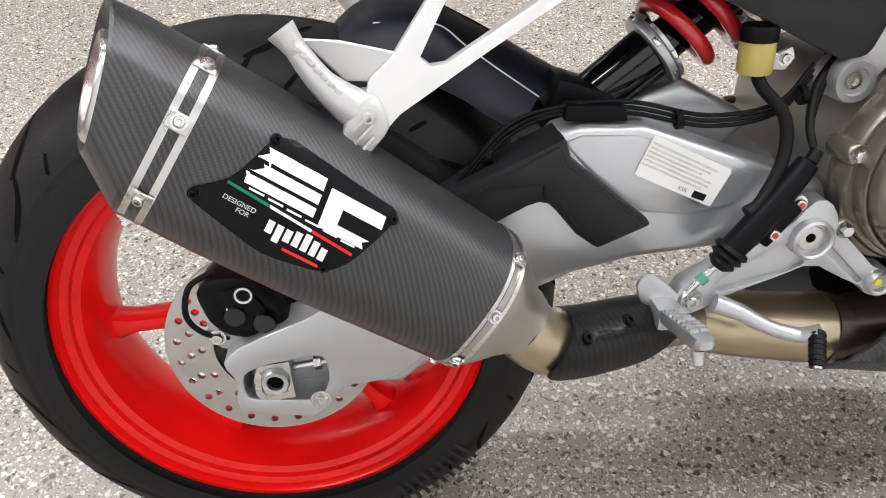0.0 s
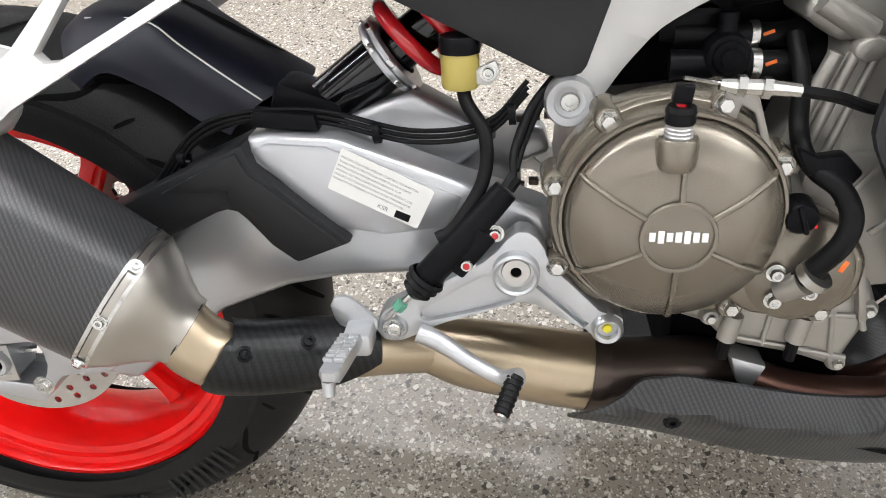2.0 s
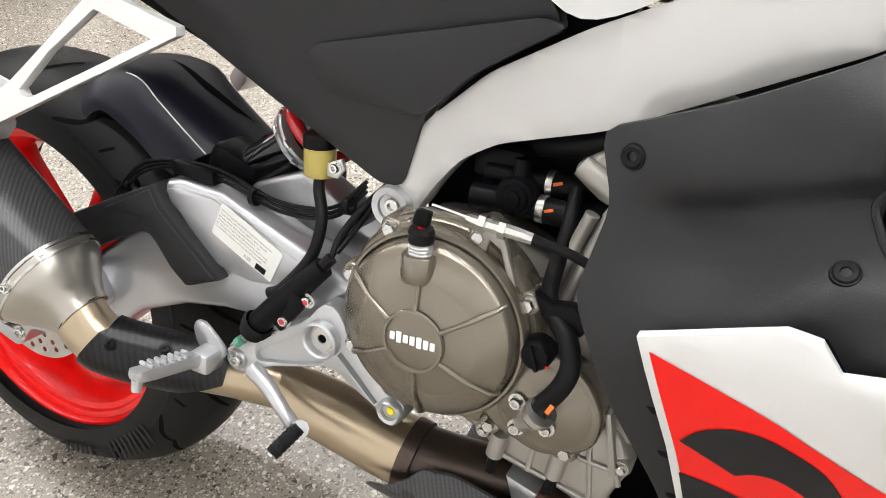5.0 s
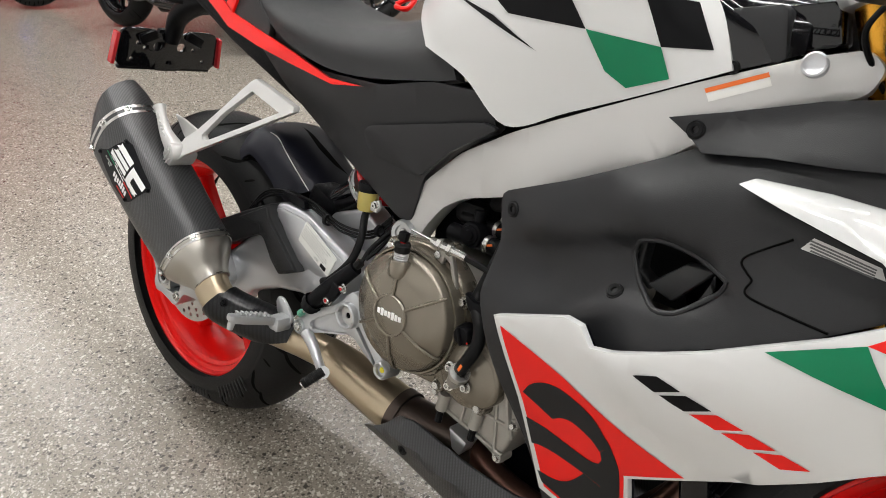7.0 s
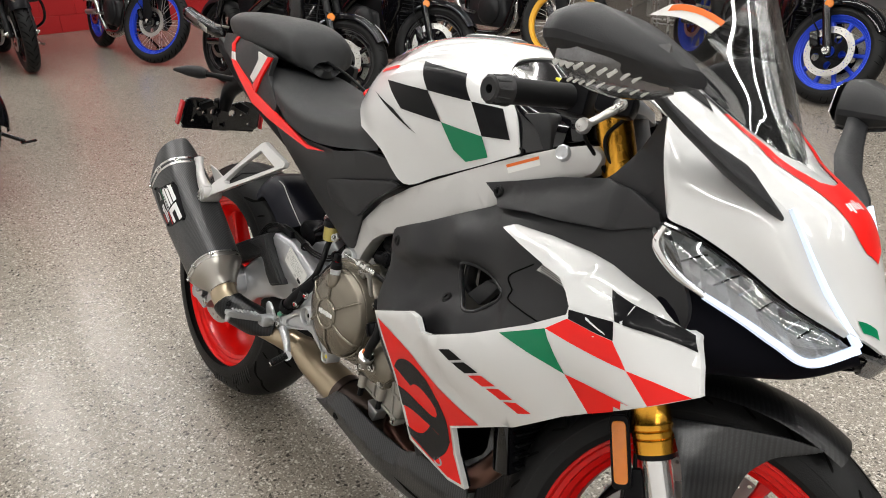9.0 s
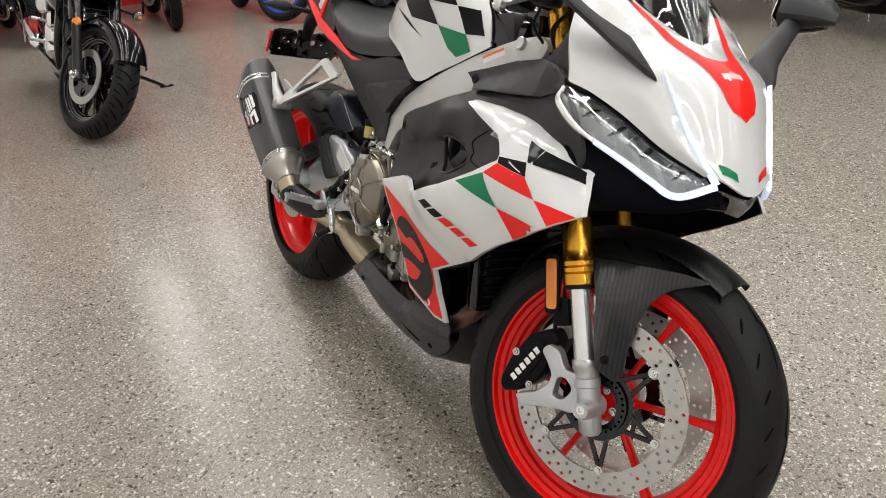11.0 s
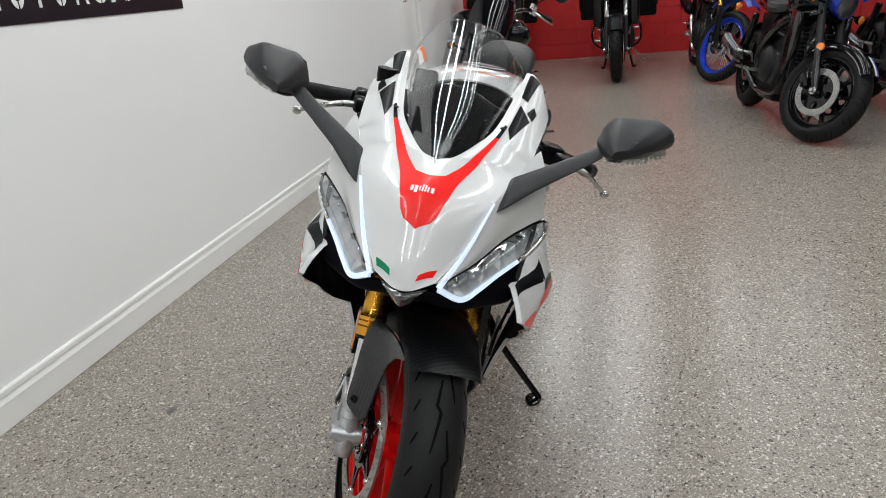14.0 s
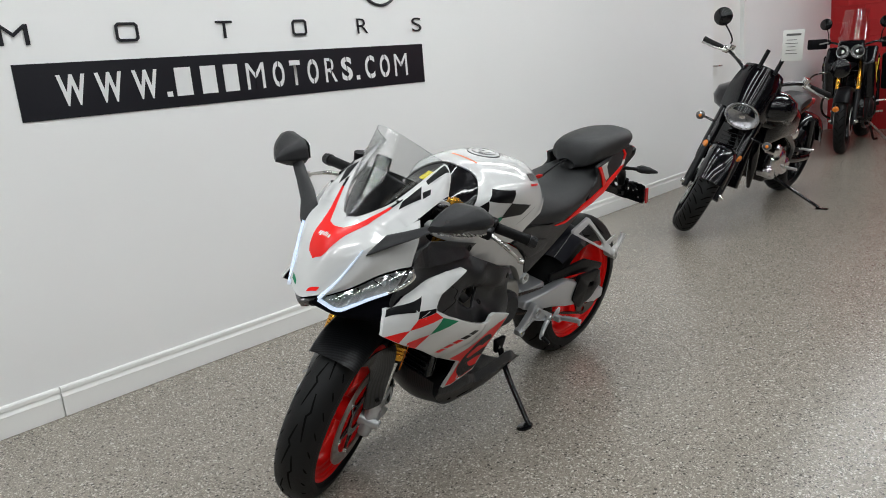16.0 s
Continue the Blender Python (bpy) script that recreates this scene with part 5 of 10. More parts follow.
cb = part("cable_bracket", slab([(0.672, 0.572), (0.692, 0.574), (0.697, 0.566), (0.712, 0.525), (0.706, 0.522), (0.694, 0.556), (0.684, 0.562), (0.678, 0.535), (0.671, 0.540)], -0.176, -0.168, 0.002), M["case"], engine, "forked cable bracket")
part("adjuster", tube([(0.664, -0.182, 0.580), (0.676, -0.182, 0.578), (0.700, -0.182, 0.577), (0.722, -0.180, 0.574)], [0.004, 0.006, 0.006, 0.005], 8, 2), M["bolt"], cb)
part("adjuster_nut", tube([(0.676, -0.182, 0.579), (0.682, -0.182, 0.5785)], 0.0085, 6, 2), M["bolt"], cb)
part("adjuster_nut", tube([(0.694, -0.182, 0.5775), (0.700, -0.182, 0.577)], 0.0085, 6, 2), M["bolt"], cb)
part("clutch_cable", tube([(0.718, -0.180, 0.5745), (0.750, -0.176, 0.568), (0.79, -0.165, 0.555), (0.83, -0.12, 0.56)], 0.0045, 8, 6), M["hose"], cb)
# throttle body hoses in the dark space above
tb_ = part("air_valve", tube([(0.640, -0.110, 0.576), (0.668, -0.112, 0.577), (0.700, -0.112, 0.577)], [0.0135, 0.0120, 0.0110], 16, 3), M["black"], engine, "black plastic valve with hoses")
part("valve_body", lathe([(0, 0.016), (0.007, 0.016), (0.008, 0.013), (0.0125, 0.013), (0.0135, 0.010), (0.017, 0.010), (0.0185, 0.006), (0.0185, -0.015), (0, -0.015)], (0.683, -0.116, 0.586), (0, -1, 0), 28), M["black"], tb_)
part("valve_hose", tube([(0.700, -0.112, 0.577), (0.735, -0.110, 0.576), (0.762, -0.095, 0.580), (0.785, -0.060, 0.590)], [0.0115, 0.0125, 0.0130, 0.0130], 16, 4), M["hose"], tb_)
part("second_hose", tube([(0.645, -0.092, 0.598), (0.690, -0.096, 0.597), (0.735, -0.094, 0.597), (0.780, -0.06, 0.605)], [0.0115, 0.0105, 0.0105, 0.0105], 14, 4), M["hose"], tb_)
part("upper_hose", tube([(0.690, -0.085, 0.628), (0.735, -0.105, 0.640), (0.790, -0.115, 0.662), (0.84, -0.10, 0.68)], 0.0115, 14, 4), M["hose"], tb_)
for p0, p1, r in (((0.703, -0.112, 0.577), (0.710, -0.112, 0.577), 0.0128), ((0.704, -0.096, 0.597), (0.710, -0.096, 0.597), 0.0118)):
    cl_ = part("hose_clamp", tube([p0, p1], r, 20, 2), M["steel"], tb_, "steel hose clamp")
    part("orange_mark", box((p1[0] + 0.006, p1[1] - r - 0.0002, p1[2] + 0.004), (0.009, 0.001, 0.003), 0.0004, Matrix.Rotation(radians(-20), 3, "Y")), M["orange"], cl_)
part("spout", tube([(0.683, -0.112, 0.598), (0.683, -0.110, 0.618)], 0.008, 12, 2), M["black"], tb_)
part("valve_block", box((0.655, -0.085, 0.606), (0.05, 0.03, 0.03), 0.006), M["black"], tb_)
part("inlet_manifold", box((0.68, -0.01, 0.620), (0.13, 0.12, 0.06), 0.015), M["black"], engine)
for x in (0.713, 0.772):
    ft = part("sump_foot", tube([(x - 0.004, -0.160, 0.368), (x - 0.008, -0.160, 0.342)], 0.0085, 14, 2), M["case"], engine)
    part("sump_bolt", tube([(x - 0.008, -0.160, 0.342), (x - 0.010, -0.160, 0.322)], 0.0055, 8, 2), M["black"], ft)
for i, (x0, z0, x1, z1) in enumerate(((0.742, 0.372, 0.738, 0.334), (0.790, 0.395, 0.800, 0.318), (0.808, 0.400, 0.822, 0.352), (0.700, 0.372, 0.812, 0.366), (0.712, 0.342, 0.812, 0.322))):
    part("sump_rib", tube([(x0, -0.1555, z0), (x1, -0.1555, z1)], 0.0030, 8, 1), M["case"], engine)
for x, z in ((0.690, 0.362), (0.806, 0.316), (0.822, 0.372)):
    lg = part("sump_lug", lathe([(0, 0.004), (0.007, 0.004), (0.009, 0), (0.009, -0.02), (0, -0.02)], (x, -0.154, z), (0, -1, 0), 16), M["case"], engine)
    bolt(lg, (x, -0.158, z), r=0.0045, h=0.004, socket=False)
part("oil_sump", box((0.768, 0.0, 0.275), (0.19, 0.13, 0.12), 0.02), M["shroud"], engine, "dark oil sump under the crankcase")
part("belly_bracket", slab([(0.715, 0.315), (0.75, 0.305), (0.74, 0.28), (0.725, 0.285)], -0.15, -0.12, 0.003), M["alu"], engine)
# left side covers, seen behind the left fairing
part("generator_cover", lathe([(0, 0.03), (0.05, 0.03), (0.068, 0.015), (0.07, -0.02)], (0.66, 0.118, 0.46), (0, 1, 0), 40), M["greyplastic"], engine, "round dark generator cover")

# ---- foot controls ----
def rearset(sgn):
    """Cast foot-rest plate with three arms, foot-rest and pedal."""
    y0, y1 = sgn * 0.172, sgn * 0.150
    pl = slab(smooth_poly([(0.391, 0.343), (0.391, 0.368), (0.436, 0.393), (0.496, 0.427), (0.511, 0.448), (0.523, 0.455), (0.54, 0.443), (0.544, 0.423), (0.572, 0.395), (0.594, 0.372), (0.61, 0.373), (0.613, 0.359), (0.604, 0.345), (0.589, 0.343), (0.583, 0.355), (0.553, 0.369), (0.526, 0.387), (0.5, 0.376), (0.445, 0.358), (0.42, 0.343), (0.407, 0.338)], 2), y0, y1, 0.002, 2, [smooth_poly([(0.434, 0.375), (0.495, 0.414), (0.508, 0.397), (0.518, 0.391), (0.516, 0.384), (0.484, 0.373), (0.435, 0.361), (0.43, 0.366)], 2), [(0.5389, 0.406), (0.5821, 0.3621), (0.5779, 0.3579), (0.5331, 0.4)]])
    ps = part("rearset_plate", pl, M["alu"], bike, "silver cast rider foot-rest plate")
    part("web", slab(smooth_poly([(0.434, 0.375), (0.495, 0.414), (0.508, 0.397), (0.518, 0.391), (0.516, 0.384), (0.484, 0.373), (0.435, 0.361), (0.43, 0.366)], 2), sgn * 0.1655, sgn * 0.154, 0.0), M["alu"], ps)
    part("web", slab([(0.5389, 0.406), (0.5821, 0.3621), (0.5779, 0.3579), (0.5331, 0.4)], sgn * 0.164, sgn * 0.154, 0.0), M["alu"], ps)
    part("boss", lathe([(0.0155, 0.003), (0.0160, 0.011), (0.0180, 0.013), (0.0202, 0.011), (0.0215, -0.018), (0.0, -0.018)], (0.517, sgn * 0.170, 0.415), (0, sgn, 0), 36), M["alu"], ps)
    part("boss_bore", lathe([(0.0045, 0.002), (0.0050, 0.0045), (0.0120, 0.0045), (0.0130, 0.0030), (0.0157, 0.0030), (0.0157, 0.001)], (0.517, sgn * 0.170, 0.415), (0, sgn, 0), 20), M["steel"], ps)
    part("bore_hole", lathe([(0, 0.0032), (0.0048, 0.0032), (0.0048, 0.001)], (0.517, sgn * 0.170, 0.415), (0, sgn, 0), 16), M["groove"], ps)
    part("foot_boss", lathe([(0, 0.0050), (0.0085, 0.0050), (0.0090, 0.010), (0.0115, 0.012), (0.0140, 0.009), (0.015, -0.018), (0, -0.018)], (0.598, sgn * 0.168, 0.359), (0, sgn, 0), 30), M["alu"], ps)
    part("yellow_mark", lathe([(0, 0.0072), (0.004, 0.0068), (0.005, 0.004)], (0.598, sgn * 0.168, 0.359), (0, sgn, 0), 8), M["yellow"], ps)
    part("heel_guard", slab(smooth_poly([(0.349, 0.384), (0.362, 0.392), (0.382, 0.377), (0.396, 0.360), (0.386, 0.346), (0.366, 0.350), (0.354, 0.360)], 2), sgn * 0.178, sgn * 0.172, 0.002), M["alu"], ps, "cast heel tab")
    part("peg_clevis", box((0.377, sgn * 0.188, 0.353), (0.026, 0.030, 0.024), 0.005), M["alu"], ps)
    pegm = loft([[(0.374 + a * s, sgn * yy, zz + b * s) for a, b in ((-0.008, 0.006), (0.008, 0.006), (0.0095, 0.0), (0.0075, -0.007), (-0.0075, -0.007), (-0.0095, 0.0))] for yy, zz, s in ((0.190, 0.356, 0.8), (0.205, 0.360, 1.0), (0.262, 0.375, 1.0), (0.280, 0.380, 0.95), (0.284, 0.381, 0.6))])
    pg = part("foot_peg", bevelled(pegm, 0.002, 2, 30), M["alu"], ps, "ribbed cast rider foot-rest")
    for i in range(7):
        yy = 0.212 + i * 0.009
        for dx in (-0.0045, 0.0045):
            part("peg_tooth", box((0.374 + dx, sgn * yy, 0.3690 + (yy - 0.205) * 0.262), (0.008, 0.0035, 0.004), 0.001), M["alu"], pg)
    part("peg_stud", tube([(0.371, sgn * 0.276, 0.372), (0.371, sgn * 0.279, 0.360)], [0.006, 0.005], 10, 2), M["alu"], pg)
    pdl = part("pedal", tube([(0.430, sgn * 0.176, 0.352), (0.452, sgn * 0.182, 0.344), (0.480, sgn * 0.192, 0.330), (0.505, sgn * 0.205, 0.326), (0.520, sgn * 0.216, 0.333)], [0.010, 0.009, 0.0075, 0.0075, 0.010], 10, 6), M["alu"], ps, "silver foot pedal with a rubber tip")
    part("pedal_boss", lathe([(0, 0.002), (0.0105, 0.002), (0.0125, -0.001), (0.0125, -0.014), (0, -0.014)], (0.407, sgn * 0.174, 0.355), (0, sgn, 0), 24), M["alu"], ps)
    bolt(ps, (0.407, sgn * 0.176, 0.355), (0, sgn, 0), 0.007, 0.004)
    tipc = part("pedal_tip", tube([(0.518, sgn * 0.214, 0.334), (0.506, sgn * 0.242, 0.315)], 0.0074, 14, 2), M["hose"], pdl, "ribbed black rubber pedal tip")
    for i in range(6):
        u = 0.1 + i * 0.15
        part("tip_rib", lathe([(0.0074, -0.0012), (0.0083, -0.0008), (0.0083, 0.0008), (0.0074, 0.0012)], (0.518 - 0.012 * u, sgn * (0.214 + 0.028 * u), 0.334 - 0.019 * u), (-0.012, sgn * 0.028, -0.019), 14), M["hose"], tipc)
    part("tip_screw", lathe([(0, 0.002), (0.004, 0.002), (0.005, 0)], (0.5058, sgn * 0.2425, 0.3146), (-0.012, sgn * 0.028, -0.019), 10), M["bolt"], pdl)


rearset(-1)
rearset(1)
# gear rod and frame pivot on the left; pivot bosses on both sides
stand = part("side_stand", tube([(0.66, 0.135, 0.30), (0.675, 0.20, 0.215), (0.70, 0.335, 0.093)], [0.012, 0.0105, 0.009], 14, 3), M["gblack"], bike, "black steel side stand folded out")
part("foot", slab(smooth_poly([(0.672, 0.0), (0.70, -0.012), (0.735, 0.0), (0.74, 0.03), (0.70, 0.04), (0.675, 0.03)], 3), -0.004, 0.004, 0.002), M["gblack"], stand, "", Matrix.Translation((0.0, 0.335, 0.088)) @ Matrix.Rotation(radians(15), 4, "X") @ Matrix.Rotation(radians(90), 4, "X"))
part("stand_spring", tube([(0.665, 0.13, 0.31), (0.672, 0.165, 0.235)], 0.006, 10, 2), M["steel"], stand)
part("stand_bracket", slab([(0.63, 0.34), (0.69, 0.34), (0.68, 0.285), (0.645, 0.285)], 0.118, 0.135, 0.004), M["black"], stand)

# ---- frame, tank, seat, tail ----
frame_f = tps([(0.565, 0.55, 0.118), (0.60, 0.64, 0.125), (0.73, 0.72, 0.140), (0.73, 0.66, 0.135), (0.90, 0.80, 0.150), (0.94, 0.74, 0.150), (1.05, 0.86, 0.140), (1.145, 0.88, 0.11)])
FRAME_OUT = [(0.548, 0.548), (0.556, 0.585), (0.590, 0.638), (0.652, 0.692), (0.736, 0.738), (0.872, 0.798), (0.962, 0.837), (1.048, 0.872), (1.094, 0.886), (1.112, 0.872), (1.104, 0.846), (1.0, 0.80), (0.93, 0.745), (0.756, 0.660), (0.664, 0.632), (0.628, 0.610), (0.602, 0.578), (0.586, 0.552), (0.570, 0.535)]
for sgn in (-1, 1):
    fr = part("frame_spar", skin(smooth_poly(FRAME_OUT, 3), frame_f, 0.03, 0.035, sgn, bevel=0.006), M["satinwhite"], bike, "pale satin grey aluminium frame spar")
    ey = part("pivot_eye", lathe([(0.0085, 0.003), (0.0085, 0.010), (0.013, 0.011), (0.0135, 0.015), (0.0195, 0.016), (0.0215, 0.012), (0.0215, -0.022), (0.0, -0.022)], (0.560, sgn * 0.112, 0.550), (0, sgn, 0), 36), M["alu"], fr, "pivot eye with a large bolt")
    bolt(ey, (0.560, sgn * 0.120, 0.550), (0, sgn, 0), 0.0085, 0.005)
    if sgn < 0:
        st = part("warning_label", decal([(0.969, 0.8165), (0.962, 0.8285), (1.018, 0.8535), (1.024, 0.8415)], bvh(fr), -1, 0.0008, 0.03), M["paper"], fr, "white and orange warning label")
        part("label_band", decal([(0.9645, 0.8245), (0.962, 0.8285), (1.018, 0.8535), (1.0202, 0.8495)], bvh(fr), -1, 0.0014, 0.03), M["orange"], st)
    part("head_boss", lathe([(0.0, 0.003), (0.006, 0.003), (0.010, 0.005), (0.012, 0.004), (0.012, -0.01)], (1.055, sgn * 0.138, 0.866), (0, sgn, 0.25), 28), M["alu"], fr)
part("head_stock", tube([AXIS * -0.02 + Vector((1.107, 0, 0.79)), AXIS * 0.14 + Vector((1.107, 0, 0.79))], 0.035, 24, 2), M["alu"], bike)
part("airbox", box((0.93, 0, 0.83), (0.28, 0.22, 0.12), 0.03), M["black"], bike)

# tank: one shell, mirrored
TANK = [
    [(0.532, 0, 0.936), (0.534, -0.055, 0.930), (0.545, -0.115, 0.892), (0.562, -0.145, 0.856), (0.585, -0.155, 0.820)],
    [(0.600, 0, 0.980), (0.600, -0.075, 0.972), (0.604, -0.140, 0.925), (0.620, -0.165, 0.866), (0.662, -0.162, 0.792)],
    [(0.700, 0, 1.006), (0.700, -0.090, 0.998), (0.702, -0.168, 0.945), (0.712, -0.180, 0.870), (0.728, -0.152, 0.744)],
    [(0.790, 0, 1.015), (0.790, -0.095, 1.004), (0.795, -0.183, 0.948), (0.800, -0.182, 0.880), (0.812, -0.150, 0.776)],
    [(0.852, 0, 1.010), (0.850, -0.092, 0.998), (0.872, -0.174, 0.945), (0.888, -0.172, 0.885), (0.900, -0.152, 0.812)],
    [(0.886, 0, 0.996), (0.880, -0.080, 0.981), (0.926, -0.134, 0.941), (0.962, -0.148, 0.903), (0.987, -0.155, 0.850)],
]
tank = part("fuel_tank", patch(TANK, 6, 0.004, True), M["white"], bike, "gloss white fuel tank with black and green chequers", angle=60)
tk = bvh(tank)
CHECKS = {
    "dblack": [[(0.763, 0.957), (0.866, 0.950), (0.889, 0.911), (0.800, 0.914)], [(0.889, 0.911), (0.938, 0.909), (0.964, 0.866), (0.912, 0.862)], [(0.670, 0.915), (0.800, 0.914), (0.830, 0.869), (0.729, 0.874)], [(0.631, 0.890), (0.706, 0.870), (0.770, 0.838)]],
    "green": [[(0.830, 0.869), (0.912, 0.862), (0.925, 0.832), (0.879, 0.815), (0.854, 0.829)]],
}
CHECKS_LEFT = {
    "dblack": [[(0.880, 0.959), (0.798, 0.949), (0.8156, 0.912), (0.906, 0.928)], [(0.906, 0.928), (0.950, 0.905), (0.958, 0.868), (0.905, 0.872)], [(0.8156, 0.912), (0.691, 0.879), (0.739, 0.8545), (0.8434, 0.8627)], [(0.640, 0.868), (0.702, 0.842), (0.760, 0.812)]],
    "green": CHECKS["green"],
}
for sgn in (-1, 1):
    for mn, polys in (CHECKS if sgn < 0 else CHECKS_LEFT).items():
        for pl in polys:
            part("chequer", decal(pl, tk, sgn, 0.0012, 0.006), M[mn], tank)
    for i in range(4):
        x = 0.614 + i * 0.018
        part("maker_mark", decal([(x, 0.936 + i * 0.004), (x + 0.013, 0.940 + i * 0.004), (x + 0.014, 0.958 + i * 0.004), (x + 0.001, 0.954 + i * 0.004)], tk, sgn, 0.0009, 0.02), M["dblack"], tank)
    part("maker_mark", decal([(0.622, 0.924), (0.690, 0.938), (0.690, 0.944), (0.622, 0.930)], tk, sgn, 0.0009, 0.02), M["red"], tank)
part("filler_cap", lathe([(0, 0.005), (0.030, 0.005), (0.034, 0.006), (0.050, 0.006), (0.053, 0.003), (0.054, -0.006)], (0.745, 0, 1.0105), (-0.06, 0, 1), 40), M["white"], tank, "round white filler cap")
for r0 in (0.0395, 0.0545):
    part("cap_ring", lathe([(r0 - 0.0011, 0.002), (r0 - 0.0009, 0.0072 if r0 < 0.05 else 0.0042), (r0 + 0.0009, 0.0072 if r0 < 0.05 else 0.0042), (r0 + 0.0011, -0.006)], (0.745, 0, 1.0105), (-0.06, 0, 1), 48), M["ink"], tank, "thin dark ring on the filler cap")
for a in range(3):
    q = Vector((0.745 + 0.016 * math.cos(2.1 * a), 0.016 * math.sin(2.1 * a), 1.0163 + 0.001 * math.cos(2.1 * a)))
    part("cap_mark", box(q, (0.022, 0.005, 0.001), 0.0, Matrix.Rotation(radians(120 * a + 60), 3, "Z")), M["ink"], tank)

part("orange_label", decal([(0.838, -0.055), (0.844, -0.055), (0.850, 0.055), (0.844, 0.055)], tk, 1, 0.0009, 0.02, "z"), M["orange"], tank)
# black cover between tank and head, with the key recess and a yellow tag
NOSE_T = [[(0.884, 0, 0.992), (0.879, -0.078, 0.976), (0.924, -0.130, 0.937), (0.983, -0.151, 0.850)], [(0.950, 0, 0.955), (0.955, -0.08, 0.942), (0.985, -0.13, 0.905), (1.0, -0.143, 0.856)], [(1.03, 0, 0.935), (1.03, -0.075, 0.928), (1.035, -0.110, 0.905), (1.04, -0.125, 0.875)]]
kc = part("key_cover", patch(NOSE_T, 4, 0.003, True), M["gblack"], bike, "gloss black cover with the key switch")
part("key_tag", box((0.965, -0.045, 0.958), (0.045, 0.022, 0.004), 0.001, Matrix.Rotation(radians(20), 3, "Y")), M["yellow"], kc, "yellow paper tag")
for sgn in (-1, 1):
    part("key_cover_block", slab([(0.944, 0.900), (0.952, 0.906), (1.012, 0.917), (1.018, 0.912), (1.028, 0.868), (1.022, 0.863), (0.966, 0.849), (0.958, 0.853)], sgn * 0.136, sgn * 0.100, 0.003, 2), M["panel"], kc, "black block under the grip")
    part("key_cover_block", slab([(1.006, 0.917), (1.050, 0.926), (1.058, 0.922), (1.067, 0.888), (1.060, 0.883), (1.016, 0.872)], sgn * 0.112, sgn * 0.070, 0.003, 2), M["gblack"], kc)
    part("cover_bolt", lathe([(0, 0.001), (0.003, 0.001), (0.0035, 0.003), (0.006, 0.003), (0.007, 0)], (0.985, sgn * 0.150, 0.853), (0, sgn, 0), 16), M["hose"], kc)

# side covers under the tank and seat
sub_f = tps([(0.16, 0.775, 0.105), (0.35, 0.67, 0.118), (0.565, 0.573, 0.122), (0.59, 0.65, 0.132), (0.715, 0.735, 0.146), (0.684, 0.777, 0.158), (0.515, 0.757, 0.155), (0.35, 0.75, 0.135)])
SUB = [(0.095, 0.815), (0.157, 0.772), (0.245, 0.715), (0.351, 0.665), (0.463, 0.612), (0.545, 0.570), (0.570, 0.572), (0.592, 0.645), (0.640, 0.690), (0.716, 0.735), (0.690, 0.778), (0.605, 0.777), (0.515, 0.758), (0.352, 0.755), (0.214, 0.808)]
for sgn in (-1, 1):
    sc = part("side_cover", skin(smooth_poly(SUB, 3), sub_f, 0.02, 0.04, sgn, bevel=0.004), M["panel"], bike, "matt black side cover under the seat")
    in_f = tps([(0.478, 0.685, 0.139), (0.72, 0.738, 0.153), (0.589, 0.643, 0.139), (0.52, 0.70, 0.145)])
    part("inset_panel", skin(smooth_poly([(0.474, 0.684), (0.488, 0.696), (0.70, 0.742), (0.722, 0.738), (0.645, 0.692), (0.592, 0.645), (0.490, 0.655)], 4), lambda x, z: in_f(x, z) + 0.004, 0.008, 0.04, sgn, bevel=0.005), M["panel"], sc, "raised triangular panel")
# front seat
SEAT = [
    [(0.020, 0, 0.885), (0.020, -0.050, 0.882), (0.022, -0.090, 0.870), (0.03, -0.105, 0.855)],
    [(0.150, 0, 0.880), (0.150, -0.075, 0.875), (0.152, -0.112, 0.850), (0.165, -0.120, 0.828)],
    [(0.280, 0, 0.848), (0.280, -0.090, 0.843), (0.284, -0.140, 0.818), (0.300, -0.146, 0.782)],
    [(0.420, 0, 0.842), (0.420, -0.100, 0.834), (0.425, -0.154, 0.804), (0.440, -0.162, 0.762)],
    [(0.540, 0, 0.872), (0.540, -0.090, 0.858), (0.560, -0.142, 0.815), (0.585, -0.152, 0.775)],
    [(0.585, 0, 0.925), (0.585, -0.080, 0.905), (0.600, -0.135, 0.850), (0.640, -0.150, 0.785)],
]
part("rider_seat", patch(SEAT, 6, 0.02, True), M["seat"], bike, "dark grey vinyl rider seat")
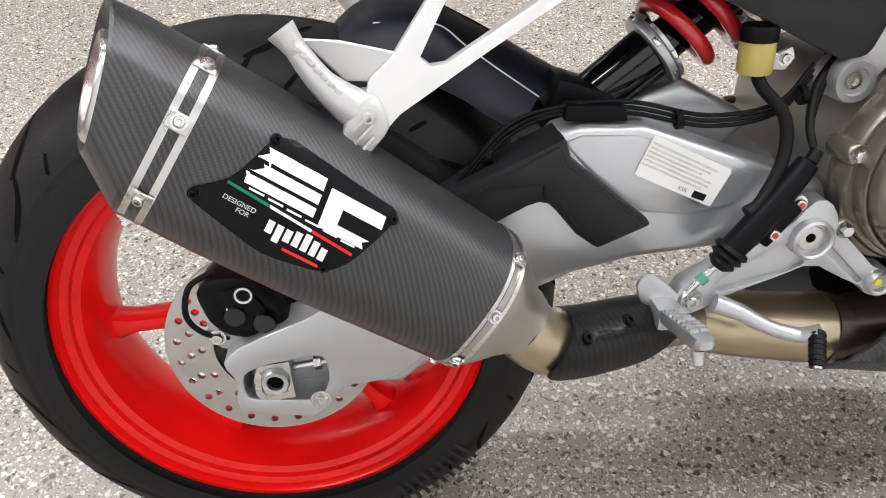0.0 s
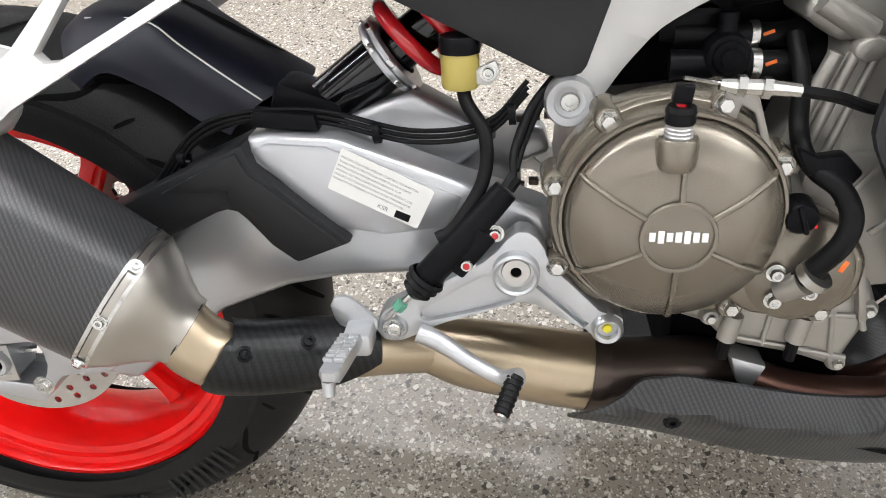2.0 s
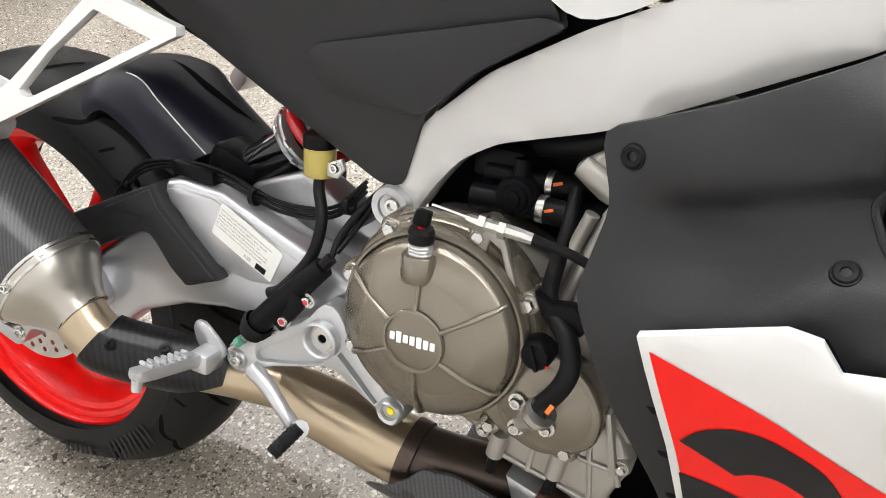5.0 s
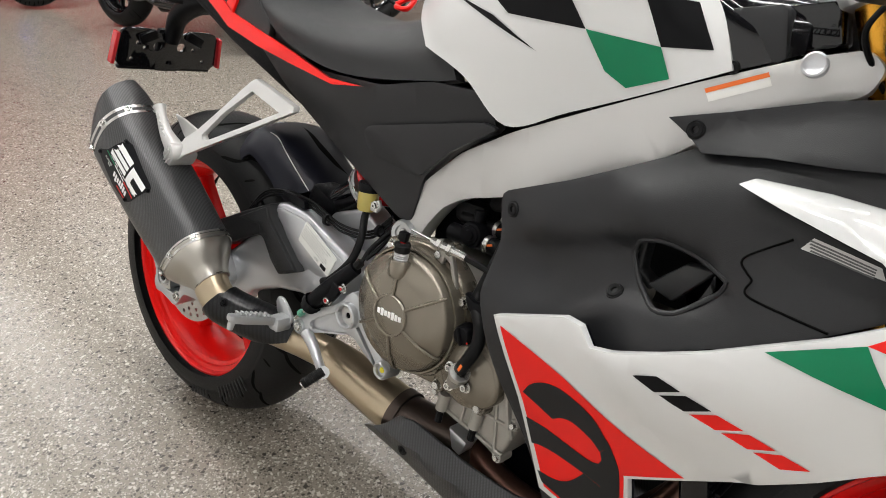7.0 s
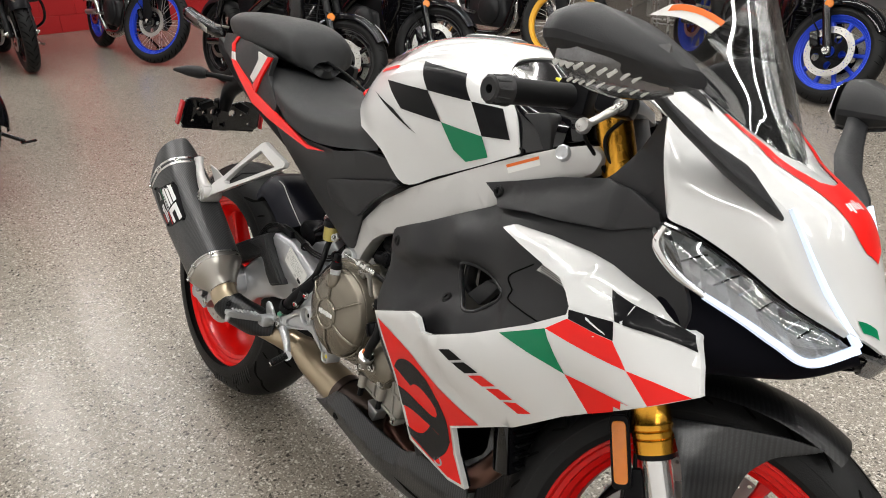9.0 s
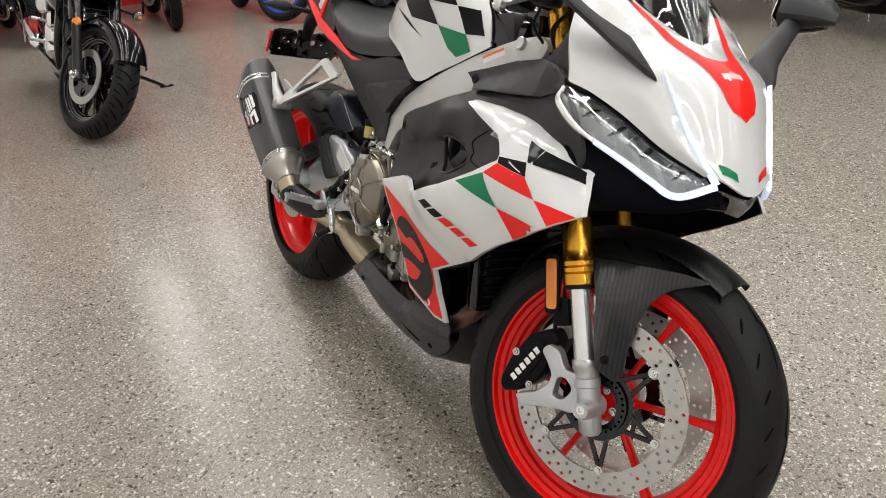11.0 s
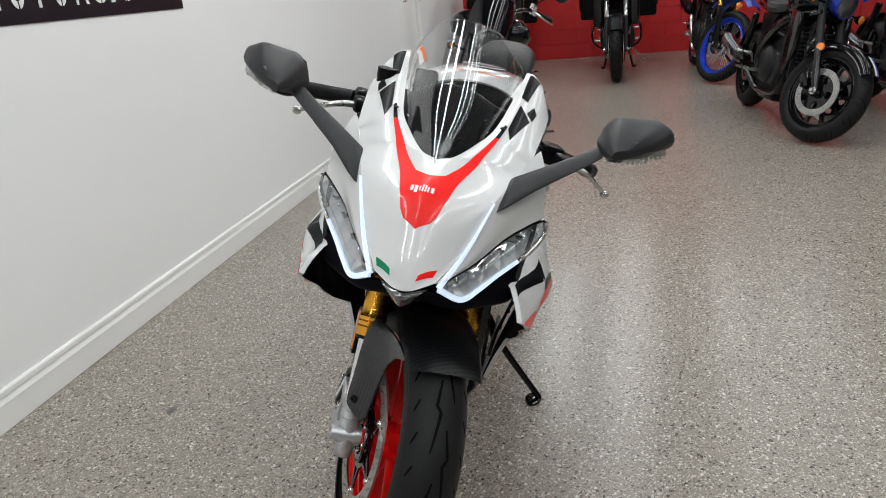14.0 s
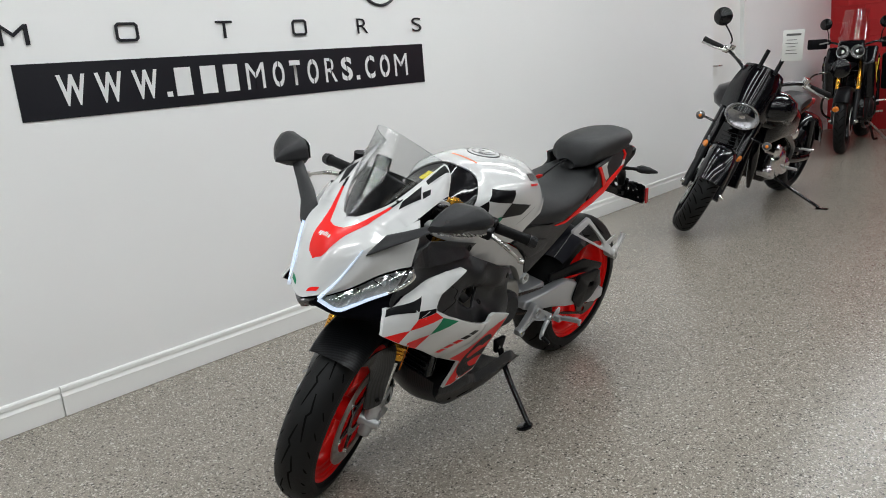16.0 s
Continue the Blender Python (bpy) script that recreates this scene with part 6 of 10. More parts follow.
# passenger seat: a raised cushion
PS = [
    [(-0.226, 0, 0.974), (-0.220, -0.026, 0.972), (-0.206, -0.042, 0.965), (-0.202, -0.042, 0.958), (-0.204, -0.026, 0.950), (-0.21, 0, 0.948)],
    [(-0.172, 0, 0.992), (-0.170, -0.042, 0.989), (-0.158, -0.070, 0.972), (-0.150, -0.073, 0.950), (-0.16, -0.05, 0.930), (-0.16, 0, 0.925)],
    [(-0.050, 0, 1.000), (-0.050, -0.058, 0.996), (-0.045, -0.090, 0.975), (-0.035, -0.092, 0.930), (-0.03, -0.06, 0.912), (-0.03, 0, 0.905)],
    [(0.080, 0, 0.998), (0.080, -0.058, 0.992), (0.085, -0.092, 0.965), (0.095, -0.092, 0.916), (0.10, -0.06, 0.897), (0.10, 0, 0.890)],
    [(0.160, 0, 0.985), (0.160, -0.050, 0.978), (0.165, -0.085, 0.952), (0.172, -0.088, 0.912), (0.175, -0.055, 0.890), (0.175, 0, 0.882)],
    [(0.197, 0, 0.955), (0.195, -0.035, 0.948), (0.192, -0.060, 0.932), (0.190, -0.062, 0.905), (0.192, -0.04, 0.885), (0.192, 0, 0.876)],
    [(0.210, 0, 0.912), (0.208, -0.022, 0.907), (0.205, -0.034, 0.897), (0.203, -0.034, 0.887), (0.203, -0.02, 0.876), (0.203, 0, 0.871)],
]
pseat = part("passenger_seat", patch(PS, 6, 0.02, True), M["seat"], bike, "raised dark grey passenger seat pad")
part("seat_base", box((-0.04, 0, 0.908), (0.30, 0.12, 0.036), 0.012, Matrix.Rotation(radians(4), 3, "Y")), M["black"], pseat)
part("grab_strap", tube([(0.205, 0.0, 0.912), (0.29, 0.0, 0.893), (0.372, 0.0, 0.866)], 0.0035, 8, 4), M["hose"], pseat, "thin black strap on the seat")
clip = part("strap_clip", tube([(0.372, 0.0, 0.866), (0.384, 0.010, 0.876), (0.404, 0.008, 0.878), (0.404, -0.008, 0.862), (0.384, -0.010, 0.862), (0.374, -0.002, 0.864)], 0.0042, 8, 5), M["red"], pseat, "red plastic clip")
# tail cowl: grey upper, red lower stripe
tail_f = tps([(-0.06, 0.93, 0.085), (-0.05, 0.884, 0.102), (0.09, 0.825, 0.116), (0.35, 0.752, 0.148), (0.52, 0.757, 0.162), (0.2, 0.82, 0.128), (0.17, 0.90, 0.118)])
for sgn in (-1, 1):
    tl = part("tail_cowl", skin(smooth_poly([(-0.175, 0.935), (-0.165, 0.900), (-0.06, 0.868), (0.09, 0.790), (0.22, 0.772), (0.225, 0.808), (0.15, 0.860), (0.170, 0.905), (0.0, 0.925), (-0.08, 0.935)], 3), tail_f, 0.012, 0.04, sgn, bevel=0.003), M["seat"], bike, "dark grey tail cowl with red and white stripes")
    part("red_stripe", skin([(-0.068, 0.876), (0.020, 0.828), (0.096, 0.790), (0.200, 0.770), (0.300, 0.756), (0.413, 0.742), (0.480, 0.750), (0.404, 0.750), (0.300, 0.774), (0.200, 0.794), (0.105, 0.814), (0.060, 0.834), (-0.040, 0.874)], lambda x, z: tail_f(x, z) + 0.004, 0.006, 0.03, sgn, bevel=0.002), M["red"], tl, "bright red stripe along the seat")
    part("red_stripe", skin([(0.139, 0.901), (0.166, 0.902), (0.120, 0.852), (0.104, 0.815), (0.081, 0.829), (0.098, 0.852)], lambda x, z: tail_f(x, z) + 0.005, 0.006, 0.03, sgn, bevel=0.002), M["red"], tl)
    part("white_stripe", skin([(0.056, 0.846), (0.076, 0.836), (0.094, 0.852), (0.134, 0.900), (0.070, 0.908), (0.082, 0.890)], lambda x, z: tail_f(x, z) + 0.003, 0.006, 0.03, sgn, bevel=0.001), M["silverprint"], tl, "pale stripe on the tail cowl")
    part("red_stripe", skin([(-0.086, 0.932), (-0.104, 0.911), (-0.086, 0.894), (-0.066, 0.894), (-0.084, 0.912), (-0.068, 0.932)], lambda x, z: tail_f(x, z) + 0.004, 0.006, 0.03, sgn, bevel=0.002), M["red"], tl)
    part("white_stripe", skin([(-0.086, 0.893), (-0.069, 0.877), (-0.041, 0.874), (-0.065, 0.893)], lambda x, z: tail_f(x, z) + 0.004, 0.006, 0.03, sgn, bevel=0.002), M["silverprint"], tl)
part("tail_underside", slab([(-0.20, 0.925), (0.10, 0.80), (0.40, 0.70), (0.46, 0.66), (0.30, 0.665), (0.05, 0.76), (-0.10, 0.83), (-0.20, 0.89)], -0.085, 0.085, 0.01), M["black"], bike)
part("tail_lamp", box((-0.205, 0, 0.905), (0.03, 0.13, 0.035), 0.008), M["redlens"], bike, "red tail lamp")
# number plate carrier: perforated black plate with a red reflector, and signals
pc = part("plate_carrier", tube([(-0.10, 0.0, 0.83), (-0.20, 0.0, 0.815), (-0.275, 0.0, 0.775), (-0.300, 0, 0.720)], [0.030, 0.028, 0.022, 0.016], 12, 4), M["black"], bike, "black number plate carrier without a plate")
pq = Matrix.Translation((-0.312, 0, 0.703)) @ Matrix.Rotation(radians(14), 4, "Y") @ Matrix.Rotation(radians(90), 4, "Z")
part("plate", slab(smooth_poly([(-0.120, -0.042), (-0.114, 0.036), (-0.098, 0.044), (-0.045, 0.044), (-0.035, 0.036), (0.035, 0.036), (0.045, 0.044), (0.098, 0.044), (0.114, 0.036), (0.120, -0.042), (0.035, -0.044), (0.025, -0.050), (-0.025, -0.050), (-0.035, -0.044)], 2), -0.004, 0.004, 0.002, 2, [circle(x, z, r, 10) for x, z, r in ((-0.075, 0.012, 0.004), (0.075, 0.012, 0.004), (-0.028, 0.006, 0.010), (0.028, 0.006, 0.010), (-0.085, -0.024, 0.004), (0.085, -0.024, 0.004), (-0.058, 0.002, 0.004), (0.058, 0.002, 0.004), (0.0, -0.030, 0.004))]), M["gblack"], pc, "gloss black drilled plate", pq)
for sgn in (-1, 1):
    part("plate_rib", box((sgn * 0.055, -0.008, 0.028), (0.040, 0.012, 0.022), 0.004, Matrix.Rotation(radians(sgn * 24), 3, "Y")), M["black"], pc, "", pq)
    part("reflector", box((sgn * 0.124, 0.0, -0.002), (0.009, 0.020, 0.070), 0.003, Matrix.Rotation(radians(sgn * -5), 3, "Y")), M["redlens"], pc, "red side reflector", pq)
part("plate_brace", box((0, 0.012, 0.0), (0.05, 0.016, 0.085), 0.006), M["black"], pc, "", pq)
part("plate_edge", box((0, 0.006, -0.046), (0.22, 0.014, 0.008), 0.003), M["black"], pc, "", pq)
for sgn in (-1, 1):
    sg = part("signal_stalk", tube([(-0.22, sgn * 0.02, 0.812), (-0.250, sgn * 0.06, 0.815), (-0.265, sgn * 0.085, 0.816)], [0.009, 0.007, 0.009], 10, 3), M["hose"], bike)
    part("signal_lamp", tube([(-0.262, sgn * 0.078, 0.816), (-0.275, sgn * 0.092, 0.817), (-0.290, sgn * 0.120, 0.817), (-0.308, sgn * 0.152, 0.815)], [0.012, 0.018, 0.015, 0.004], 12, 4), M["greyplastic"], sg, "pointed dark turn signal")

# ---- fairing ----
side_s = tps([(1.047, 0.758, 0.2205), (1.3427, 0.7144, 0.184), (1.380, 0.6546, 0.218), (1.243, 0.7334, 0.2238), (1.2694, 0.7043, 0.2451), (1.3568, 0.6944, 0.2003), (1.1136, 0.6309, 0.2685), (1.1868, 0.6654, 0.2659), (1.2186, 0.6138, 0.2511), (1.2997, 0.6524, 0.2439), (1.2539, 0.5722, 0.230), (1.3394, 0.6252, 0.236), (1.2145, 0.6954, 0.2555), (0.8329, 0.5526, 0.2535), (1.018, 0.5697, 0.2724), (1.1578, 0.5233, 0.237), (0.9683, 0.5718, 0.2600), (0.892, 0.337, 0.190), (0.861, 0.454, 0.222), (0.96, 0.47, 0.232), (1.118, 0.48, 0.215)])


def off_line(x, z, x0, z0, x1, z1):
    """Distance of a point above a line, and its place along it."""
    d = math.hypot(x1 - x0, z1 - z0)
    return ((z - z0) * (x1 - x0) - (x - x0) * (z1 - z0)) / d, ((x - x0) * (x1 - x0) + (z - z0) * (z1 - z0)) / d / d


def side_f(x, z):
    """The flank: a sheet with a folded top edge, a ridge from the belt down to the belly and one below the dark chequer."""
    y = side_s(x, z)
    top = float(np.interp(x, (1.04, 1.10, 1.18, 1.241, 1.29, 1.343, 1.40), (0.753, 0.752, 0.745, 0.734, 0.722, 0.7075, 0.69)))
    if z > top and x > 1.03:
        y -= 1.1 * (z - top)
    for line, h, wd in (((0.948, 0.570, 1.131, 0.486), 0.006, 0.012), ((1.262, 0.7035, 1.362, 0.690), 0.004, 0.008)):
        d, u = off_line(x, z, *line)
        if -0.1 < u < 1.1:
            y += h * math.exp(-((d / wd) ** 2)) * min(1.0, 4 * (u + 0.1), 4 * (1.1 - u))
    return y


SIDE = [(0.826, 0.552), (0.915, 0.584), (0.936, 0.582), (0.951, 0.564), (0.975, 0.570), (1.067, 0.611), (1.156, 0.658), (1.206, 0.690), (1.204, 0.700), (1.190, 0.713), (1.172, 0.725), (1.084, 0.744), (1.041, 0.755), (1.050, 0.761), (1.114, 0.7625), (1.176, 0.759), (1.217, 0.754), (1.289, 0.735), (1.333, 0.715), (1.346, 0.709), (1.368, 0.680), (1.381, 0.652), (1.346, 0.629), (1.286, 0.591), (1.214, 0.547), (1.131, 0.486), (1.063, 0.449), (1.003, 0.416), (1.006, 0.365), (1.024, 0.308), (0.986, 0.304), (0.892, 0.333), (0.858, 0.454)]
GRAPH = {
    "red": [[(0.836, 0.543), (0.926, 0.512), (1.062, 0.453), (0.999, 0.419), (1.001, 0.365), (1.017, 0.314), (0.986, 0.311), (0.899, 0.340), (0.866, 0.452)], [(1.184, 0.664), (1.210, 0.686), (1.274, 0.681), (1.297, 0.652)], [(1.218, 0.614), (1.317, 0.610), (1.251, 0.570)], [(1.297, 0.652), (1.374, 0.648), (1.331, 0.6205)]],
    "green": [[(1.1135, 0.6305), (1.184, 0.664), (1.218, 0.614)]],
    "dblack": [[(1.241, 0.732), (1.343, 0.7075), (1.3565, 0.693), (1.268, 0.7035)], [(1.2065, 0.6965), (1.267, 0.7025), (1.2745, 0.6815), (1.2115, 0.6865)]],
    "white": [[(1.232, 0.6960), (1.262, 0.6865), (1.264, 0.6845), (1.233, 0.6932)]],
}

def curve(pts, n=4):
    return [tuple(float(c) for c in q) for q in cr(pts, n)]


FIGURE = (
    curve([(0.867, 0.466), (0.877, 0.481), (0.892, 0.492), (0.910, 0.497), (0.930, 0.495), (0.961, 0.482), (0.983, 0.454)]) + curve([(0.971, 0.438), (0.962, 0.448), (0.948, 0.456), (0.933, 0.460), (0.920, 0.457), (0.909, 0.449)]),
    curve([(0.9825, 0.4545), (0.990, 0.436), (0.994, 0.420), (0.996, 0.385)]) + [(0.972, 0.385), (0.969, 0.4185)] + curve([(0.973, 0.427), (0.9712, 0.4375)]),
    curve([(0.871, 0.432), (0.899, 0.430), (0.931, 0.423), (0.957, 0.417), (0.9695, 0.419)]) + [(0.9725, 0.386)] + curve([(0.951, 0.393), (0.931, 0.397), (0.911, 0.400), (0.891, 0.400), (0.880, 0.397)]),
    curve([(0.889, 0.361), (0.911, 0.360), (0.928, 0.366), (0.941, 0.379), (0.951, 0.393)]) + [(0.972, 0.3855)] + curve([(0.996, 0.3855), (0.984, 0.359), (0.969, 0.341), (0.957, 0.327)]) + [(0.948, 0.328), (0.920, 0.338), (0.896, 0.346)],
)
for sgn in (-1, 1):
    sp = part("side_fairing", skin(SIDE, side_f, 0.006, 0.025, sgn, bevel=0.003, lip=0.004), M["white"], bike, "gloss white side fairing with red, green and black graphics")
    part("liner", skin([(1.10 + (x - 1.10) * 0.985, 0.55 + (z - 0.55) * 0.985) for x, z in SIDE], lambda x, z: side_f(x, z) - 0.0105, 0.002, 0.03, sgn), M["shroud"], sp, "black inner face")
    sb = bvh(sp)
    for mn, polys in GRAPH.items():
        for pl in polys:
            part("graphic", decal(pl, sb, sgn, 0.0018 if mn == "white" else 0.0009, 0.010), M[mn], sp)
    # big dark looped figure on the red field, open to its rear edge in two red bays
    for pl in FIGURE:
        part("figure", decal(pl, sb, sgn, 0.0016, 0.010), M["greyplastic"], sp)
    # model mark: a slanting row of plain bars, dark then red
    for i in range(5):
        x, z = 1.006 + 0.0290 * i, 0.5610 - 0.0086 * i
        part("model_mark", decal([(x, z), (x + 0.024, z + 0.0105), (x + 0.048, z + 0.004), (x + 0.024, z - 0.0075)], sb, sgn, 0.0009, 0.012), M["dblack" if i < 2 else "red"], sp)
    part("grommet", lathe([(0, -0.001), (0.006, -0.001), (0.0075, 0.003), (0.010, 0.002), (0.011, -0.003)], (0.963, sgn * 0.184, 0.331), (0, sgn, -0.15), 24), M["alu"], sp, "pale round fastener")

# black side panel with its scoop
pan_s = tps([(0.766, 0.67, 0.190), (0.793, 0.66, 0.200), (0.782, 0.62, 0.198), (0.769, 0.548, 0.205), (0.854, 0.388, 0.186), (0.90, 0.30, 0.170), (0.935, 0.79, 0.152), (1.0, 0.765, 0.178), (0.955, 0.776, 0.150), (1.151, 0.849, 0.150), (1.278, 0.832, 0.206), (1.0, 0.65, 0.196), (1.10, 0.70, 0.205), (1.2, 0.75, 0.196), (1.2, 0.65, 0.235), (1.0, 0.56, 0.240), (0.85, 0.55, 0.225), (1.12, 0.79, 0.180), (1.3, 0.70, 0.195), (0.90, 0.69, 0.206), (0.85, 0.655, 0.214), (0.95, 0.715, 0.213), (0.85, 0.605, 0.198), (0.95, 0.585, 0.212), (1.10, 0.64, 0.226), (1.05, 0.735, 0.203), (1.05, 0.80, 0.160), (0.90, 0.46, 0.200), (0.91, 0.38, 0.178)])


def pan_f(x, z):
    """The side panel: a brow over the vent and a ledge under it, pressed into the sheet."""
    brow = float(np.interp(x, (0.790, 0.896, 0.950, 0.985, 1.020, 1.062), (0.640, 0.668, 0.683, 0.687, 0.682, 0.660)))
    deep = float(np.interp(x, (0.790, 0.850, 0.930, 1.020, 1.075), (0.0, 0.012, 0.018, 0.016, 0.0)))
    d = brow - z
    u = min(1.0, max(0.0, d / 0.026))
    dip = deep * u * u * (3.0 - 2.0 * u) * max(0.0, 1.0 - d / 0.075) if d > 0 else 0.0
    ledge = float(np.interp(x, (0.880, 0.942, 0.992, 1.05), (0.555, 0.597, 0.606, 0.625)))
    rise = float(np.interp(x, (0.870, 0.930, 1.000, 1.06), (0.0, 0.013, 0.011, 0.0)))
    e = ledge - z
    u = min(1.0, max(0.0, (e + 0.024) / 0.024))
    bump = rise * u * u * (3.0 - 2.0 * u) * max(0.0, 1.0 - max(0.0, e) / 0.06)
    return pan_s(x, z) - dip + bump


PANEL = [(0.766, 0.674), (0.860, 0.712), (0.915, 0.739), (0.955, 0.760), (0.985, 0.778), (1.020, 0.797), (1.070, 0.820), (1.151, 0.846), (1.215, 0.846), (1.272, 0.834), (1.300, 0.795), (1.330, 0.740), (1.330, 0.700), (1.21, 0.690), (1.107, 0.622), (0.97, 0.560), (0.888, 0.46), (0.905, 0.375), (0.912, 0.31), (0.895, 0.295), (0.854, 0.388), (0.812, 0.46), (0.768, 0.548), (0.783, 0.622)]
HOLE = smooth_poly([(0.9455, 0.656), (0.954, 0.6735), (0.975, 0.679), (1.005, 0.674), (1.040, 0.664), (1.051, 0.660), (1.0447, 0.645), (1.013, 0.615), (0.9895, 0.6105), (0.9614, 0.625)], 3)
for sgn in (-1, 1):
    bp_ = part("side_panel", skin(smooth_poly(PANEL, 3), pan_f, 0.005, 0.010, sgn, [HOLE], bevel=0.003, lip=0.003), M["panel"], bike, "matt black plastic side panel with a vent")
    part("vent_rim", tube([(x, sgn * (pan_f(x, z) - 0.001), z) for x, z in HOLE + HOLE[:1]], 0.0032, 8, 1), M["panel"], bp_)
    part("vent_vane", slab([(0.966, 0.626), (1.002, 0.660), (1.034, 0.662), (0.996, 0.616)], sgn * 0.172, sgn * 0.192, 0.004, 2), M["seat"], bp_, "pale edged vent vane")
    part("vent_vane", slab([(0.944, 0.634), (0.948, 0.680), (0.956, 0.680), (0.954, 0.636), (0.972, 0.626), (0.968, 0.617)], sgn * 0.160, sgn * 0.185, 0.004, 2), M["greyplastic"], bp_)
    part("vent_back", slab([(0.93, 0.59), (0.93, 0.69), (1.06, 0.69), (1.06, 0.59)], sgn * 0.125, sgn * 0.130, 0.0), M["groove"], bp_)
    pb = bvh(bp_)
    lobe = part("upper_panel", skin([(0.936, 0.795), (0.998, 0.812), (1.080, 0.837), (1.155, 0.852), (1.215, 0.848), (1.270, 0.836), (1.278, 0.822), (1.200, 0.795), (1.111, 0.784), (1.051, 0.779), (0.986, 0.769), (0.974, 0.774)], lambda x, z: max(pan_f(x, z), 0.150) + (0.012 if x < 1.2 else 0.006), 0.006, 0.012, sgn, bevel=0.003), M["panel"], bp_, "black upper panel with a pointed rear corner")
    part("screw", lathe([(0, -0.001), (0.0035, -0.001), (0.0038, 0.002), (0.0072, 0.0025), (0.0085, 0.001), (0.0095, 0.001), (0.0105, -0.002)], (0.968, sgn * (max(pan_f(0.968, 0.788), 0.150) + 0.013), 0.788), (0, sgn, 0.1), 20), M["hose"], lobe, "black round-headed screw")
    for x, z in ((0.793, 0.6605), (0.9407, 0.6126)):
        h, no, _, _ = pb.ray_cast(Vector((x, sgn * 0.6, z)), Vector((0, -sgn, 0)))
        if h is not None:
            scr = part("screw", lathe([(0, -0.001), (0.0035, -0.001), (0.0038, 0.002), (0.0072, 0.0025), (0.0085, 0.001), (0.0095, 0.001), (0.0105, -0.002)], h, (no if no.y * sgn > 0 else -no), 20), M["hose"], bp_, "black round-headed screw")
    part("seam", tube([Vector((x, sgn * (pan_f(x, z) + 0.0004), z)) for x, z in ((1.095, 0.716), (1.064, 0.693), (1.058, 0.683), (1.066, 0.675), (1.072, 0.670), (1.069, 0.660), (1.077, 0.655), (1.114, 0.653), (1.149, 0.652))], 0.0012, 6, 4), M["groove"], bp_, "joint between two panels")
    il = part("information_label", decal([(1.103, 0.710), (1.111, 0.722), (1.169, 0.714), (1.175, 0.705)], pb, sgn, 0.0009, 0.015), M["silverprint"], bp_, "small silver printed label")
    for i in range(4):
        part("print_line", decal([(1.108 + 0.001 * i, 0.7185 - 0.0028 * i), (1.109 + 0.001 * i, 0.7200 - 0.0028 * i), (1.166, 0.7118 - 0.0022 * i), (1.166, 0.7105 - 0.0022 * i)], pb, sgn, 0.0015, 0.02), M["ink"], il)
    for i in range(3):
        x, z = 0.862 + 0.012 * i, 0.47 - 0.045 * i
        part("louvre", slab([(x - 0.026, z + 0.006), (x, z + 0.004), (x, z - 0.002), (x - 0.02, z)], sgn * (pan_f(x, z) - 0.004), sgn * (pan_f(x, z) + 0.004), 0.001), M["black"], bp_)

# cockpit side panel, black
for sgn in (-1, 1):
    ck_f = tps([(1.130, 0.845, 0.148), (1.183, 0.891, 0.150), (1.22, 0.945, 0.166), (1.238, 0.948, 0.184), (1.281, 0.831, 0.207), (1.23, 0.87, 0.172)])
    part("cockpit_panel", skin(smooth_poly([(1.120, 0.838), (1.150, 0.852), (1.183, 0.892), (1.218, 0.946), (1.236, 0.949), (1.258, 0.890), (1.282, 0.830), (1.20, 0.835)], 3), ck_f, 0.005, 0.03, sgn, bevel=0.003), M["panel"], bike, "matt black cockpit side panel")

# nose: crown panel and cheeks
CROWN = [
    [(1.491, 0, 0.716), (1.489, -0.018, 0.719), (1.483, -0.037, 0.728), (1.474, -0.056, 0.737)],
    [(1.462, 0, 0.785), (1.459, -0.030, 0.784), (1.448, -0.062, 0.783), (1.432, -0.088, 0.785)],
    [(1.416, 0, 0.868), (1.411, -0.042, 0.866), (1.397, -0.086, 0.864), (1.380, -0.121, 0.864)],
    [(1.338, 0, 0.911), (1.333, -0.030, 0.914), (1.324, -0.088, 0.911), (1.314, -0.147, 0.899)],
    [(1.318, -0.030, 0.921), (1.310, -0.066, 0.927), (1.302, -0.114, 0.924), (1.296, -0.154, 0.909)],
    [(1.282, -0.062, 0.943), (1.280, -0.088, 0.946), (1.276, -0.126, 0.940), (1.272, -0.164, 0.923)],
    [(1.235, -0.092, 0.974), (1.238, -0.116, 0.974), (1.243, -0.146, 0.961), (1.252, -0.173, 0.936)],
    [(1.120, -0.117, 1.046), (1.124, -0.137, 1.046), (1.132, -0.162, 1.028), (1.150, -0.184, 0.988)],
    [(1.088, -0.122, 1.064), (1.092, -0.140, 1.061), (1.102, -0.163, 1.038), (1.125, -0.182, 0.992)],
]
crown = part("nose_panel", patch(CROWN, 6, 0.004, True), M["white"], bike, "gloss white nose panel with a red flash", angle=60)
cw = bvh(crown)
FLASH = [(1.4475, 0.0), (1.4395, 0.0240), (1.4310, 0.0330), (1.4077, 0.0440), (1.3766, 0.0530), (1.3513, 0.0635), (1.29, 0.0905), (1.262, 0.103), (1.262, 0.0940), (1.287, 0.0800), (1.3046, 0.0690), (1.340, 0.047), (1.3667, 0.0277), (1.372, 0.012), (1.374, 0.0)]
part("red_flash", decal(FLASH + [(x, -y) for x, y in FLASH[-2:0:-1]], cw, 1, 0.0012, 0.008, "z"), M["red"], crown, "bright red flash on the nose")
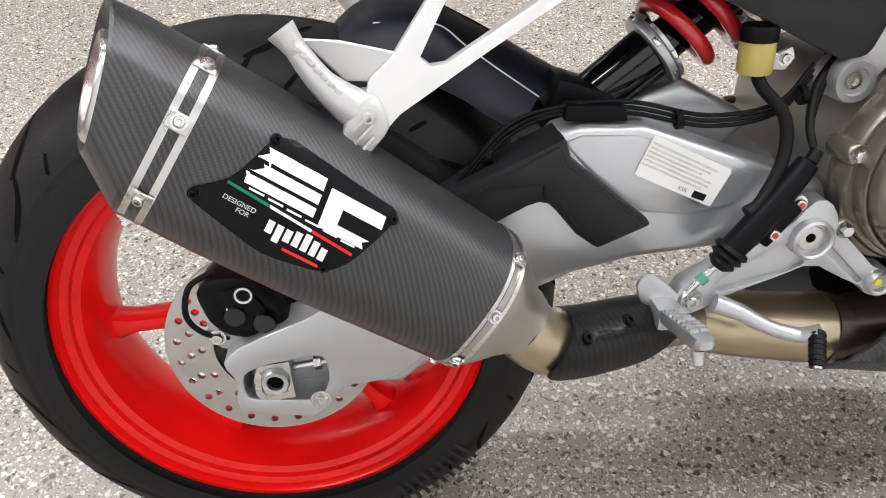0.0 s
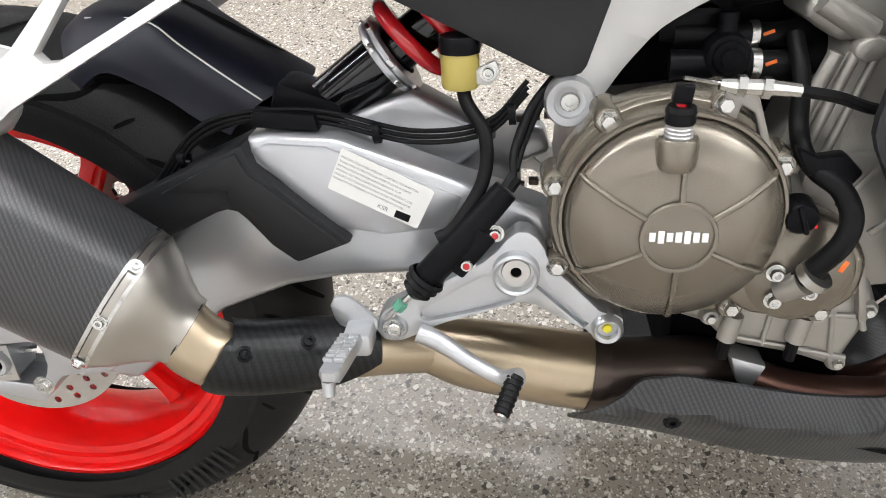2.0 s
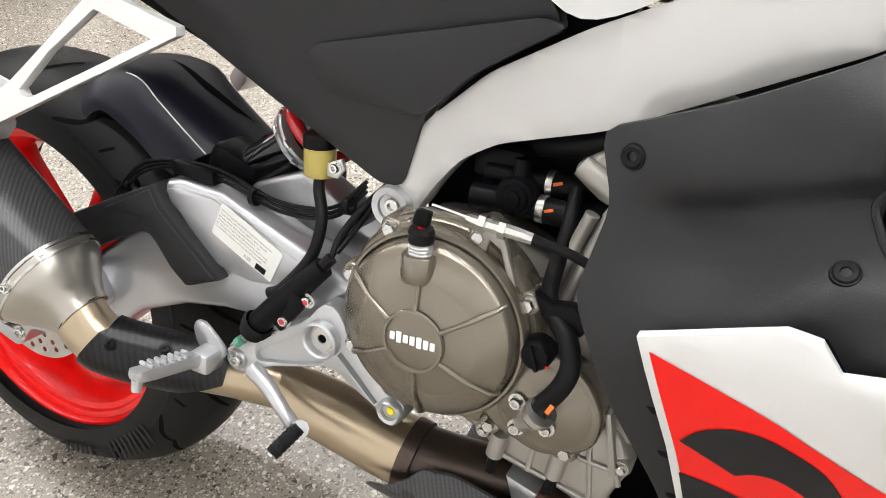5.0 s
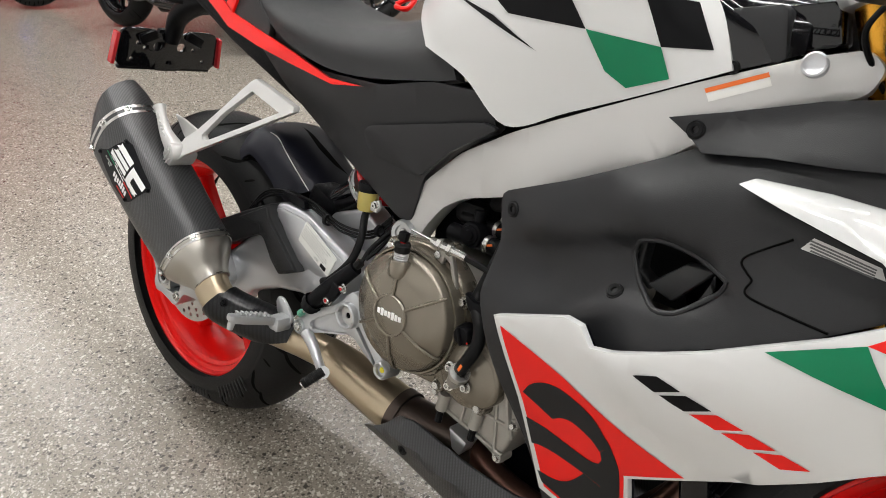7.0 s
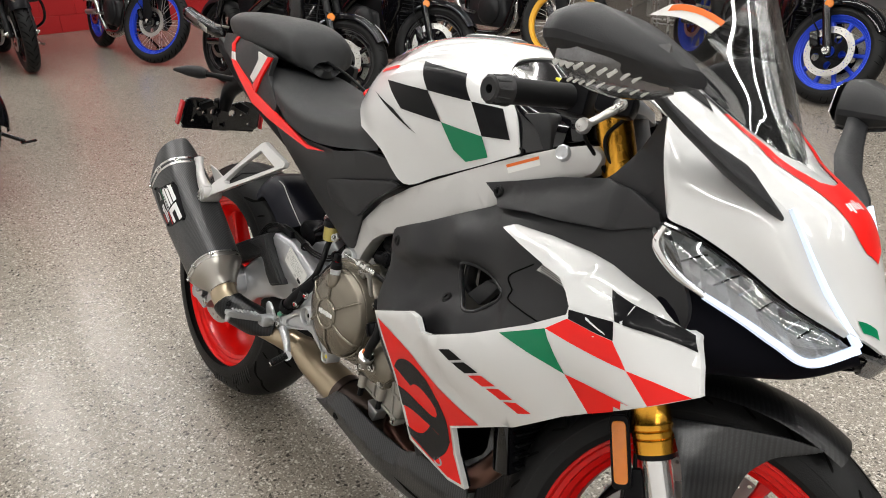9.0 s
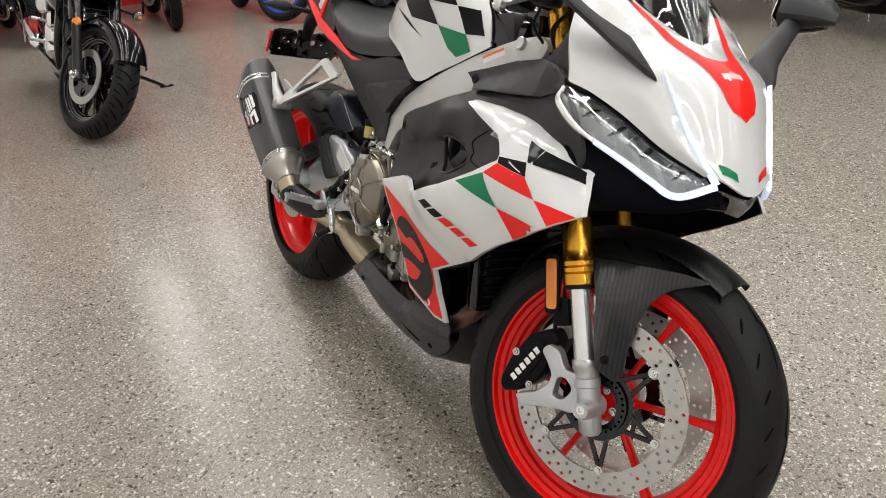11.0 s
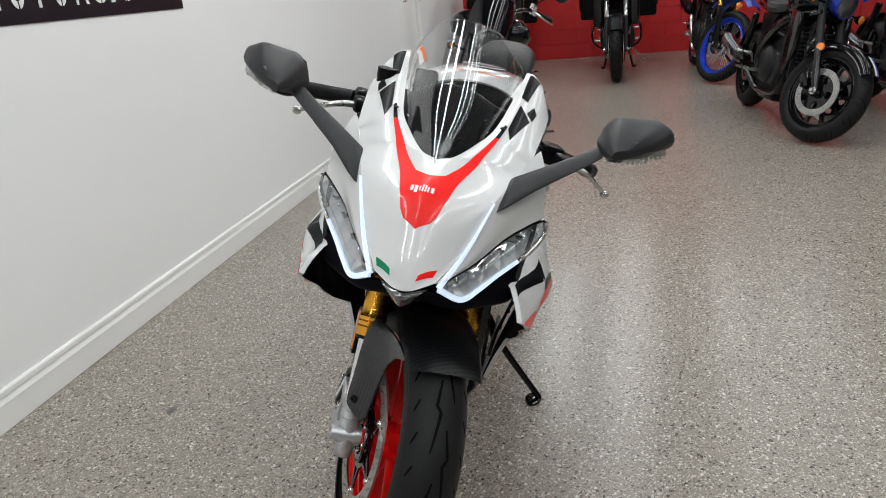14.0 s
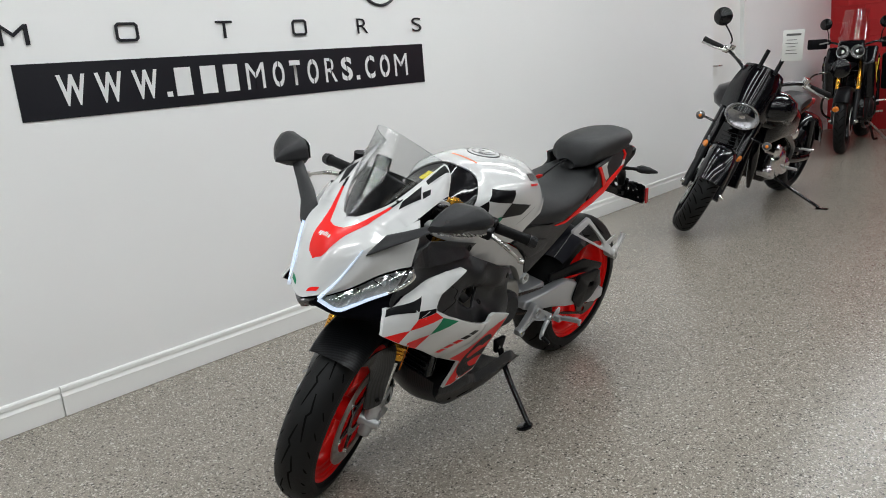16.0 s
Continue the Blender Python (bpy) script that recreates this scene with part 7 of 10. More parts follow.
for i, (dy, h0, h1) in enumerate(((-0.0225, 0.0, 0.0085), (-0.0150, -0.003, 0.0085), (-0.0085, 0.0, 0.0080), (-0.0035, 0.0, 0.0115), (0.0015, 0.0, 0.0115), (0.0065, 0.0, 0.0085), (0.0140, 0.0, 0.0085))):
    w = 0.0028 if i in (0, 1, 6) else 0.0015
    part("maker_mark", decal([(1.409 - h0, dy - w), (1.409 - h1, dy - w), (1.409 - h1, dy + w), (1.409 - h0, dy + w)], cw, 1, 0.0019, 0.02, "z"), M["whiteprint"], crown)
part("nose_mark", decal([(1.4624, -0.0570), (1.4761, -0.0275), (1.4815, -0.0250), (1.4708, -0.0520)], cw, 1, 0.0012, 0.006, "z"), M["green"], crown)
part("nose_mark", decal([(1.4635, 0.0540), (1.4772, 0.0235), (1.4822, 0.0205), (1.4714, 0.0485)], cw, 1, 0.0012, 0.006, "z"), M["red"], crown)
for sgn in (-1, 1):
    for pl in ([(1.262, 0.0945), (1.262, 0.103), (1.234, 0.1125), (1.229, 0.1075)], [(1.238, 0.114), (1.258, 0.122), (1.203, 0.150), (1.178, 0.126)], [(1.160, 0.124), (1.166, 0.138), (1.100, 0.154), (1.096, 0.130)], [(1.189, 0.141), (1.198, 0.154), (1.177, 0.160), (1.168, 0.152)]):
        part("chequer", decal([(x, sgn * y) for x, y in pl], cw, 1, 0.0012, 0.006, "z"), M["dblack"], crown)
    for x, z in ((1.245, 0.972), (1.10, 1.05)):
        part("screen_screw", lathe([(0, 0.003), (0.004, 0.002), (0.005, 0)], (x, sgn * (0.104 if x > 1.2 else 0.130), z + 0.003), (0.3, sgn * 0.2, 1), 12), M["black"], crown)


def cheek(sgn):
    a = [(1.474, -0.058, 0.737), (1.432, -0.088, 0.785), (1.380, -0.121, 0.864), (1.314, -0.147, 0.899), (1.254, -0.173, 0.936), (1.236, -0.184, 0.946)]
    b = [(1.458, -0.070, 0.735), (1.405, -0.113, 0.762), (1.352, -0.154, 0.799), (1.314, -0.193, 0.824), (1.290, -0.214, 0.833), (1.279, -0.209, 0.838)]
    g = []
    for p, q in zip(a, b):
        m = [(p[i] + q[i]) / 2 + (0.0, -0.010, 0.006)[i] for i in range(3)]
        g.append([p, m, q])
    bm = patch(g, 6, 0.004)
    return mirror_y(bm) if sgn > 0 else bm


LTOP = [(1.456, -0.072, 0.732), (1.402, -0.115, 0.757), (1.350, -0.155, 0.793), (1.312, -0.195, 0.818), (1.287, -0.221, 0.828)]
LBOT = [(1.470, -0.064, 0.722), (1.441, -0.100, 0.700), (1.378, -0.152, 0.733), (1.320, -0.200, 0.767), (1.284, -0.226, 0.806)]
for sgn in (-1, 1):
    s = Matrix.Diagonal((1, -sgn, 1, 1))
    part("cheek_panel", cheek(sgn), M["white"], bike, "gloss white cheek panel above the headlamp", angle=60)
    lt, lb = cr(LTOP, 6), cr(LBOT, 6)
    rows_l = []
    for v in (0.0, 0.22, 0.5, 0.78, 1.0):
        row_l = []
        for k in range(len(lt)):
            depth = (0.004, 0.024, 0.030, 0.022, 0.004)[(0.0, 0.22, 0.5, 0.78, 1.0).index(v)] - (0.011 if k % 3 == 1 and 0 < v < 1 else 0.0)
            row_l.append(Vector(lt[k]) * (1 - v) + Vector(lb[k]) * v + Vector((-0.75, 0.62, 0.1)) * depth)
        rows_l.append(row_l)
    body = loft(rows_l, closed=False)
    bmesh.ops.solidify(body, geom=body.faces[:], thickness=0.002)
    hl = part("headlamp", body, M["lampalu"], bike, "faceted headlamp with a lit daytime light", s, smooth=False)
    for k in range(9):
        u = 0.10 + 0.092 * k
        c = Vector(lt[int(u * 24)]) * 0.5 + Vector(lb[int(u * 24)]) * 0.5 + Vector((-0.015, 0.012, 0.002))
        part("reflector_fin", box(c, (0.0026, 0.016, 0.036 if 1 < k < 8 else 0.020), 0.0008, Matrix.Rotation(radians(30 + 4 * k), 3, "Y")), M["gblack" if k % 2 else "chrome"], hl, "", s)
    part("bezel", tube([Vector(p) + Vector((-0.004, 0.004, 0)) for p in LTOP], 0.0035, 8, 5), M["gblack"], hl, "", s)
    part("lens", patch([LTOP, [(Vector(p) + Vector(q)) / 2 + Vector((0.006, -0.006, 0)) for p, q in zip(LTOP, LBOT)], LBOT], 5, 0.002), M["lens"], hl, "clear headlamp lens", s)
    hl.children[-1].visible_shadow = False
    drl1 = cr([(1.382, -0.124, 0.870), (1.432, -0.094, 0.788), (1.474, -0.062, 0.728)], 8)
    drl2 = cr([(1.474, -0.062, 0.726), (1.442, -0.102, 0.701), (1.410, -0.130, 0.716), (1.378, -0.154, 0.734), (1.338, -0.186, 0.755)], 8)
    for line, w0, w1 in ((drl1, 0.0010, 0.0054), (drl2, 0.0060, 0.0036)):
        rr = []
        for k, p in enumerate(line):
            t = Vector(line[min(k + 1, len(line) - 1)] - line[max(k - 1, 0)]).normalized()
            nn = Vector((0.75, -0.45, 0.45)).normalized()
            sdv = t.cross(nn).normalized()
            w = w0 + (w1 - w0) * k / (len(line) - 1)
            rr.append([Vector(p) + sdv * w * a + nn * b for a, b in ((-1, 0), (-0.8, 0.003), (0.8, 0.003), (1, 0), (0.8, -0.004), (-0.8, -0.004))])
        part("daytime_light", loft(rr), M["drl"], hl, "lit white daytime running light", s)
    part("outer_lens", tube([(1.338, -0.186, 0.755), (1.308, -0.208, 0.775), (1.286, -0.225, 0.803), (1.288, -0.221, 0.826)], [0.004, 0.006, 0.006, 0.004], 10, 5), M["chrome"], hl, "", s)
    # black under-nose shroud between lamp and fairing
    U0_ = [(1.470, -0.040, 0.715), (1.436, -0.096, 0.698), (1.375, -0.148, 0.728), (1.300, -0.186, 0.765), (1.250, -0.196, 0.80)]
    U1_ = [(1.462, -0.025, 0.692), (1.420, -0.090, 0.668), (1.374, -0.150, 0.672), (1.330, -0.195, 0.690), (1.26, -0.195, 0.73)]
    U2_ = [(1.360, -0.020, 0.668), (1.332, -0.080, 0.650), (1.310, -0.140, 0.638), (1.26, -0.185, 0.640), (1.20, -0.18, 0.66)]
    part("shroud", patch([U0_, U1_, U2_], 5, 0.004), M["shroud"], bike, "matt black shroud under the headlamps", s)
part("chin", patch([[(1.466, -0.045, 0.719), (1.486, 0, 0.710), (1.466, 0.045, 0.719)], [(1.478, -0.030, 0.708), (1.492, 0, 0.700), (1.478, 0.030, 0.708)], [(1.466, -0.016, 0.683), (1.480, 0, 0.680), (1.466, 0.016, 0.683)]], 5, 0.004), M["siglens2"], bike, "dark sensor lens below the nose")
part("nose_core", patch([[(1.468, -0.035, 0.70), (1.474, 0, 0.70), (1.468, 0.035, 0.70)], [(1.458, -0.03, 0.686), (1.466, 0, 0.684), (1.458, 0.03, 0.686)], [(1.36, -0.03, 0.666), (1.36, 0, 0.666), (1.36, 0.03, 0.666)]], 4, 0.003), M["black"], bike)
part("fairing_core", box((1.27, 0, 0.77), (0.16, 0.24, 0.14), 0.04), M["black"], bike)

# windscreen, mirrored
SCR = [
    [(1.336, 0, 0.910), (1.316, -0.030, 0.922), (1.262, -0.075, 0.957), (1.092, -0.117, 1.056)],
    [(1.292, 0, 0.992), (1.277, -0.048, 0.994), (1.214, -0.092, 1.008), (1.091, -0.116, 1.060)],
    [(1.250, 0, 1.074), (1.238, -0.044, 1.072), (1.180, -0.086, 1.062), (1.089, -0.114, 1.064)],
    [(1.212, 0, 1.152), (1.204, -0.036, 1.146), (1.160, -0.076, 1.116), (1.087, -0.112, 1.068)],
]
scr_ = part("windscreen", patch(SCR, 6, 0.0025, True), M["screen"], bike, "clear double-bubble windscreen", angle=60)
scr_.visible_shadow = False
part("screen_edge", tube([(1.087, -0.113, 1.068), (1.160, -0.077, 1.116), (1.204, -0.036, 1.147), (1.212, 0, 1.153), (1.204, 0.036, 1.147), (1.160, 0.077, 1.116), (1.087, 0.113, 1.068)], 0.0016, 8, 6), M["lens"], scr_)
sl = part("screen_label", decal([(1.122, -0.1035), (1.145, -0.0915), (1.212, -0.0655), (1.203, -0.078)], bvh(scr_), 1, 0.001, 0.008, "z"), M["paper"], scr_, "white notice with a red edge on the screen")
part("label_band", decal([(1.1445, -0.0945), (1.147, -0.0910), (1.212, -0.0655), (1.2100, -0.0695)], bvh(scr_), 1, 0.0016, 0.008, "z"), M["orange"], sl)
# cockpit behind it
part("inner_cowl", patch([[(1.328, 0, 0.900), (1.305, -0.034, 0.912), (1.235, -0.087, 0.950), (1.14, -0.113, 0.990)], [(1.284, 0, 0.968), (1.270, -0.045, 0.966), (1.222, -0.086, 0.976), (1.14, -0.112, 0.994)], [(1.237, 0, 1.034), (1.230, -0.042, 1.026), (1.196, -0.078, 1.006), (1.14, -0.105, 0.990)], [(1.200, 0, 1.022), (1.195, -0.040, 1.014), (1.17, -0.074, 0.994), (1.12, -0.10, 0.980)]], 5, 0.003, True), M["black"], bike, "black cockpit lining")
dash = part("instrument", box((1.150, 0, 0.965), (0.025, 0.14, 0.080), 0.010, Matrix.Rotation(radians(-32), 3, "Y")), M["gblack"], bike, "black instrument display")
part("instrument_hood", box((1.140, -0.074, 1.003), (0.030, 0.046, 0.072), 0.006, Matrix.Rotation(radians(-20), 3, "Y")), M["gblack"], dash)
for q in ((1.283, -0.032, 0.952), (1.283, 0.032, 0.952)):
    part("cowl_screw", lathe([(0, 0.001), (0.004, 0.001), (0.0045, 0.003), (0.008, 0.003), (0.009, 0)], q, (0.5, 0, 1), 16), M["hose"], bike)

# belly pan
belly_s = tps([(0.57, 0.25, 0.165), (0.665, 0.262, 0.180), (0.80, 0.25, 0.180), (0.834, 0.27, 0.180), (0.95, 0.19, 0.135), (0.98, 0.29, 0.176), (1.07, 0.24, 0.105), (0.70, 0.21, 0.160), (1.06, 0.31, 0.160)])


def belly_f(x, z):
    """The pan's side: a flat lower face folded inwards along a crease."""
    crease = float(np.interp(x, (0.60, 0.65, 0.834, 0.88, 1.0), (0.262, 0.277, 0.251, 0.270, 0.266)))
    return belly_s(x, z) - 1.0 * max(0.0, z - crease)


BELLY = [(0.562, 0.250), (0.600, 0.266), (0.619, 0.281), (0.635, 0.300), (0.666, 0.306), (0.835, 0.277), (0.852, 0.281), (0.890, 0.300), (0.972, 0.291), (0.996, 0.292), (1.010, 0.275), (1.004, 0.238), (0.978, 0.208), (0.940, 0.190), (0.85, 0.193), (0.75, 0.213), (0.649, 0.240)]
for sgn in (-1, 1):
    by = part("belly_pan", skin(smooth_poly(BELLY, 3), belly_f, 0.004, 0.012, sgn, bevel=0.003), M["carbon3"], bike, "carbon fibre belly pan")
    bolt(by, (0.663, sgn * 0.1805, 0.262), (0, sgn, 0), 0.006, 0.003, "hose", name="screw")
    part("slot", decal([(0.838, 0.226), (0.860, 0.222), (0.914, 0.213), (0.905, 0.207), (0.870, 0.212)], bvh(by), sgn, 0.001, 0.01), M["groove"], by)
    part("screw_hole", decal(circle(0.946, 0.217, 0.0065, 12), bvh(by), sgn, 0.001, 0.01), M["groove"], by)
part("belly_floor", patch([[(0.60, -0.15, 0.235), (0.60, 0, 0.19), (0.60, 0.15, 0.235)], [(0.80, -0.155, 0.205), (0.80, 0, 0.155), (0.80, 0.155, 0.205)], [(0.945, -0.135, 0.186), (0.95, 0, 0.152), (0.945, 0.135, 0.186)], [(0.994, -0.118, 0.232), (1.012, 0, 0.222), (0.994, 0.118, 0.232)], [(1.000, -0.115, 0.285), (1.018, 0, 0.30), (1.000, 0.115, 0.285)]], 4, 0.004), M["carbon3"], bike, "carbon fibre belly floor")
# radiator behind the front wheel
rad = part("radiator", box((1.035, 0, 0.50), (0.035, 0.30, 0.30), 0.006, Matrix.Rotation(radians(-12), 3, "Y")), M["gblack"], bike, "black radiator with fins")
for i in range(16):
    part("fin", box((1.055 - 0.0 + 0.0039 * (i - 8) * -1.0, 0, 0.37 + 0.0175 * i), (0.006, 0.27, 0.003), 0.0, Matrix.Rotation(radians(-12), 3, "Y")), M["hose"], rad)

# mirrors
for sgn in (-1, 1):
    mrings = []
    prof = [(-0.068, -0.010), (-0.060, 0.022), (-0.040, 0.040), (0.030, 0.040), (0.062, 0.022), (0.070, 0.0), (0.040, -0.026), (0.0, -0.036), (-0.050, -0.034)]
    fine = []
    for k in range(len(prof)):
        p0, p1, p2 = Vector(prof[k - 1]), Vector(prof[k]), Vector(prof[(k + 1) % len(prof)])
        fine += [tuple(p1 + (p0 - p1).normalized() * 0.005), tuple(p1 + (p2 - p1).normalized() * 0.005)]
    for x, yc, zc, k, kz in cr(((1.216, 0.348, 1.003, 0.95, 0.93), (1.222, 0.348, 1.003, 1.0, 1.0), (1.246, 0.348, 1.003, 0.99, 1.0), (1.292, 0.336, 0.998, 0.66, 0.60), (1.322, 0.324, 0.990, 0.28, 0.22)), 4):
        mrings.append([(x + 0.013 - 0.012 * a / 0.08, sgn * (yc + a * k), zc + b * kz + 0.10 * a * k) for a, b in fine])
    mi = part("mirror", loft(mrings), M["panel"], bike, "black winged mirror with a clear signal strip", angle=24)
    part("mirror_glass", slab([(0.288, 0.985), (0.296, 1.024), (0.320, 1.035), (0.375, 1.040), (0.400, 1.025), (0.402, 1.01), (0.38, 0.985), (0.31, 0.972)], -0.001, 0.001, 0.0), M["mirror"], mi, "", Matrix(((0, 1, 0, 1.2275), (sgn, 0, 0, 0), (0, 0, 1, 0), (0, 0, 0, 1))))
    lensr = []
    for x, y0, y1, zc in ((1.224, 0.292, 0.412, 0.966), (1.246, 0.292, 0.410, 0.965), (1.272, 0.298, 0.386, 0.968), (1.290, 0.306, 0.362, 0.972), (1.306, 0.314, 0.342, 0.978)):
        lensr.append([(x + 0.013, sgn * (y0 + (y1 - y0) * u), zc + 0.024 * u + dz) for u, dz in ((0.1, -0.008), (0.35, -0.014), (0.7, -0.012), (0.97, 0.000), (0.95, 0.018), (0.5, 0.012), (0.2, 0.008))])
    sg = part("signal_lens", loft(lensr), M["siglens"], mi, "clear faceted signal lens")
    sv = bvh(sg)
    for i in range(9):
        u = i / 8
        for z0, z1, tw in ((0.987, 0.982, 0.0055), (0.972, 0.969, 0.003)):
            h, no, _, _ = sv.ray_cast(Vector((1.238 + 0.060 * u, sgn * 0.6, z0 + (z1 - z0) * u)), Vector((0, -sgn, 0)))
            if h is not None:
                part("lens_tooth", box(h, (tw, 0.003, 0.012), 0.0012, Matrix.Rotation(radians(52), 3, "Y")), M["silverprint"], sg)
    arm = []
    for p, w, h in (((1.372, 0.132, 0.862), 0.010, 0.006), ((1.345, 0.146, 0.886), 0.034, 0.014), ((1.315, 0.190, 0.912), 0.026, 0.012), ((1.290, 0.250, 0.948), 0.020, 0.010), ((1.275, 0.290, 0.975), 0.018, 0.010)):
        p = Vector((p[0], sgn * p[1], p[2]))
        d1 = Vector((-0.75, 0, 0.65))
        d2 = Vector((0.5, sgn * 0.5, 0.45)).normalized()
        arm.append([p + d1 * w * math.copysign(abs(math.cos(a)) ** 0.7, math.cos(a)) + d2 * h * math.copysign(abs(math.sin(a)) ** 0.7, math.sin(a)) for a in np.arange(14) * 2 * math.pi / 14])
    part("arm", loft(arm), M["panel"], mi, "black mirror arm")

# ---- fork, front fender, brakes, bars (turned with the steering) ----
INV = STEER.inverted()


def along(y, d, fwd=0.0):
    return FW + AXIS * d + Vector((math.cos(RAKE), 0, math.sin(RAKE))) * fwd + Vector((0, y, 0))


for sgn in (-1, 1):
    y = sgn * 0.105
    fk = part("fork_leg", tube([along(y, 0.222), along(y, 0.24), along(y, 0.50), along(y, 0.72)], [0.0285, 0.0265, 0.0265, 0.0265], 28, 2), M["gold"], bike, "gold anodised fork leg", STEER)
    part("fork_collar", lathe([(0.0265, -0.002), (0.0295, 0.0), (0.0295, 0.018), (0.0278, 0.020), (0.0295, 0.022), (0.0295, 0.029), (0.0278, 0.031), (0.0295, 0.033), (0.0295, 0.040), (0.0278, 0.042), (0.0265, 0.060)], along(y, 0.212), tuple(AXIS), 32), M["gold"], fk, "", STEER)
    part("dust_seal", tube([along(y, 0.204), along(y, 0.215)], 0.0275, 24, 2), M["hose"], fk, "", STEER)
    part("chrome_tube", tube([along(y, 0.05), along(y, 0.212)], 0.0205, 24, 2), M["stanchion"], fk, "polished chrome stanchion", STEER)
    ft = part("fork_foot", lathe([(0, -0.048), (0.014, -0.048), (0.019, -0.042), (0.0205, -0.01), (0.0215, 0.02), (0.0215, 0.034), (0.0235, 0.036), (0.0235, 0.050), (0.0215, 0.052), (0.0222, 0.066), (0.0238, 0.068), (0.0240, 0.080), (0.0225, 0.083), (0, 0.084)], along(y, 0.0), tuple(AXIS), 28), M["alu"], fk, "cast aluminium fork foot", STEER)
    part("axle_boss", lathe([(0.008, 0.010), (0.0085, 0.014), (0.014, 0.014), (0.016, 0.010), (0.017, 0.0), (0.022, -0.01), (0.022, -0.05), (0, -0.05)], FW + Vector((0, sgn * 0.128, 0)), (0, sgn, 0), 24), M["alu"], ft, "", STEER)
    part("axle_end", lathe([(0.0, 0.0), (0.004, 0.0), (0.0045, 0.004), (0.0085, 0.004), (0.0085, -0.01)], FW + Vector((0, sgn * 0.136, 0)), (0, sgn, 0), 16), M["chrome"], ft, "", STEER)
    # caliper carrier, two arms reaching back
    br = [(1.218, 0.345), (1.228, 0.361), (1.250, 0.358), (1.272, 0.328), (1.306, 0.338), (1.322, 0.320), (1.324, 0.286), (1.310, 0.265), (1.275, 0.258), (1.214, 0.235), (1.193, 0.248), (1.229, 0.268), (1.247, 0.288), (1.252, 0.310), (1.237, 0.328)]
    part("caliper_carrier", slab(smooth_poly(br, 3), sgn * 0.122, sgn * 0.098, 0.004, 3, [smooth_poly([(1.262, 0.312), (1.276, 0.318), (1.296, 0.304), (1.284, 0.278), (1.263, 0.277)], 3)]), M["alu"], ft, "cast caliper carrier arms", STEER)
    cl = part("front_caliper", slab(smooth_poly([(1.155, 0.246), (1.152, 0.262), (1.160, 0.308), (1.182, 0.358), (1.220, 0.386), (1.240, 0.370), (1.236, 0.338), (1.228, 0.290), (1.198, 0.253), (1.166, 0.238)], 4), sgn * 0.112, sgn * 0.040, 0.012, 3), M["black"], bike, "black radial front brake caliper", STEER)
    part("caliper_face", slab(smooth_poly([(1.166, 0.265), (1.170, 0.300), (1.192, 0.345), (1.218, 0.362), (1.222, 0.335), (1.210, 0.295), (1.186, 0.262)], 4), sgn * 0.116, sgn * 0.110, 0.002), M["black"], cl, "", STEER)
    for i in range(6):
        part("maker_mark", box((1.180 + 0.0055 * i, sgn * 0.1165, 0.275 + 0.0125 * i), (0.0095, 0.0012, 0.012), 0.0005, Matrix.Rotation(radians(-60), 3, "Y")), M["whiteprint"], cl, "", STEER)
    for q in ((1.168, 0.318), (1.212, 0.272)):
        bolt(cl, (q[0], sgn * 0.113, q[1]), (0, sgn, 0), 0.005, 0.003, "bolt", xf=STEER)
    part("brake_hose", tube([(1.222, sgn * 0.10, 0.380), (1.212, sgn * 0.105, 0.43), (1.195, sgn * 0.10, 0.50), (1.19, sgn * 0.085, 0.56), (1.18, sgn * 0.06, 0.65)], 0.0042, 8, 6), M["hose"], cl, "", STEER)
    part("sensor_wire", tube([(1.24, sgn * 0.10, 0.40), (1.225, sgn * 0.11, 0.44), (1.21, sgn * 0.105, 0.50), (1.20, sgn * 0.09, 0.57)], 0.003, 8, 6), M["hose"], cl, "", STEER)
    # reflector on a small bracket behind the leg
    rf = part("reflector", slab(smooth_poly([(-0.012, -0.052), (-0.014, -0.045), (-0.014, 0.045), (-0.010, 0.052), (0.010, 0.052), (0.014, 0.045), (0.014, -0.045), (0.010, -0.052)], 3), sgn * 0.004, sgn * -0.004, 0.002), M["black"], bike, "amber side reflector on a black bracket", STEER @ Matrix.Translation(along(sgn * 0.122, 0.215, -0.045)) @ Matrix.Rotation(-RAKE * 0.8, 4, "Y"))
    part("reflector_lens", slab(smooth_poly([(-0.010, -0.044), (-0.010, 0.044), (0.010, 0.044), (0.010, -0.044)], 4), sgn * 0.0065, sgn * 0.0035, 0.0015), M["amber"], rf, "amber lens", STEER @ Matrix.Translation(along(sgn * 0.122, 0.215, -0.045)) @ Matrix.Rotation(-RAKE * 0.8, 4, "Y"))
    part("reflector_bracket", box(along(sgn * 0.112, 0.165, -0.035), (0.03, 0.012, 0.05), 0.004, Matrix.Rotation(-RAKE, 3, "Y")), M["black"], rf, "", STEER)

# fender: crown over the tyre and two flanks down the fork
fr_ = []
for a in np.linspace(62, 142, 18):
    ar = radians(a)
    ring = []
    spread = 0.94 + 0.06 * min(1, (a - 62) / 16)
    for b in np.linspace(-88, 88, 15):
        bb = radians(b)
        rr = 0.3145 - 0.024 * (1 - math.cos(bb)) - 0.02 * max(0, (a - 128) / 14)
        ring.append(FW + Vector((rr * math.cos(ar), 0.082 * spread * math.sin(bb), rr * math.sin(ar))))
    fr_.append(ring)
fb = loft(fr_, cap=False, closed=False)
bmesh.ops.solidify(fb, geom=fb.faces[:], thickness=0.003)
fender = part("front_fender", fb, M["carbon2"], bike, "carbon fibre front fender", STEER, angle=50)
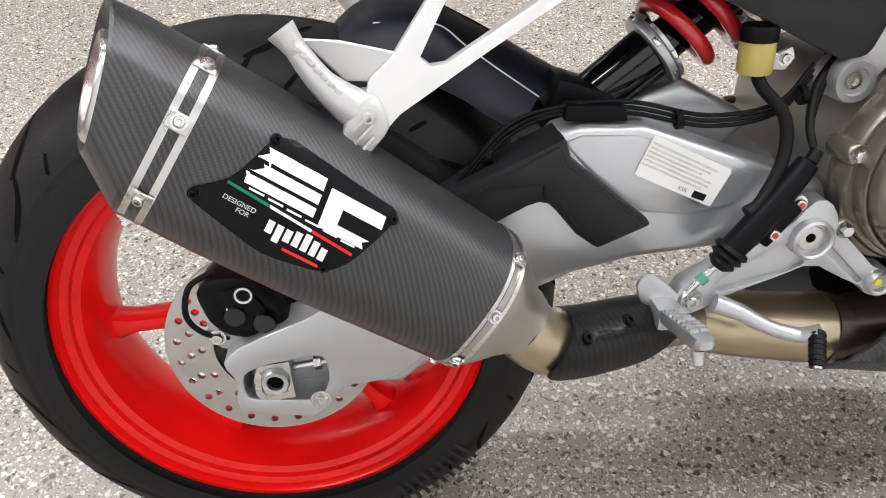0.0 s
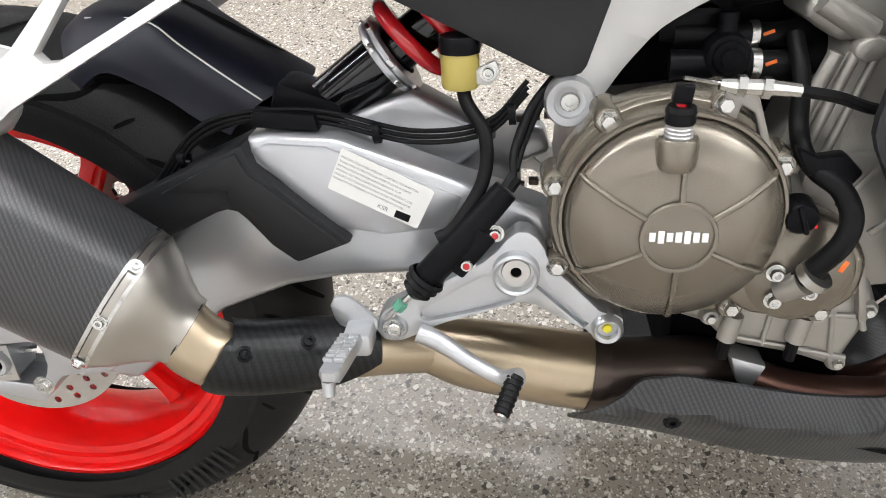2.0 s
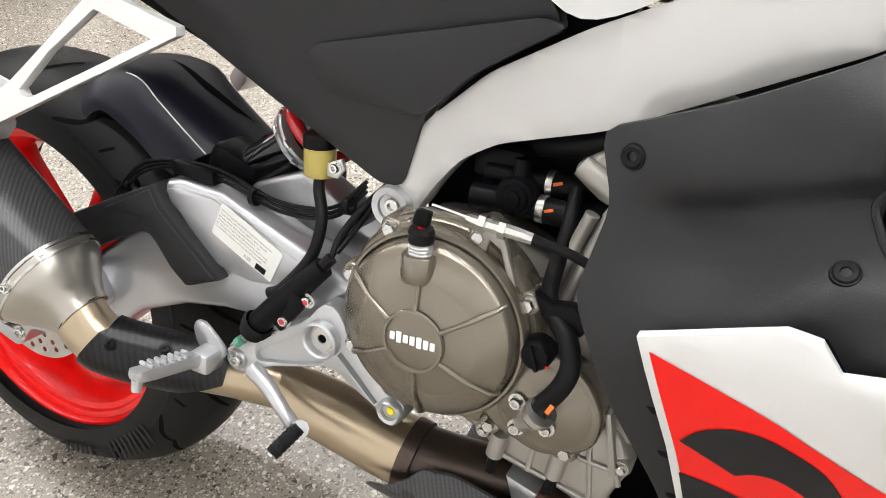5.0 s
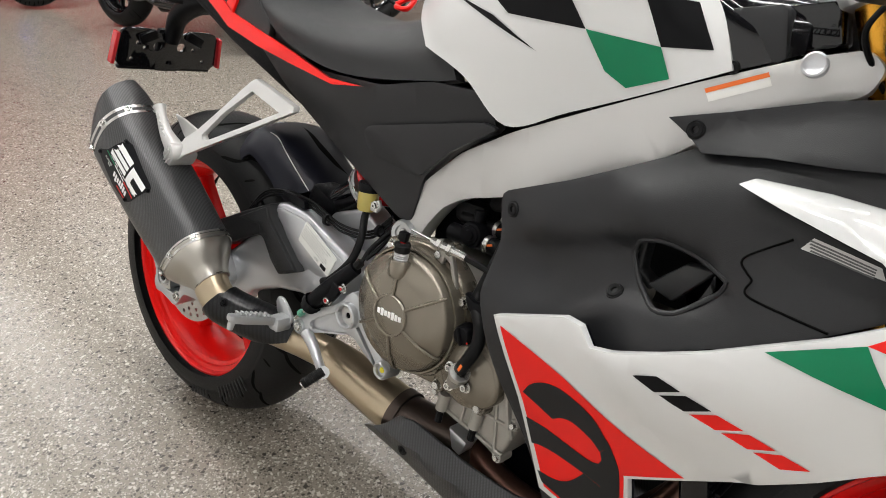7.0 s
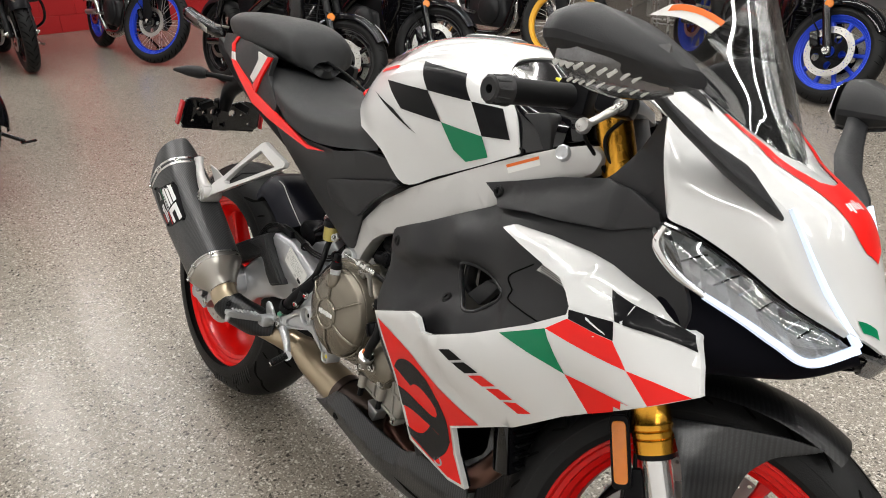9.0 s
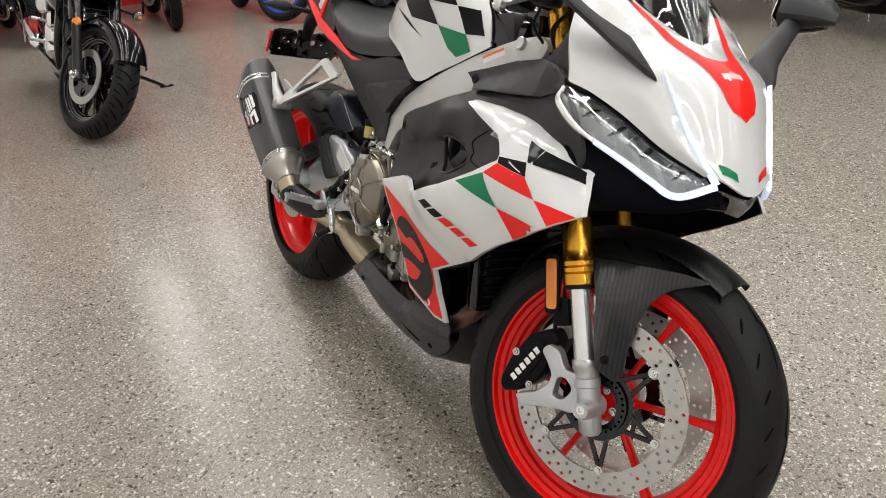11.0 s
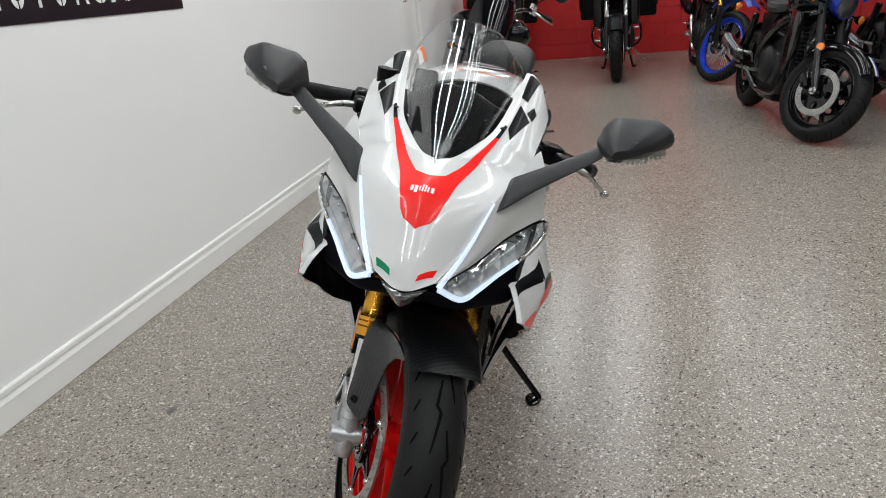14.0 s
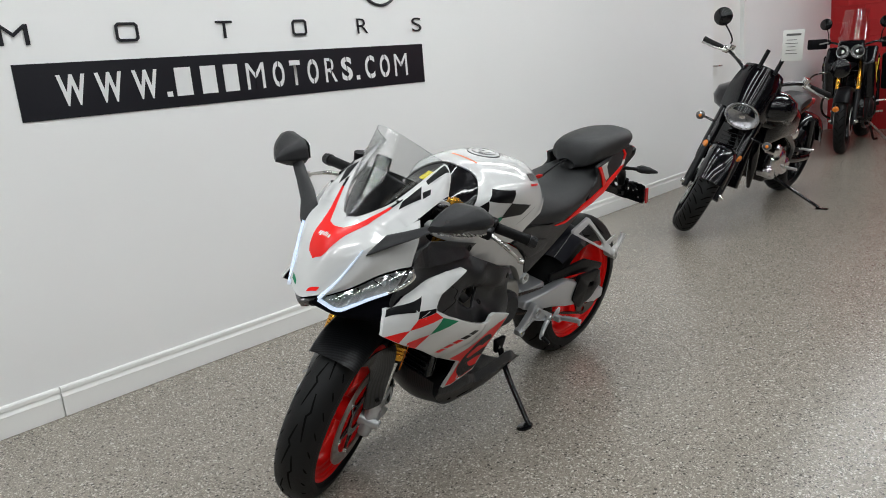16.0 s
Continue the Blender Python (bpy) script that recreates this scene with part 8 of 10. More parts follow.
for sgn in (-1, 1):
    fl_f = tps([(1.24, 0.528, 0.108), (1.30, 0.535, 0.092), (1.445, 0.556, 0.078), (1.42, 0.53, 0.078), (1.352, 0.44, 0.084), (1.355, 0.39, 0.086), (1.358, 0.352, 0.092), (1.308, 0.391, 0.128), (1.328, 0.360, 0.124), (1.282, 0.475, 0.124), (1.262, 0.51, 0.116)])
    fk_ = part("flank", skin(smooth_poly([(1.238, 0.528), (1.275, 0.534), (1.340, 0.545), (1.395, 0.554), (1.445, 0.556), (1.418, 0.540), (1.385, 0.522), (1.360, 0.490), (1.350, 0.440), (1.352, 0.395), (1.360, 0.356), (1.355, 0.342), (1.347, 0.344), (1.324, 0.358), (1.308, 0.391), (1.282, 0.475), (1.258, 0.515)], 4), fl_f, 0.004, 0.025, sgn, bevel=0.002), M["carbon2"], fender, "carbon flank beside the fork leg", STEER)
    part("flank_screw", lathe([(0, 0.0), (0.003, 0.0), (0.0035, 0.003), (0.007, 0.003), (0.0085, 0.0)], (1.330, sgn * (fl_f(1.330, 0.375) + 0.001), 0.375), (0.6, sgn * 0.8, 0), 16), M["hose"], fender, "", STEER)

# yokes, clip-on bars, grips, levers
part("lower_yoke", box(along(0, 0.50, -0.012), (0.07, 0.26, 0.035), 0.012, Matrix.Rotation(-RAKE, 3, "Y")), M["black"], bike, "", STEER)
yoke = part("top_yoke", slab(smooth_poly([(-0.035, -0.14), (0.02, -0.135), (0.035, -0.05), (0.035, 0.05), (0.02, 0.135), (-0.035, 0.14), (-0.06, 0.05), (-0.06, -0.05)], 4), -0.012, 0.012, 0.004), M["alu"], bike, "cast aluminium top yoke", STEER @ Matrix.Translation(along(0, 0.70, 0.0)) @ Matrix.Rotation(-RAKE, 4, "Y") @ Matrix.Rotation(radians(90), 4, "X"))
for sgn in (-1, 1):
    part("fork_cap", lathe([(0, 0.008), (0.010, 0.008), (0.012, 0.003), (0.0255, 0.002), (0.0265, -0.01)], along(sgn * 0.105, 0.725), tuple(AXIS), 12), M["gold"], yoke, "", STEER)
    g0 = INV @ Vector((1.085, -0.115, 0.938))
    g1 = INV @ Vector((1.113, -0.225, 0.948))
    g2 = INV @ Vector((1.107, -0.332, 0.945))
    fl = Vector((1, -sgn, 1))
    g0, g1, g2 = [Vector((v.x, v.y * fl.y, v.z)) for v in (g0, g1, g2)]
    bar = part("handlebar", tube([g0, g1], 0.011, 16, 2), M["black"], bike, "black clip-on handlebar", STEER)
    part("grip", tube([g1, g1 * 0.5 + g2 * 0.5, g2], [0.0165, 0.0160, 0.0165], 18, 3), M["hose"], bar, "black rubber grip", STEER)
    gd = (g2 - g1).normalized()
    be = part("bar_end", lathe([(0.0, 0.006), (0.0055, 0.006), (0.0055, 0.027), (0.0135, 0.0285), (0.0165, 0.026), (0.0175, 0.006), (0.0190, 0.004), (0.0190, 0.0), (0.0, 0.0)], g2, tuple(gd), 28), M["panel"], bar, "ribbed black bar end with a hole", STEER)
    for i in range(10):
        u = gd.orthogonal().normalized()
        u.rotate(Matrix.Rotation(i * math.pi / 5, 3, gd))
        part("rib", tube([g2 + u * 0.0170 + gd * 0.005, g2 + u * 0.0162 + gd * 0.025], 0.0018, 6, 1), M["panel"], be, "", STEER)
    part("switch_box", box(g1 * 0.75 + g0 * 0.25, (0.045, 0.055, 0.045), 0.008), M["black"], bar, "", STEER)
    l0 = INV @ Vector((1.165, -0.19, 0.948))
    l1 = INV @ Vector((1.200, -0.23, 0.950))
    l2 = INV @ Vector((1.211, -0.278, 0.935))
    l3 = INV @ Vector((1.213, -0.3105, 0.923))
    l0, l1, l2, l3 = [Vector((v.x, v.y * fl.y, v.z)) for v in (l0, l1, l2, l3)]
    lv = part("lever", tube([l0, l1, l2, l3], [0.008, 0.0065, 0.005, 0.0045], 12, 6), M["steel"], bar, "polished brake or clutch lever", STEER)
    part("lever_ball", lathe([(0, 0.010), (0.007, 0.008), (0.0095, 0.0), (0.007, -0.008), (0, -0.010)], l3, (0, 1, 0), 16), M["steel"], lv, "", STEER)
    part("lever_perch", box(l0, (0.05, 0.04, 0.03), 0.008), M["black"], bar, "", STEER)
part("front_reservoir", lathe([(0, 0), (0.020, 0), (0.022, 0.004), (0.022, 0.040), (0, 0.040)], (1.15, -0.15, 0.99), (0, 0, 1), 24), M["black"], bike, "", None)
for k, pts in enumerate(([(1.105, -0.15, 0.930), (1.09, -0.145, 0.90), (1.10, -0.12, 0.87), (1.12, -0.10, 0.84)], [(1.12, -0.10, 0.93), (1.105, -0.115, 0.90), (1.115, -0.11, 0.87), (1.14, -0.10, 0.85)], [(1.10, 0.12, 0.93), (1.05, 0.14, 0.90), (1.06, 0.13, 0.85), (1.11, 0.09, 0.83)])):
    part("control_cable", tube(pts, 0.003, 8, 6), M["hose"], bike)
# chain, sprocket guard and left chain guard
part("chain_guard", slab(smooth_poly([(-0.06, 0.44), (0.10, 0.50), (0.36, 0.50), (0.36, 0.47), (0.20, 0.452), (0.05, 0.43), (-0.04, 0.415)], 3), 0.10, 0.112, 0.003), M["black"], bike, "black chain guard")
part("sprocket_guard", slab(smooth_poly([(0.02, 0.445), (0.18, 0.455), (0.21, 0.36), (0.14, 0.30), (0.05, 0.325), (0.0, 0.37)], 4), 0.128, 0.146, 0.006, 2, [smooth_poly([(0.05, 0.40), (0.09, 0.405), (0.10, 0.385), (0.055, 0.38)], 3)]), M["black"], bike, "black left swing arm cover")
for zz0, zz1 in ((0.404, 0.470), (0.213, 0.395)):
    ch = bmesh.new()
    for i in range(34):
        u = (i + 0.5) / 34
        box((0.0 + 0.56 * u, 0.100, zz0 + (zz1 - zz0) * u), (0.012, 0.010, 0.008), 0.001, None, ch)
    tagged(part("chain", ch, M["darkpipe"], bike, "dark drive chain run"), kind="stuff")

# ---- wall sign: dark banner with pale letters, and a row of dark letters above it ----
sign = tagged(part("wall_banner", box((0.587, WALL_Y + 0.002, 1.297), (2.136, 0.004, 0.212), 0.0), M["signblack"], smooth=False), "long black banner with pale stencil letters on the wall", "sign")


def wall_letters(name, body, x_left, x_right, z, h, m, parent=None, bold=0.0):
    """Letters on the wall that read from the room: x runs to the left as they are read."""
    tb = text_bm(body, 1.0, 0.0, bold)
    xs, ys = [v.co.x for v in tb.verts], [v.co.y for v in tb.verts]
    sx, sy = (x_left - x_right) / (max(xs) - min(xs)), h / (max(ys) - min(ys))
    for v in tb.verts:
        v.co = Vector((x_left - (v.co.x - min(xs)) * sx, 0, z + (v.co.y - min(ys)) * sy))
    return part(name, tb, m, parent, smooth=False, xf=Matrix.Translation((0, WALL_Y + 0.0062, 0)))


# a web address: the trade name inside it stands as plain blocks
LETTERS = (("W", 1.511, 1.402), ("W", 1.366, 1.257), ("W", 1.215, 1.106), (".", 1.075, 1.050), ("", 1.030, 0.955), ("", 0.909, 0.835), ("", 0.796, 0.724), ("M", 0.681, 0.583), ("O", 0.538, 0.472), ("T", 0.438, 0.376), ("O", 0.335, 0.268), ("R", 0.226, 0.152), ("S", 0.120, 0.049), (".", 0.023, 0.0), ("C", -0.040, -0.108), ("O", -0.145, -0.217), ("M", -0.253, -0.350))
for c, x0, x1 in LETTERS:
    if c == "":
        part("letter_block", box(((x0 + x1) / 2, WALL_Y + 0.0052, 1.297), (x0 - x1, 0.002, 0.120), 0.0), M["whiteprint"], sign, smooth=False)
    elif c == ".":
        part("letter_dot", box(((x0 + x1) / 2, WALL_Y + 0.0052, 1.248), (x0 - x1, 0.002, 0.022), 0.0), M["whiteprint"], sign, smooth=False)
    else:
        lt_ = wall_letters("letter", c, x0, x1, 1.237, 0.120, M["whiteprint"], sign, 0.0 if c in "MR" else 0.030)
        if c in "MOSCR":
            part("stencil_gap", box(((x0 + x1) / 2, WALL_Y + 0.0068, 1.297), (0.004, 0.0012, 0.122), 0.0), M["signblack"], lt_, smooth=False)
row = tagged(empty("wall_lettering", Matrix.Translation((0, 0, 0))), "row of widely spaced dark letters above the banner", "sign")
for c, x0, w in (("M", 1.66, 0.105), ("O", 1.235, 0.095), ("T", 0.79, 0.085), ("O", 0.385, 0.085), ("R", -0.02, 0.075), ("S", -0.415, 0.075)):
    if c == "O":
        rnd = lambda a, b, q: [(x0 - w / 2 + sx * (a - (q if k else 0)), 1.510 + sz * (b - (0 if k else q))) for sx, sz, ks in ((1, 1, (0, 1)), (1, -1, (1, 0)), (-1, -1, (0, 1)), (-1, 1, (1, 0))) for k in ks[::-1]]
        part("letter", slab(rnd(w / 2, 0.038, 0.012), WALL_Y + 0.0045, WALL_Y + 0.0085, 0.0, 1, [rnd(w / 2 - 0.011, 0.027, 0.006)]), M["signblack"], row, smooth=False)
    else:
        wall_letters("letter", c, x0, x0 - w, 1.472, 0.076, M["signblack"], row)
part("emblem_arc", tube([(-0.20 - 0.16 * math.cos(a), WALL_Y + 0.004, 1.80 + 0.185 * math.sin(a)) for a in np.linspace(math.pi * 1.1, math.pi * 1.9, 14)], 0.008, 8, 3), M["signblack"], row)
for ob, cx, k in ((sign, 0.551, 1.0337), (row, 0.563, 1.0415)):
    ob.matrix_world = SKEW @ Matrix.Translation((cx, 0, 1.27)) @ Matrix.Diagonal((k, 1, 1.0125, 1)) @ Matrix.Translation((-0.587, 0, -1.27))

# scuffs on the floor
for k, (x, y, rx_, ry_) in enumerate(((0.846, 0.272, 0.030, 0.020), (0.05, 0.18, 0.014, 0.01))):
    pts = [(x + rx_ * (0.8 + 0.3 * math.sin(3 * a + k)) * math.cos(a), y + ry_ * (0.8 + 0.25 * math.cos(2 * a)) * math.sin(a)) for a in np.arange(16) * math.pi / 8]
    sb_ = bmesh.new()
    sb_.faces.new([sb_.verts.new((a, b, 0.0012)) for a, b in pts])
    tagged(part("floor_scuff", sb_, M["greyfloorstain"], smooth=False), "small dark scuff stuck on the floor", "stain")

# ---- the other motorcycles of the showroom ----
def fender_bm(c, R, w, a0, a1, drop=0.3, thick=0.004, n=14):
    """A mudguard: an arc over a wheel with rolled sides, between two angles in degrees."""
    rings = []
    for a in np.radians(np.linspace(a0, a1, n)):
        ring = []
        for v in np.linspace(-1, 1, 9):
            r = R - abs(v) ** 3 * w * drop
            ring.append((c[0] + r * math.cos(a), w / 2 * math.sin(v * 1.45) / math.sin(1.45), c[2] + r * math.sin(a)))
        rings.append(ring)
    bm = loft(rings, closed=False)
    bmesh.ops.recalc_face_normals(bm, faces=bm.faces[:])
    bmesh.ops.solidify(bm, geom=bm.faces[:], thickness=thick)
    return bm


def oval_loft(stations, n=14, power=0.75):
    """A rounded body from stations (x, y, z, half width, half height)."""
    rings = []
    for x, y, z, w, h in cr(stations, 4):
        ring = []
        for a in np.arange(n) * 2 * math.pi / n:
            ca, sa = math.cos(a), math.sin(a)
            ring.append((x, y + w * math.copysign(abs(ca) ** power, ca), z + h * math.copysign(abs(sa) ** power, sa)))
        rings.append(ring)
    return loft(rings)


def wheel(bike, name, c, R, w, rim_r, rim, spokes, xf, discs, tread, rim_label=""):
    wh = part(name, rim_bm(c, rim_r, w * 0.78, 56), M[rim], bike, rim_label, xf)
    part("tyre", tyre_bm(c, R, w, rim_r + 0.004, 64), M["rubber"], wh, "", xf)
    g = part("tread_groove", tread_bm(c, R, w, 26 if tread == "block" else 14, [([(0.05, 0.0), (0.35, 0.10), (0.75, 0.16)], 0.004 if tread == "block" else 0.0022), ([(0.45, -0.02), (0.85, 0.03)], 0.004 if tread == "block" else 0.0022)]), M["groove"], wh, "", xf)
    tagged(g, kind="stuff")
    part("hub", lathe([(0.0, -0.07), (0.028, -0.07), (0.034, -0.04), (0.045, -0.03), (0.045, 0.03), (0.034, 0.04), (0.028, 0.07), (0.0, 0.07)], c, (0, -1, 0), 20), M[rim] if spokes < 12 else M["steel"], wh, "", xf)
    for i in range(spokes):
        a = 2 * math.pi * (i + 0.2) / spokes
        if spokes < 12:
            part("spoke", spoke_bm(c, a, 0.036, rim_r - 0.03, 0.030, 0.022, 0.044, 0.03), M[rim], wh, "", xf)
        else:
            b = a + (0.28 if i % 2 else -0.28)
            s = 0.035 if i % 4 < 2 else -0.035
            part("spoke", tube([(c[0] + 0.04 * math.cos(a), s, c[2] + 0.04 * math.sin(a)), (c[0] + (rim_r - 0.02) * math.cos(b), s * 0.2, c[2] + (rim_r - 0.02) * math.sin(b))], 0.0022, 5, 1), M["steel"], wh, "", xf)
    for sgn, r in discs:
        d = part("brake_disc", disc_bm(c, r, r * 0.74, sgn * 0.075, 0.005, [(r * 0.80, 18, 0), (r * 0.87, 24, 0.3), (r * 0.94, 24, 0.8)], 0.004), M["disc"], wh, "drilled steel brake disc", xf)
        part("disc_carrier", slab(circle(c[0], c[2], r * 0.77, 30), sgn * 0.071, sgn * 0.077, 0, 1, [circle(c[0], c[2], 0.035, 20)] + [circle(c[0] + r * 0.55 * math.cos(k * 1.2566), c[2] + r * 0.55 * math.sin(k * 1.2566), r * 0.16, 10) for k in range(5)]), M["gblack"], d, "", xf)
    return wh


def parked_bike(label, front, rear, lean, steer, o):
    """A parked motorcycle from its two tyre contacts; o holds what sets it apart."""
    fx, fy = front
    rx, ry = rear
    L = math.hypot(fx - rx, fy - ry)
    root = empty("motorcycle", Matrix.Translation((rx, ry, 0.004)) @ Matrix.Rotation(math.atan2(fy - ry, fx - rx), 4, "Z") @ Matrix.Rotation(radians(-lean), 4, "X"))
    tagged(root, label, "motorcycle", "parked motorcycles")
    k = o["style"]
    rr, fr = o["rr"], o["fr"]
    RA, FA = Vector((0, 0, rr)), Vector((L, 0, fr))
    rake = radians(o["rake"])
    ax = Vector((-math.sin(rake), 0, math.cos(rake)))
    fwd = Vector((math.cos(rake), 0, math.sin(rake)))
    piv = FA - 0.035 * fwd
    ST = Matrix.Translation(piv) @ Matrix.Rotation(radians(steer), 4, ax) @ Matrix.Translation(-piv)

    def P(name, bm, m, label="", par=None, st=False, smooth=True):
        return part(name, bm, M[m], par or root, label, ST if st else None, smooth)

    def on(u, y=0.0, f=0.0):
        """A point u along the fork from the axle, f ahead of it."""
        return FA + ax * u + fwd * f + Vector((0, y, 0))

    # wheels
    rim, sp = o.get("rim", "gblack"), o.get("spokes", 10)
    wheel(root, "front_wheel", FA, fr, o["fw"], o["frim"], rim, sp, ST, o.get("discs", ((-1, 0.15), (1, 0.15))), o.get("tread", "road"), o.get("rim_label", ""))
    wheel(root, "rear_wheel", RA, rr, o["rw"], o["rrim"], rim, sp, None, ((-1, 0.12),), o.get("tread", "road"), o.get("rim_label", ""))
    # fork, clamps, axle, caliper
    fl = o["fork"]
    for s in (-1, 1):
        y = s * (0.100 if k != "cruiser" else 0.115)
        lo = P("fork_leg", tube([on(-0.03, y), on(0.05, y), on(fl * 0.45, y)], [0.020, 0.026, 0.024], 14, 2), o.get("slider", "greyplastic"), st=True)
        P("fork_tube", tube([on(fl * 0.44, y), on(fl, y)], o.get("tube_r", 0.024), 14, 2), o.get("tubes", "steel"), o.get("tubes_label", ""), st=True)
        P("axle_nut", lathe([(0, 0.018), (0.012, 0.018), (0.014, 0.014), (0.014, 0), (0.024, 0), (0.024, -0.01), (0, -0.01)], on(0, y + s * 0.022), (0, s, 0), 14), "bolt", "", lo, True)
        P("caliper", box(on(0.09, s * 0.088, -0.075), (0.055, 0.05, 0.10), 0.012, Matrix.Rotation(-rake, 3, "Y")), "greyplastic" if k == "cruiser" else "gblack", st=True)
        if o.get("reflector"):
            P("reflector", lathe([(0, 0.008), (0.022, 0.006), (0.026, 0), (0.026, -0.006), (0, -0.006)], on(fl * 0.40, y + s * 0.012, 0.02), (0.5, s, 0), 18), "amber", "round orange side reflector", st=True)
        if k == "offroad":
            P("fork_guard", slab([(L + 0.01, fr - 0.03), (L + 0.05, fr + 0.05), (L - 0.09, fr + 0.34), (L - 0.14, fr + 0.34), (L - 0.05, fr + 0.03)], y + s * 0.026, y + s * 0.034, 0.003), "black", "black plastic fork guard", st=True)
        P("brake_hose", tube([on(0.12, y * 0.9, -0.05), on(0.25, y * 1.2, -0.08), on(0.42, y * 1.1, -0.03), on(fl * 0.9, y * 0.6, 0.05)], 0.005, 8, 5), "hose", st=True)
    for u in (fl * 0.72, fl * 0.97):
        P("fork_clamp", box(on(u, 0, -0.025), (0.085, 0.27, 0.03), 0.010, Matrix.Rotation(-rake, 3, "Y")), o.get("clamp", "gblack"), st=True)
    P("front_axle", tube([on(0, -0.11), on(0, 0.11)], 0.011, 10, 1), "steel", st=True)
    # front fender
    a0, a1 = o.get("fender", (40, 150))
    hi = o.get("high_fender")
    f = P("front_fender", fender_bm(FA + (Vector((-0.03, 0, 0.14)) if hi else Vector((0, 0, 0))), fr + 0.022, o["fw"] + 0.05, a0, a1), o.get("fender_m", "gblack"), o.get("fender_label", ""), st=True)
    if o.get("fender_stripe"):
        for v, mm in ((0.010, "whiteprint"), (0.018, "blueplastic")):
            P("stripe", stripe_bm(FA, fr + 0.0236, a0 + 1, a0 + 26, v * 2.2 - 0.01, 0.015), mm, "", f, True)
    # bars, grips, levers, mirrors, signals
    bz, bw, rise = o["bar_up"], o["bar_w"], o.get("bar_back", 0.12)
    top = on(fl + 0.02, 0, -0.02)
    pts = [top + Vector((-rise, -bw, bz)), top + Vector((-rise * 0.75, -bw * 0.62, bz + 0.005)), top + Vector((-0.02, -0.13, bz * 0.75)), top + Vector((0, -0.06, 0.03)), top + Vector((0, 0.06, 0.03)), top + Vector((-0.02, 0.13, bz * 0.75)), top + Vector((-rise * 0.75, bw * 0.62, bz + 0.005)), top + Vector((-rise, bw, bz))]
    bar = P("handlebar", tube(pts, 0.0125, 12, 6), o.get("bar_m", "gblack"), o.get("bar_label", ""), st=True)
    for s in (-1, 1):
        e, i = Vector(pts[0 if s < 0 else -1]), Vector(pts[1 if s < 0 else -2])
        d = (e - i).normalized()
        P("grip", tube([e + d * 0.01, e - d * 0.06, e - d * 0.13], [0.019, 0.017, 0.019], 12, 3), "rubber", "black rubber grip", bar, True)
        P("switch_box", box(e - d * 0.165, (0.05, 0.05, 0.05), 0.012), o.get("switch_m", "greyplastic"), "", bar, True)
        P("lever", tube([e - d * 0.17 + Vector((0.045, 0, 0)), e - d * 0.08 + Vector((0.075, 0, -0.01)), e + d * 0.015 + Vector((0.06, 0, -0.018))], [0.009, 0.007, 0.006], 8, 4), o.get("lever_m", "steel"), "", bar, True)
        if k in ("cruiser", "naked"):
            P("reservoir", lathe([(0, 0.022), (0.026, 0.022), (0.028, 0.016), (0.026, -0.014), (0, -0.014)], e - d * 0.19 + Vector((0.03, 0, 0.03)), (0, 0, 1), 18), o.get("switch_m", "greyplastic"), "", bar, True)
        if o.get("mirrors", True):
            mp = e - d * 0.17 + Vector((0.03, s * (0.13 if k == "cruiser" else 0.035), 0.18))
            P("mirror_stem", tube([e - d * 0.17 + Vector((0.02, 0, 0.02)), e - d * 0.17 + Vector((0.045, s * 0.005, 0.09)), mp], 0.0055, 8, 4), "gblack", "", bar, True)
            mir = P("mirror", lathe([(0, 0.028), (0.035, 0.022), (0.058, 0.008), (0.063, -0.004), (0.060, -0.008), (0, -0.008)], mp + Vector((0.01, 0, 0.015)), (0.95, s * 0.1, 0.15), 24), "gblack", "round black mirror", bar, True)
            P("mirror_glass", lathe([(0, 0.001), (0.057, 0.001), (0.057, -0.001), (0, -0.001)], mp + Vector((0.001, -s * 0.001, 0.0135)), (-0.95, -s * 0.1, -0.15), 24), "mirror", "", mir, True)
        if o.get("signals", True):
            q = on(fl * o.get("sig_u", 0.80), s * 0.13, 0.03)
            P("signal_stalk", tube([q, q + Vector((0.0, s * 0.09, 0.0))], 0.008, 8, 1), o.get("bar_m", "gblack"), st=True)
            sg = P("turn_signal", lathe([(0, -0.035), (0.014, -0.033), (0.028, -0.012), (0.031, 0.008), (0.030, 0.012), (0, 0.012)], q + Vector((0.0, s * 0.115, 0)), (1, 0, 0), 20), "chrome" if k == "cruiser" else "gblack", "round turn signal", st=True)
            P("lens", lathe([(0, 0.012), (0.016, 0.010), (0.027, 0.002), (0.028, 0), (0, 0)], q + Vector((0.0125, s * 0.115, 0)), (1, 0, 0), 20), "siglens" if k == "cruiser" else "amber", "amber bulb behind a clear lens", sg, True)
            if k == "cruiser":
                P("bulb", lathe([(0, 0.010), (0.010, 0.006), (0.012, 0), (0, 0)], q + Vector((0.021, s * 0.115, 0)), (1, 0, 0), 14), "amber", "", sg, True)
        for zz, xx in ((0.0, -0.28),):
            P("rear_signal", lathe([(0, -0.03), (0.02, -0.02), (0.026, 0.0), (0.024, 0.008), (0, 0.010)], Vector((xx, s * 0.17, o["seat"] - 0.02)), (-1, 0, 0), 14), "amber")
    # headlamp and cowl
    hz = on(fl * o.get("lamp_u", 0.86), 0, 0.10)
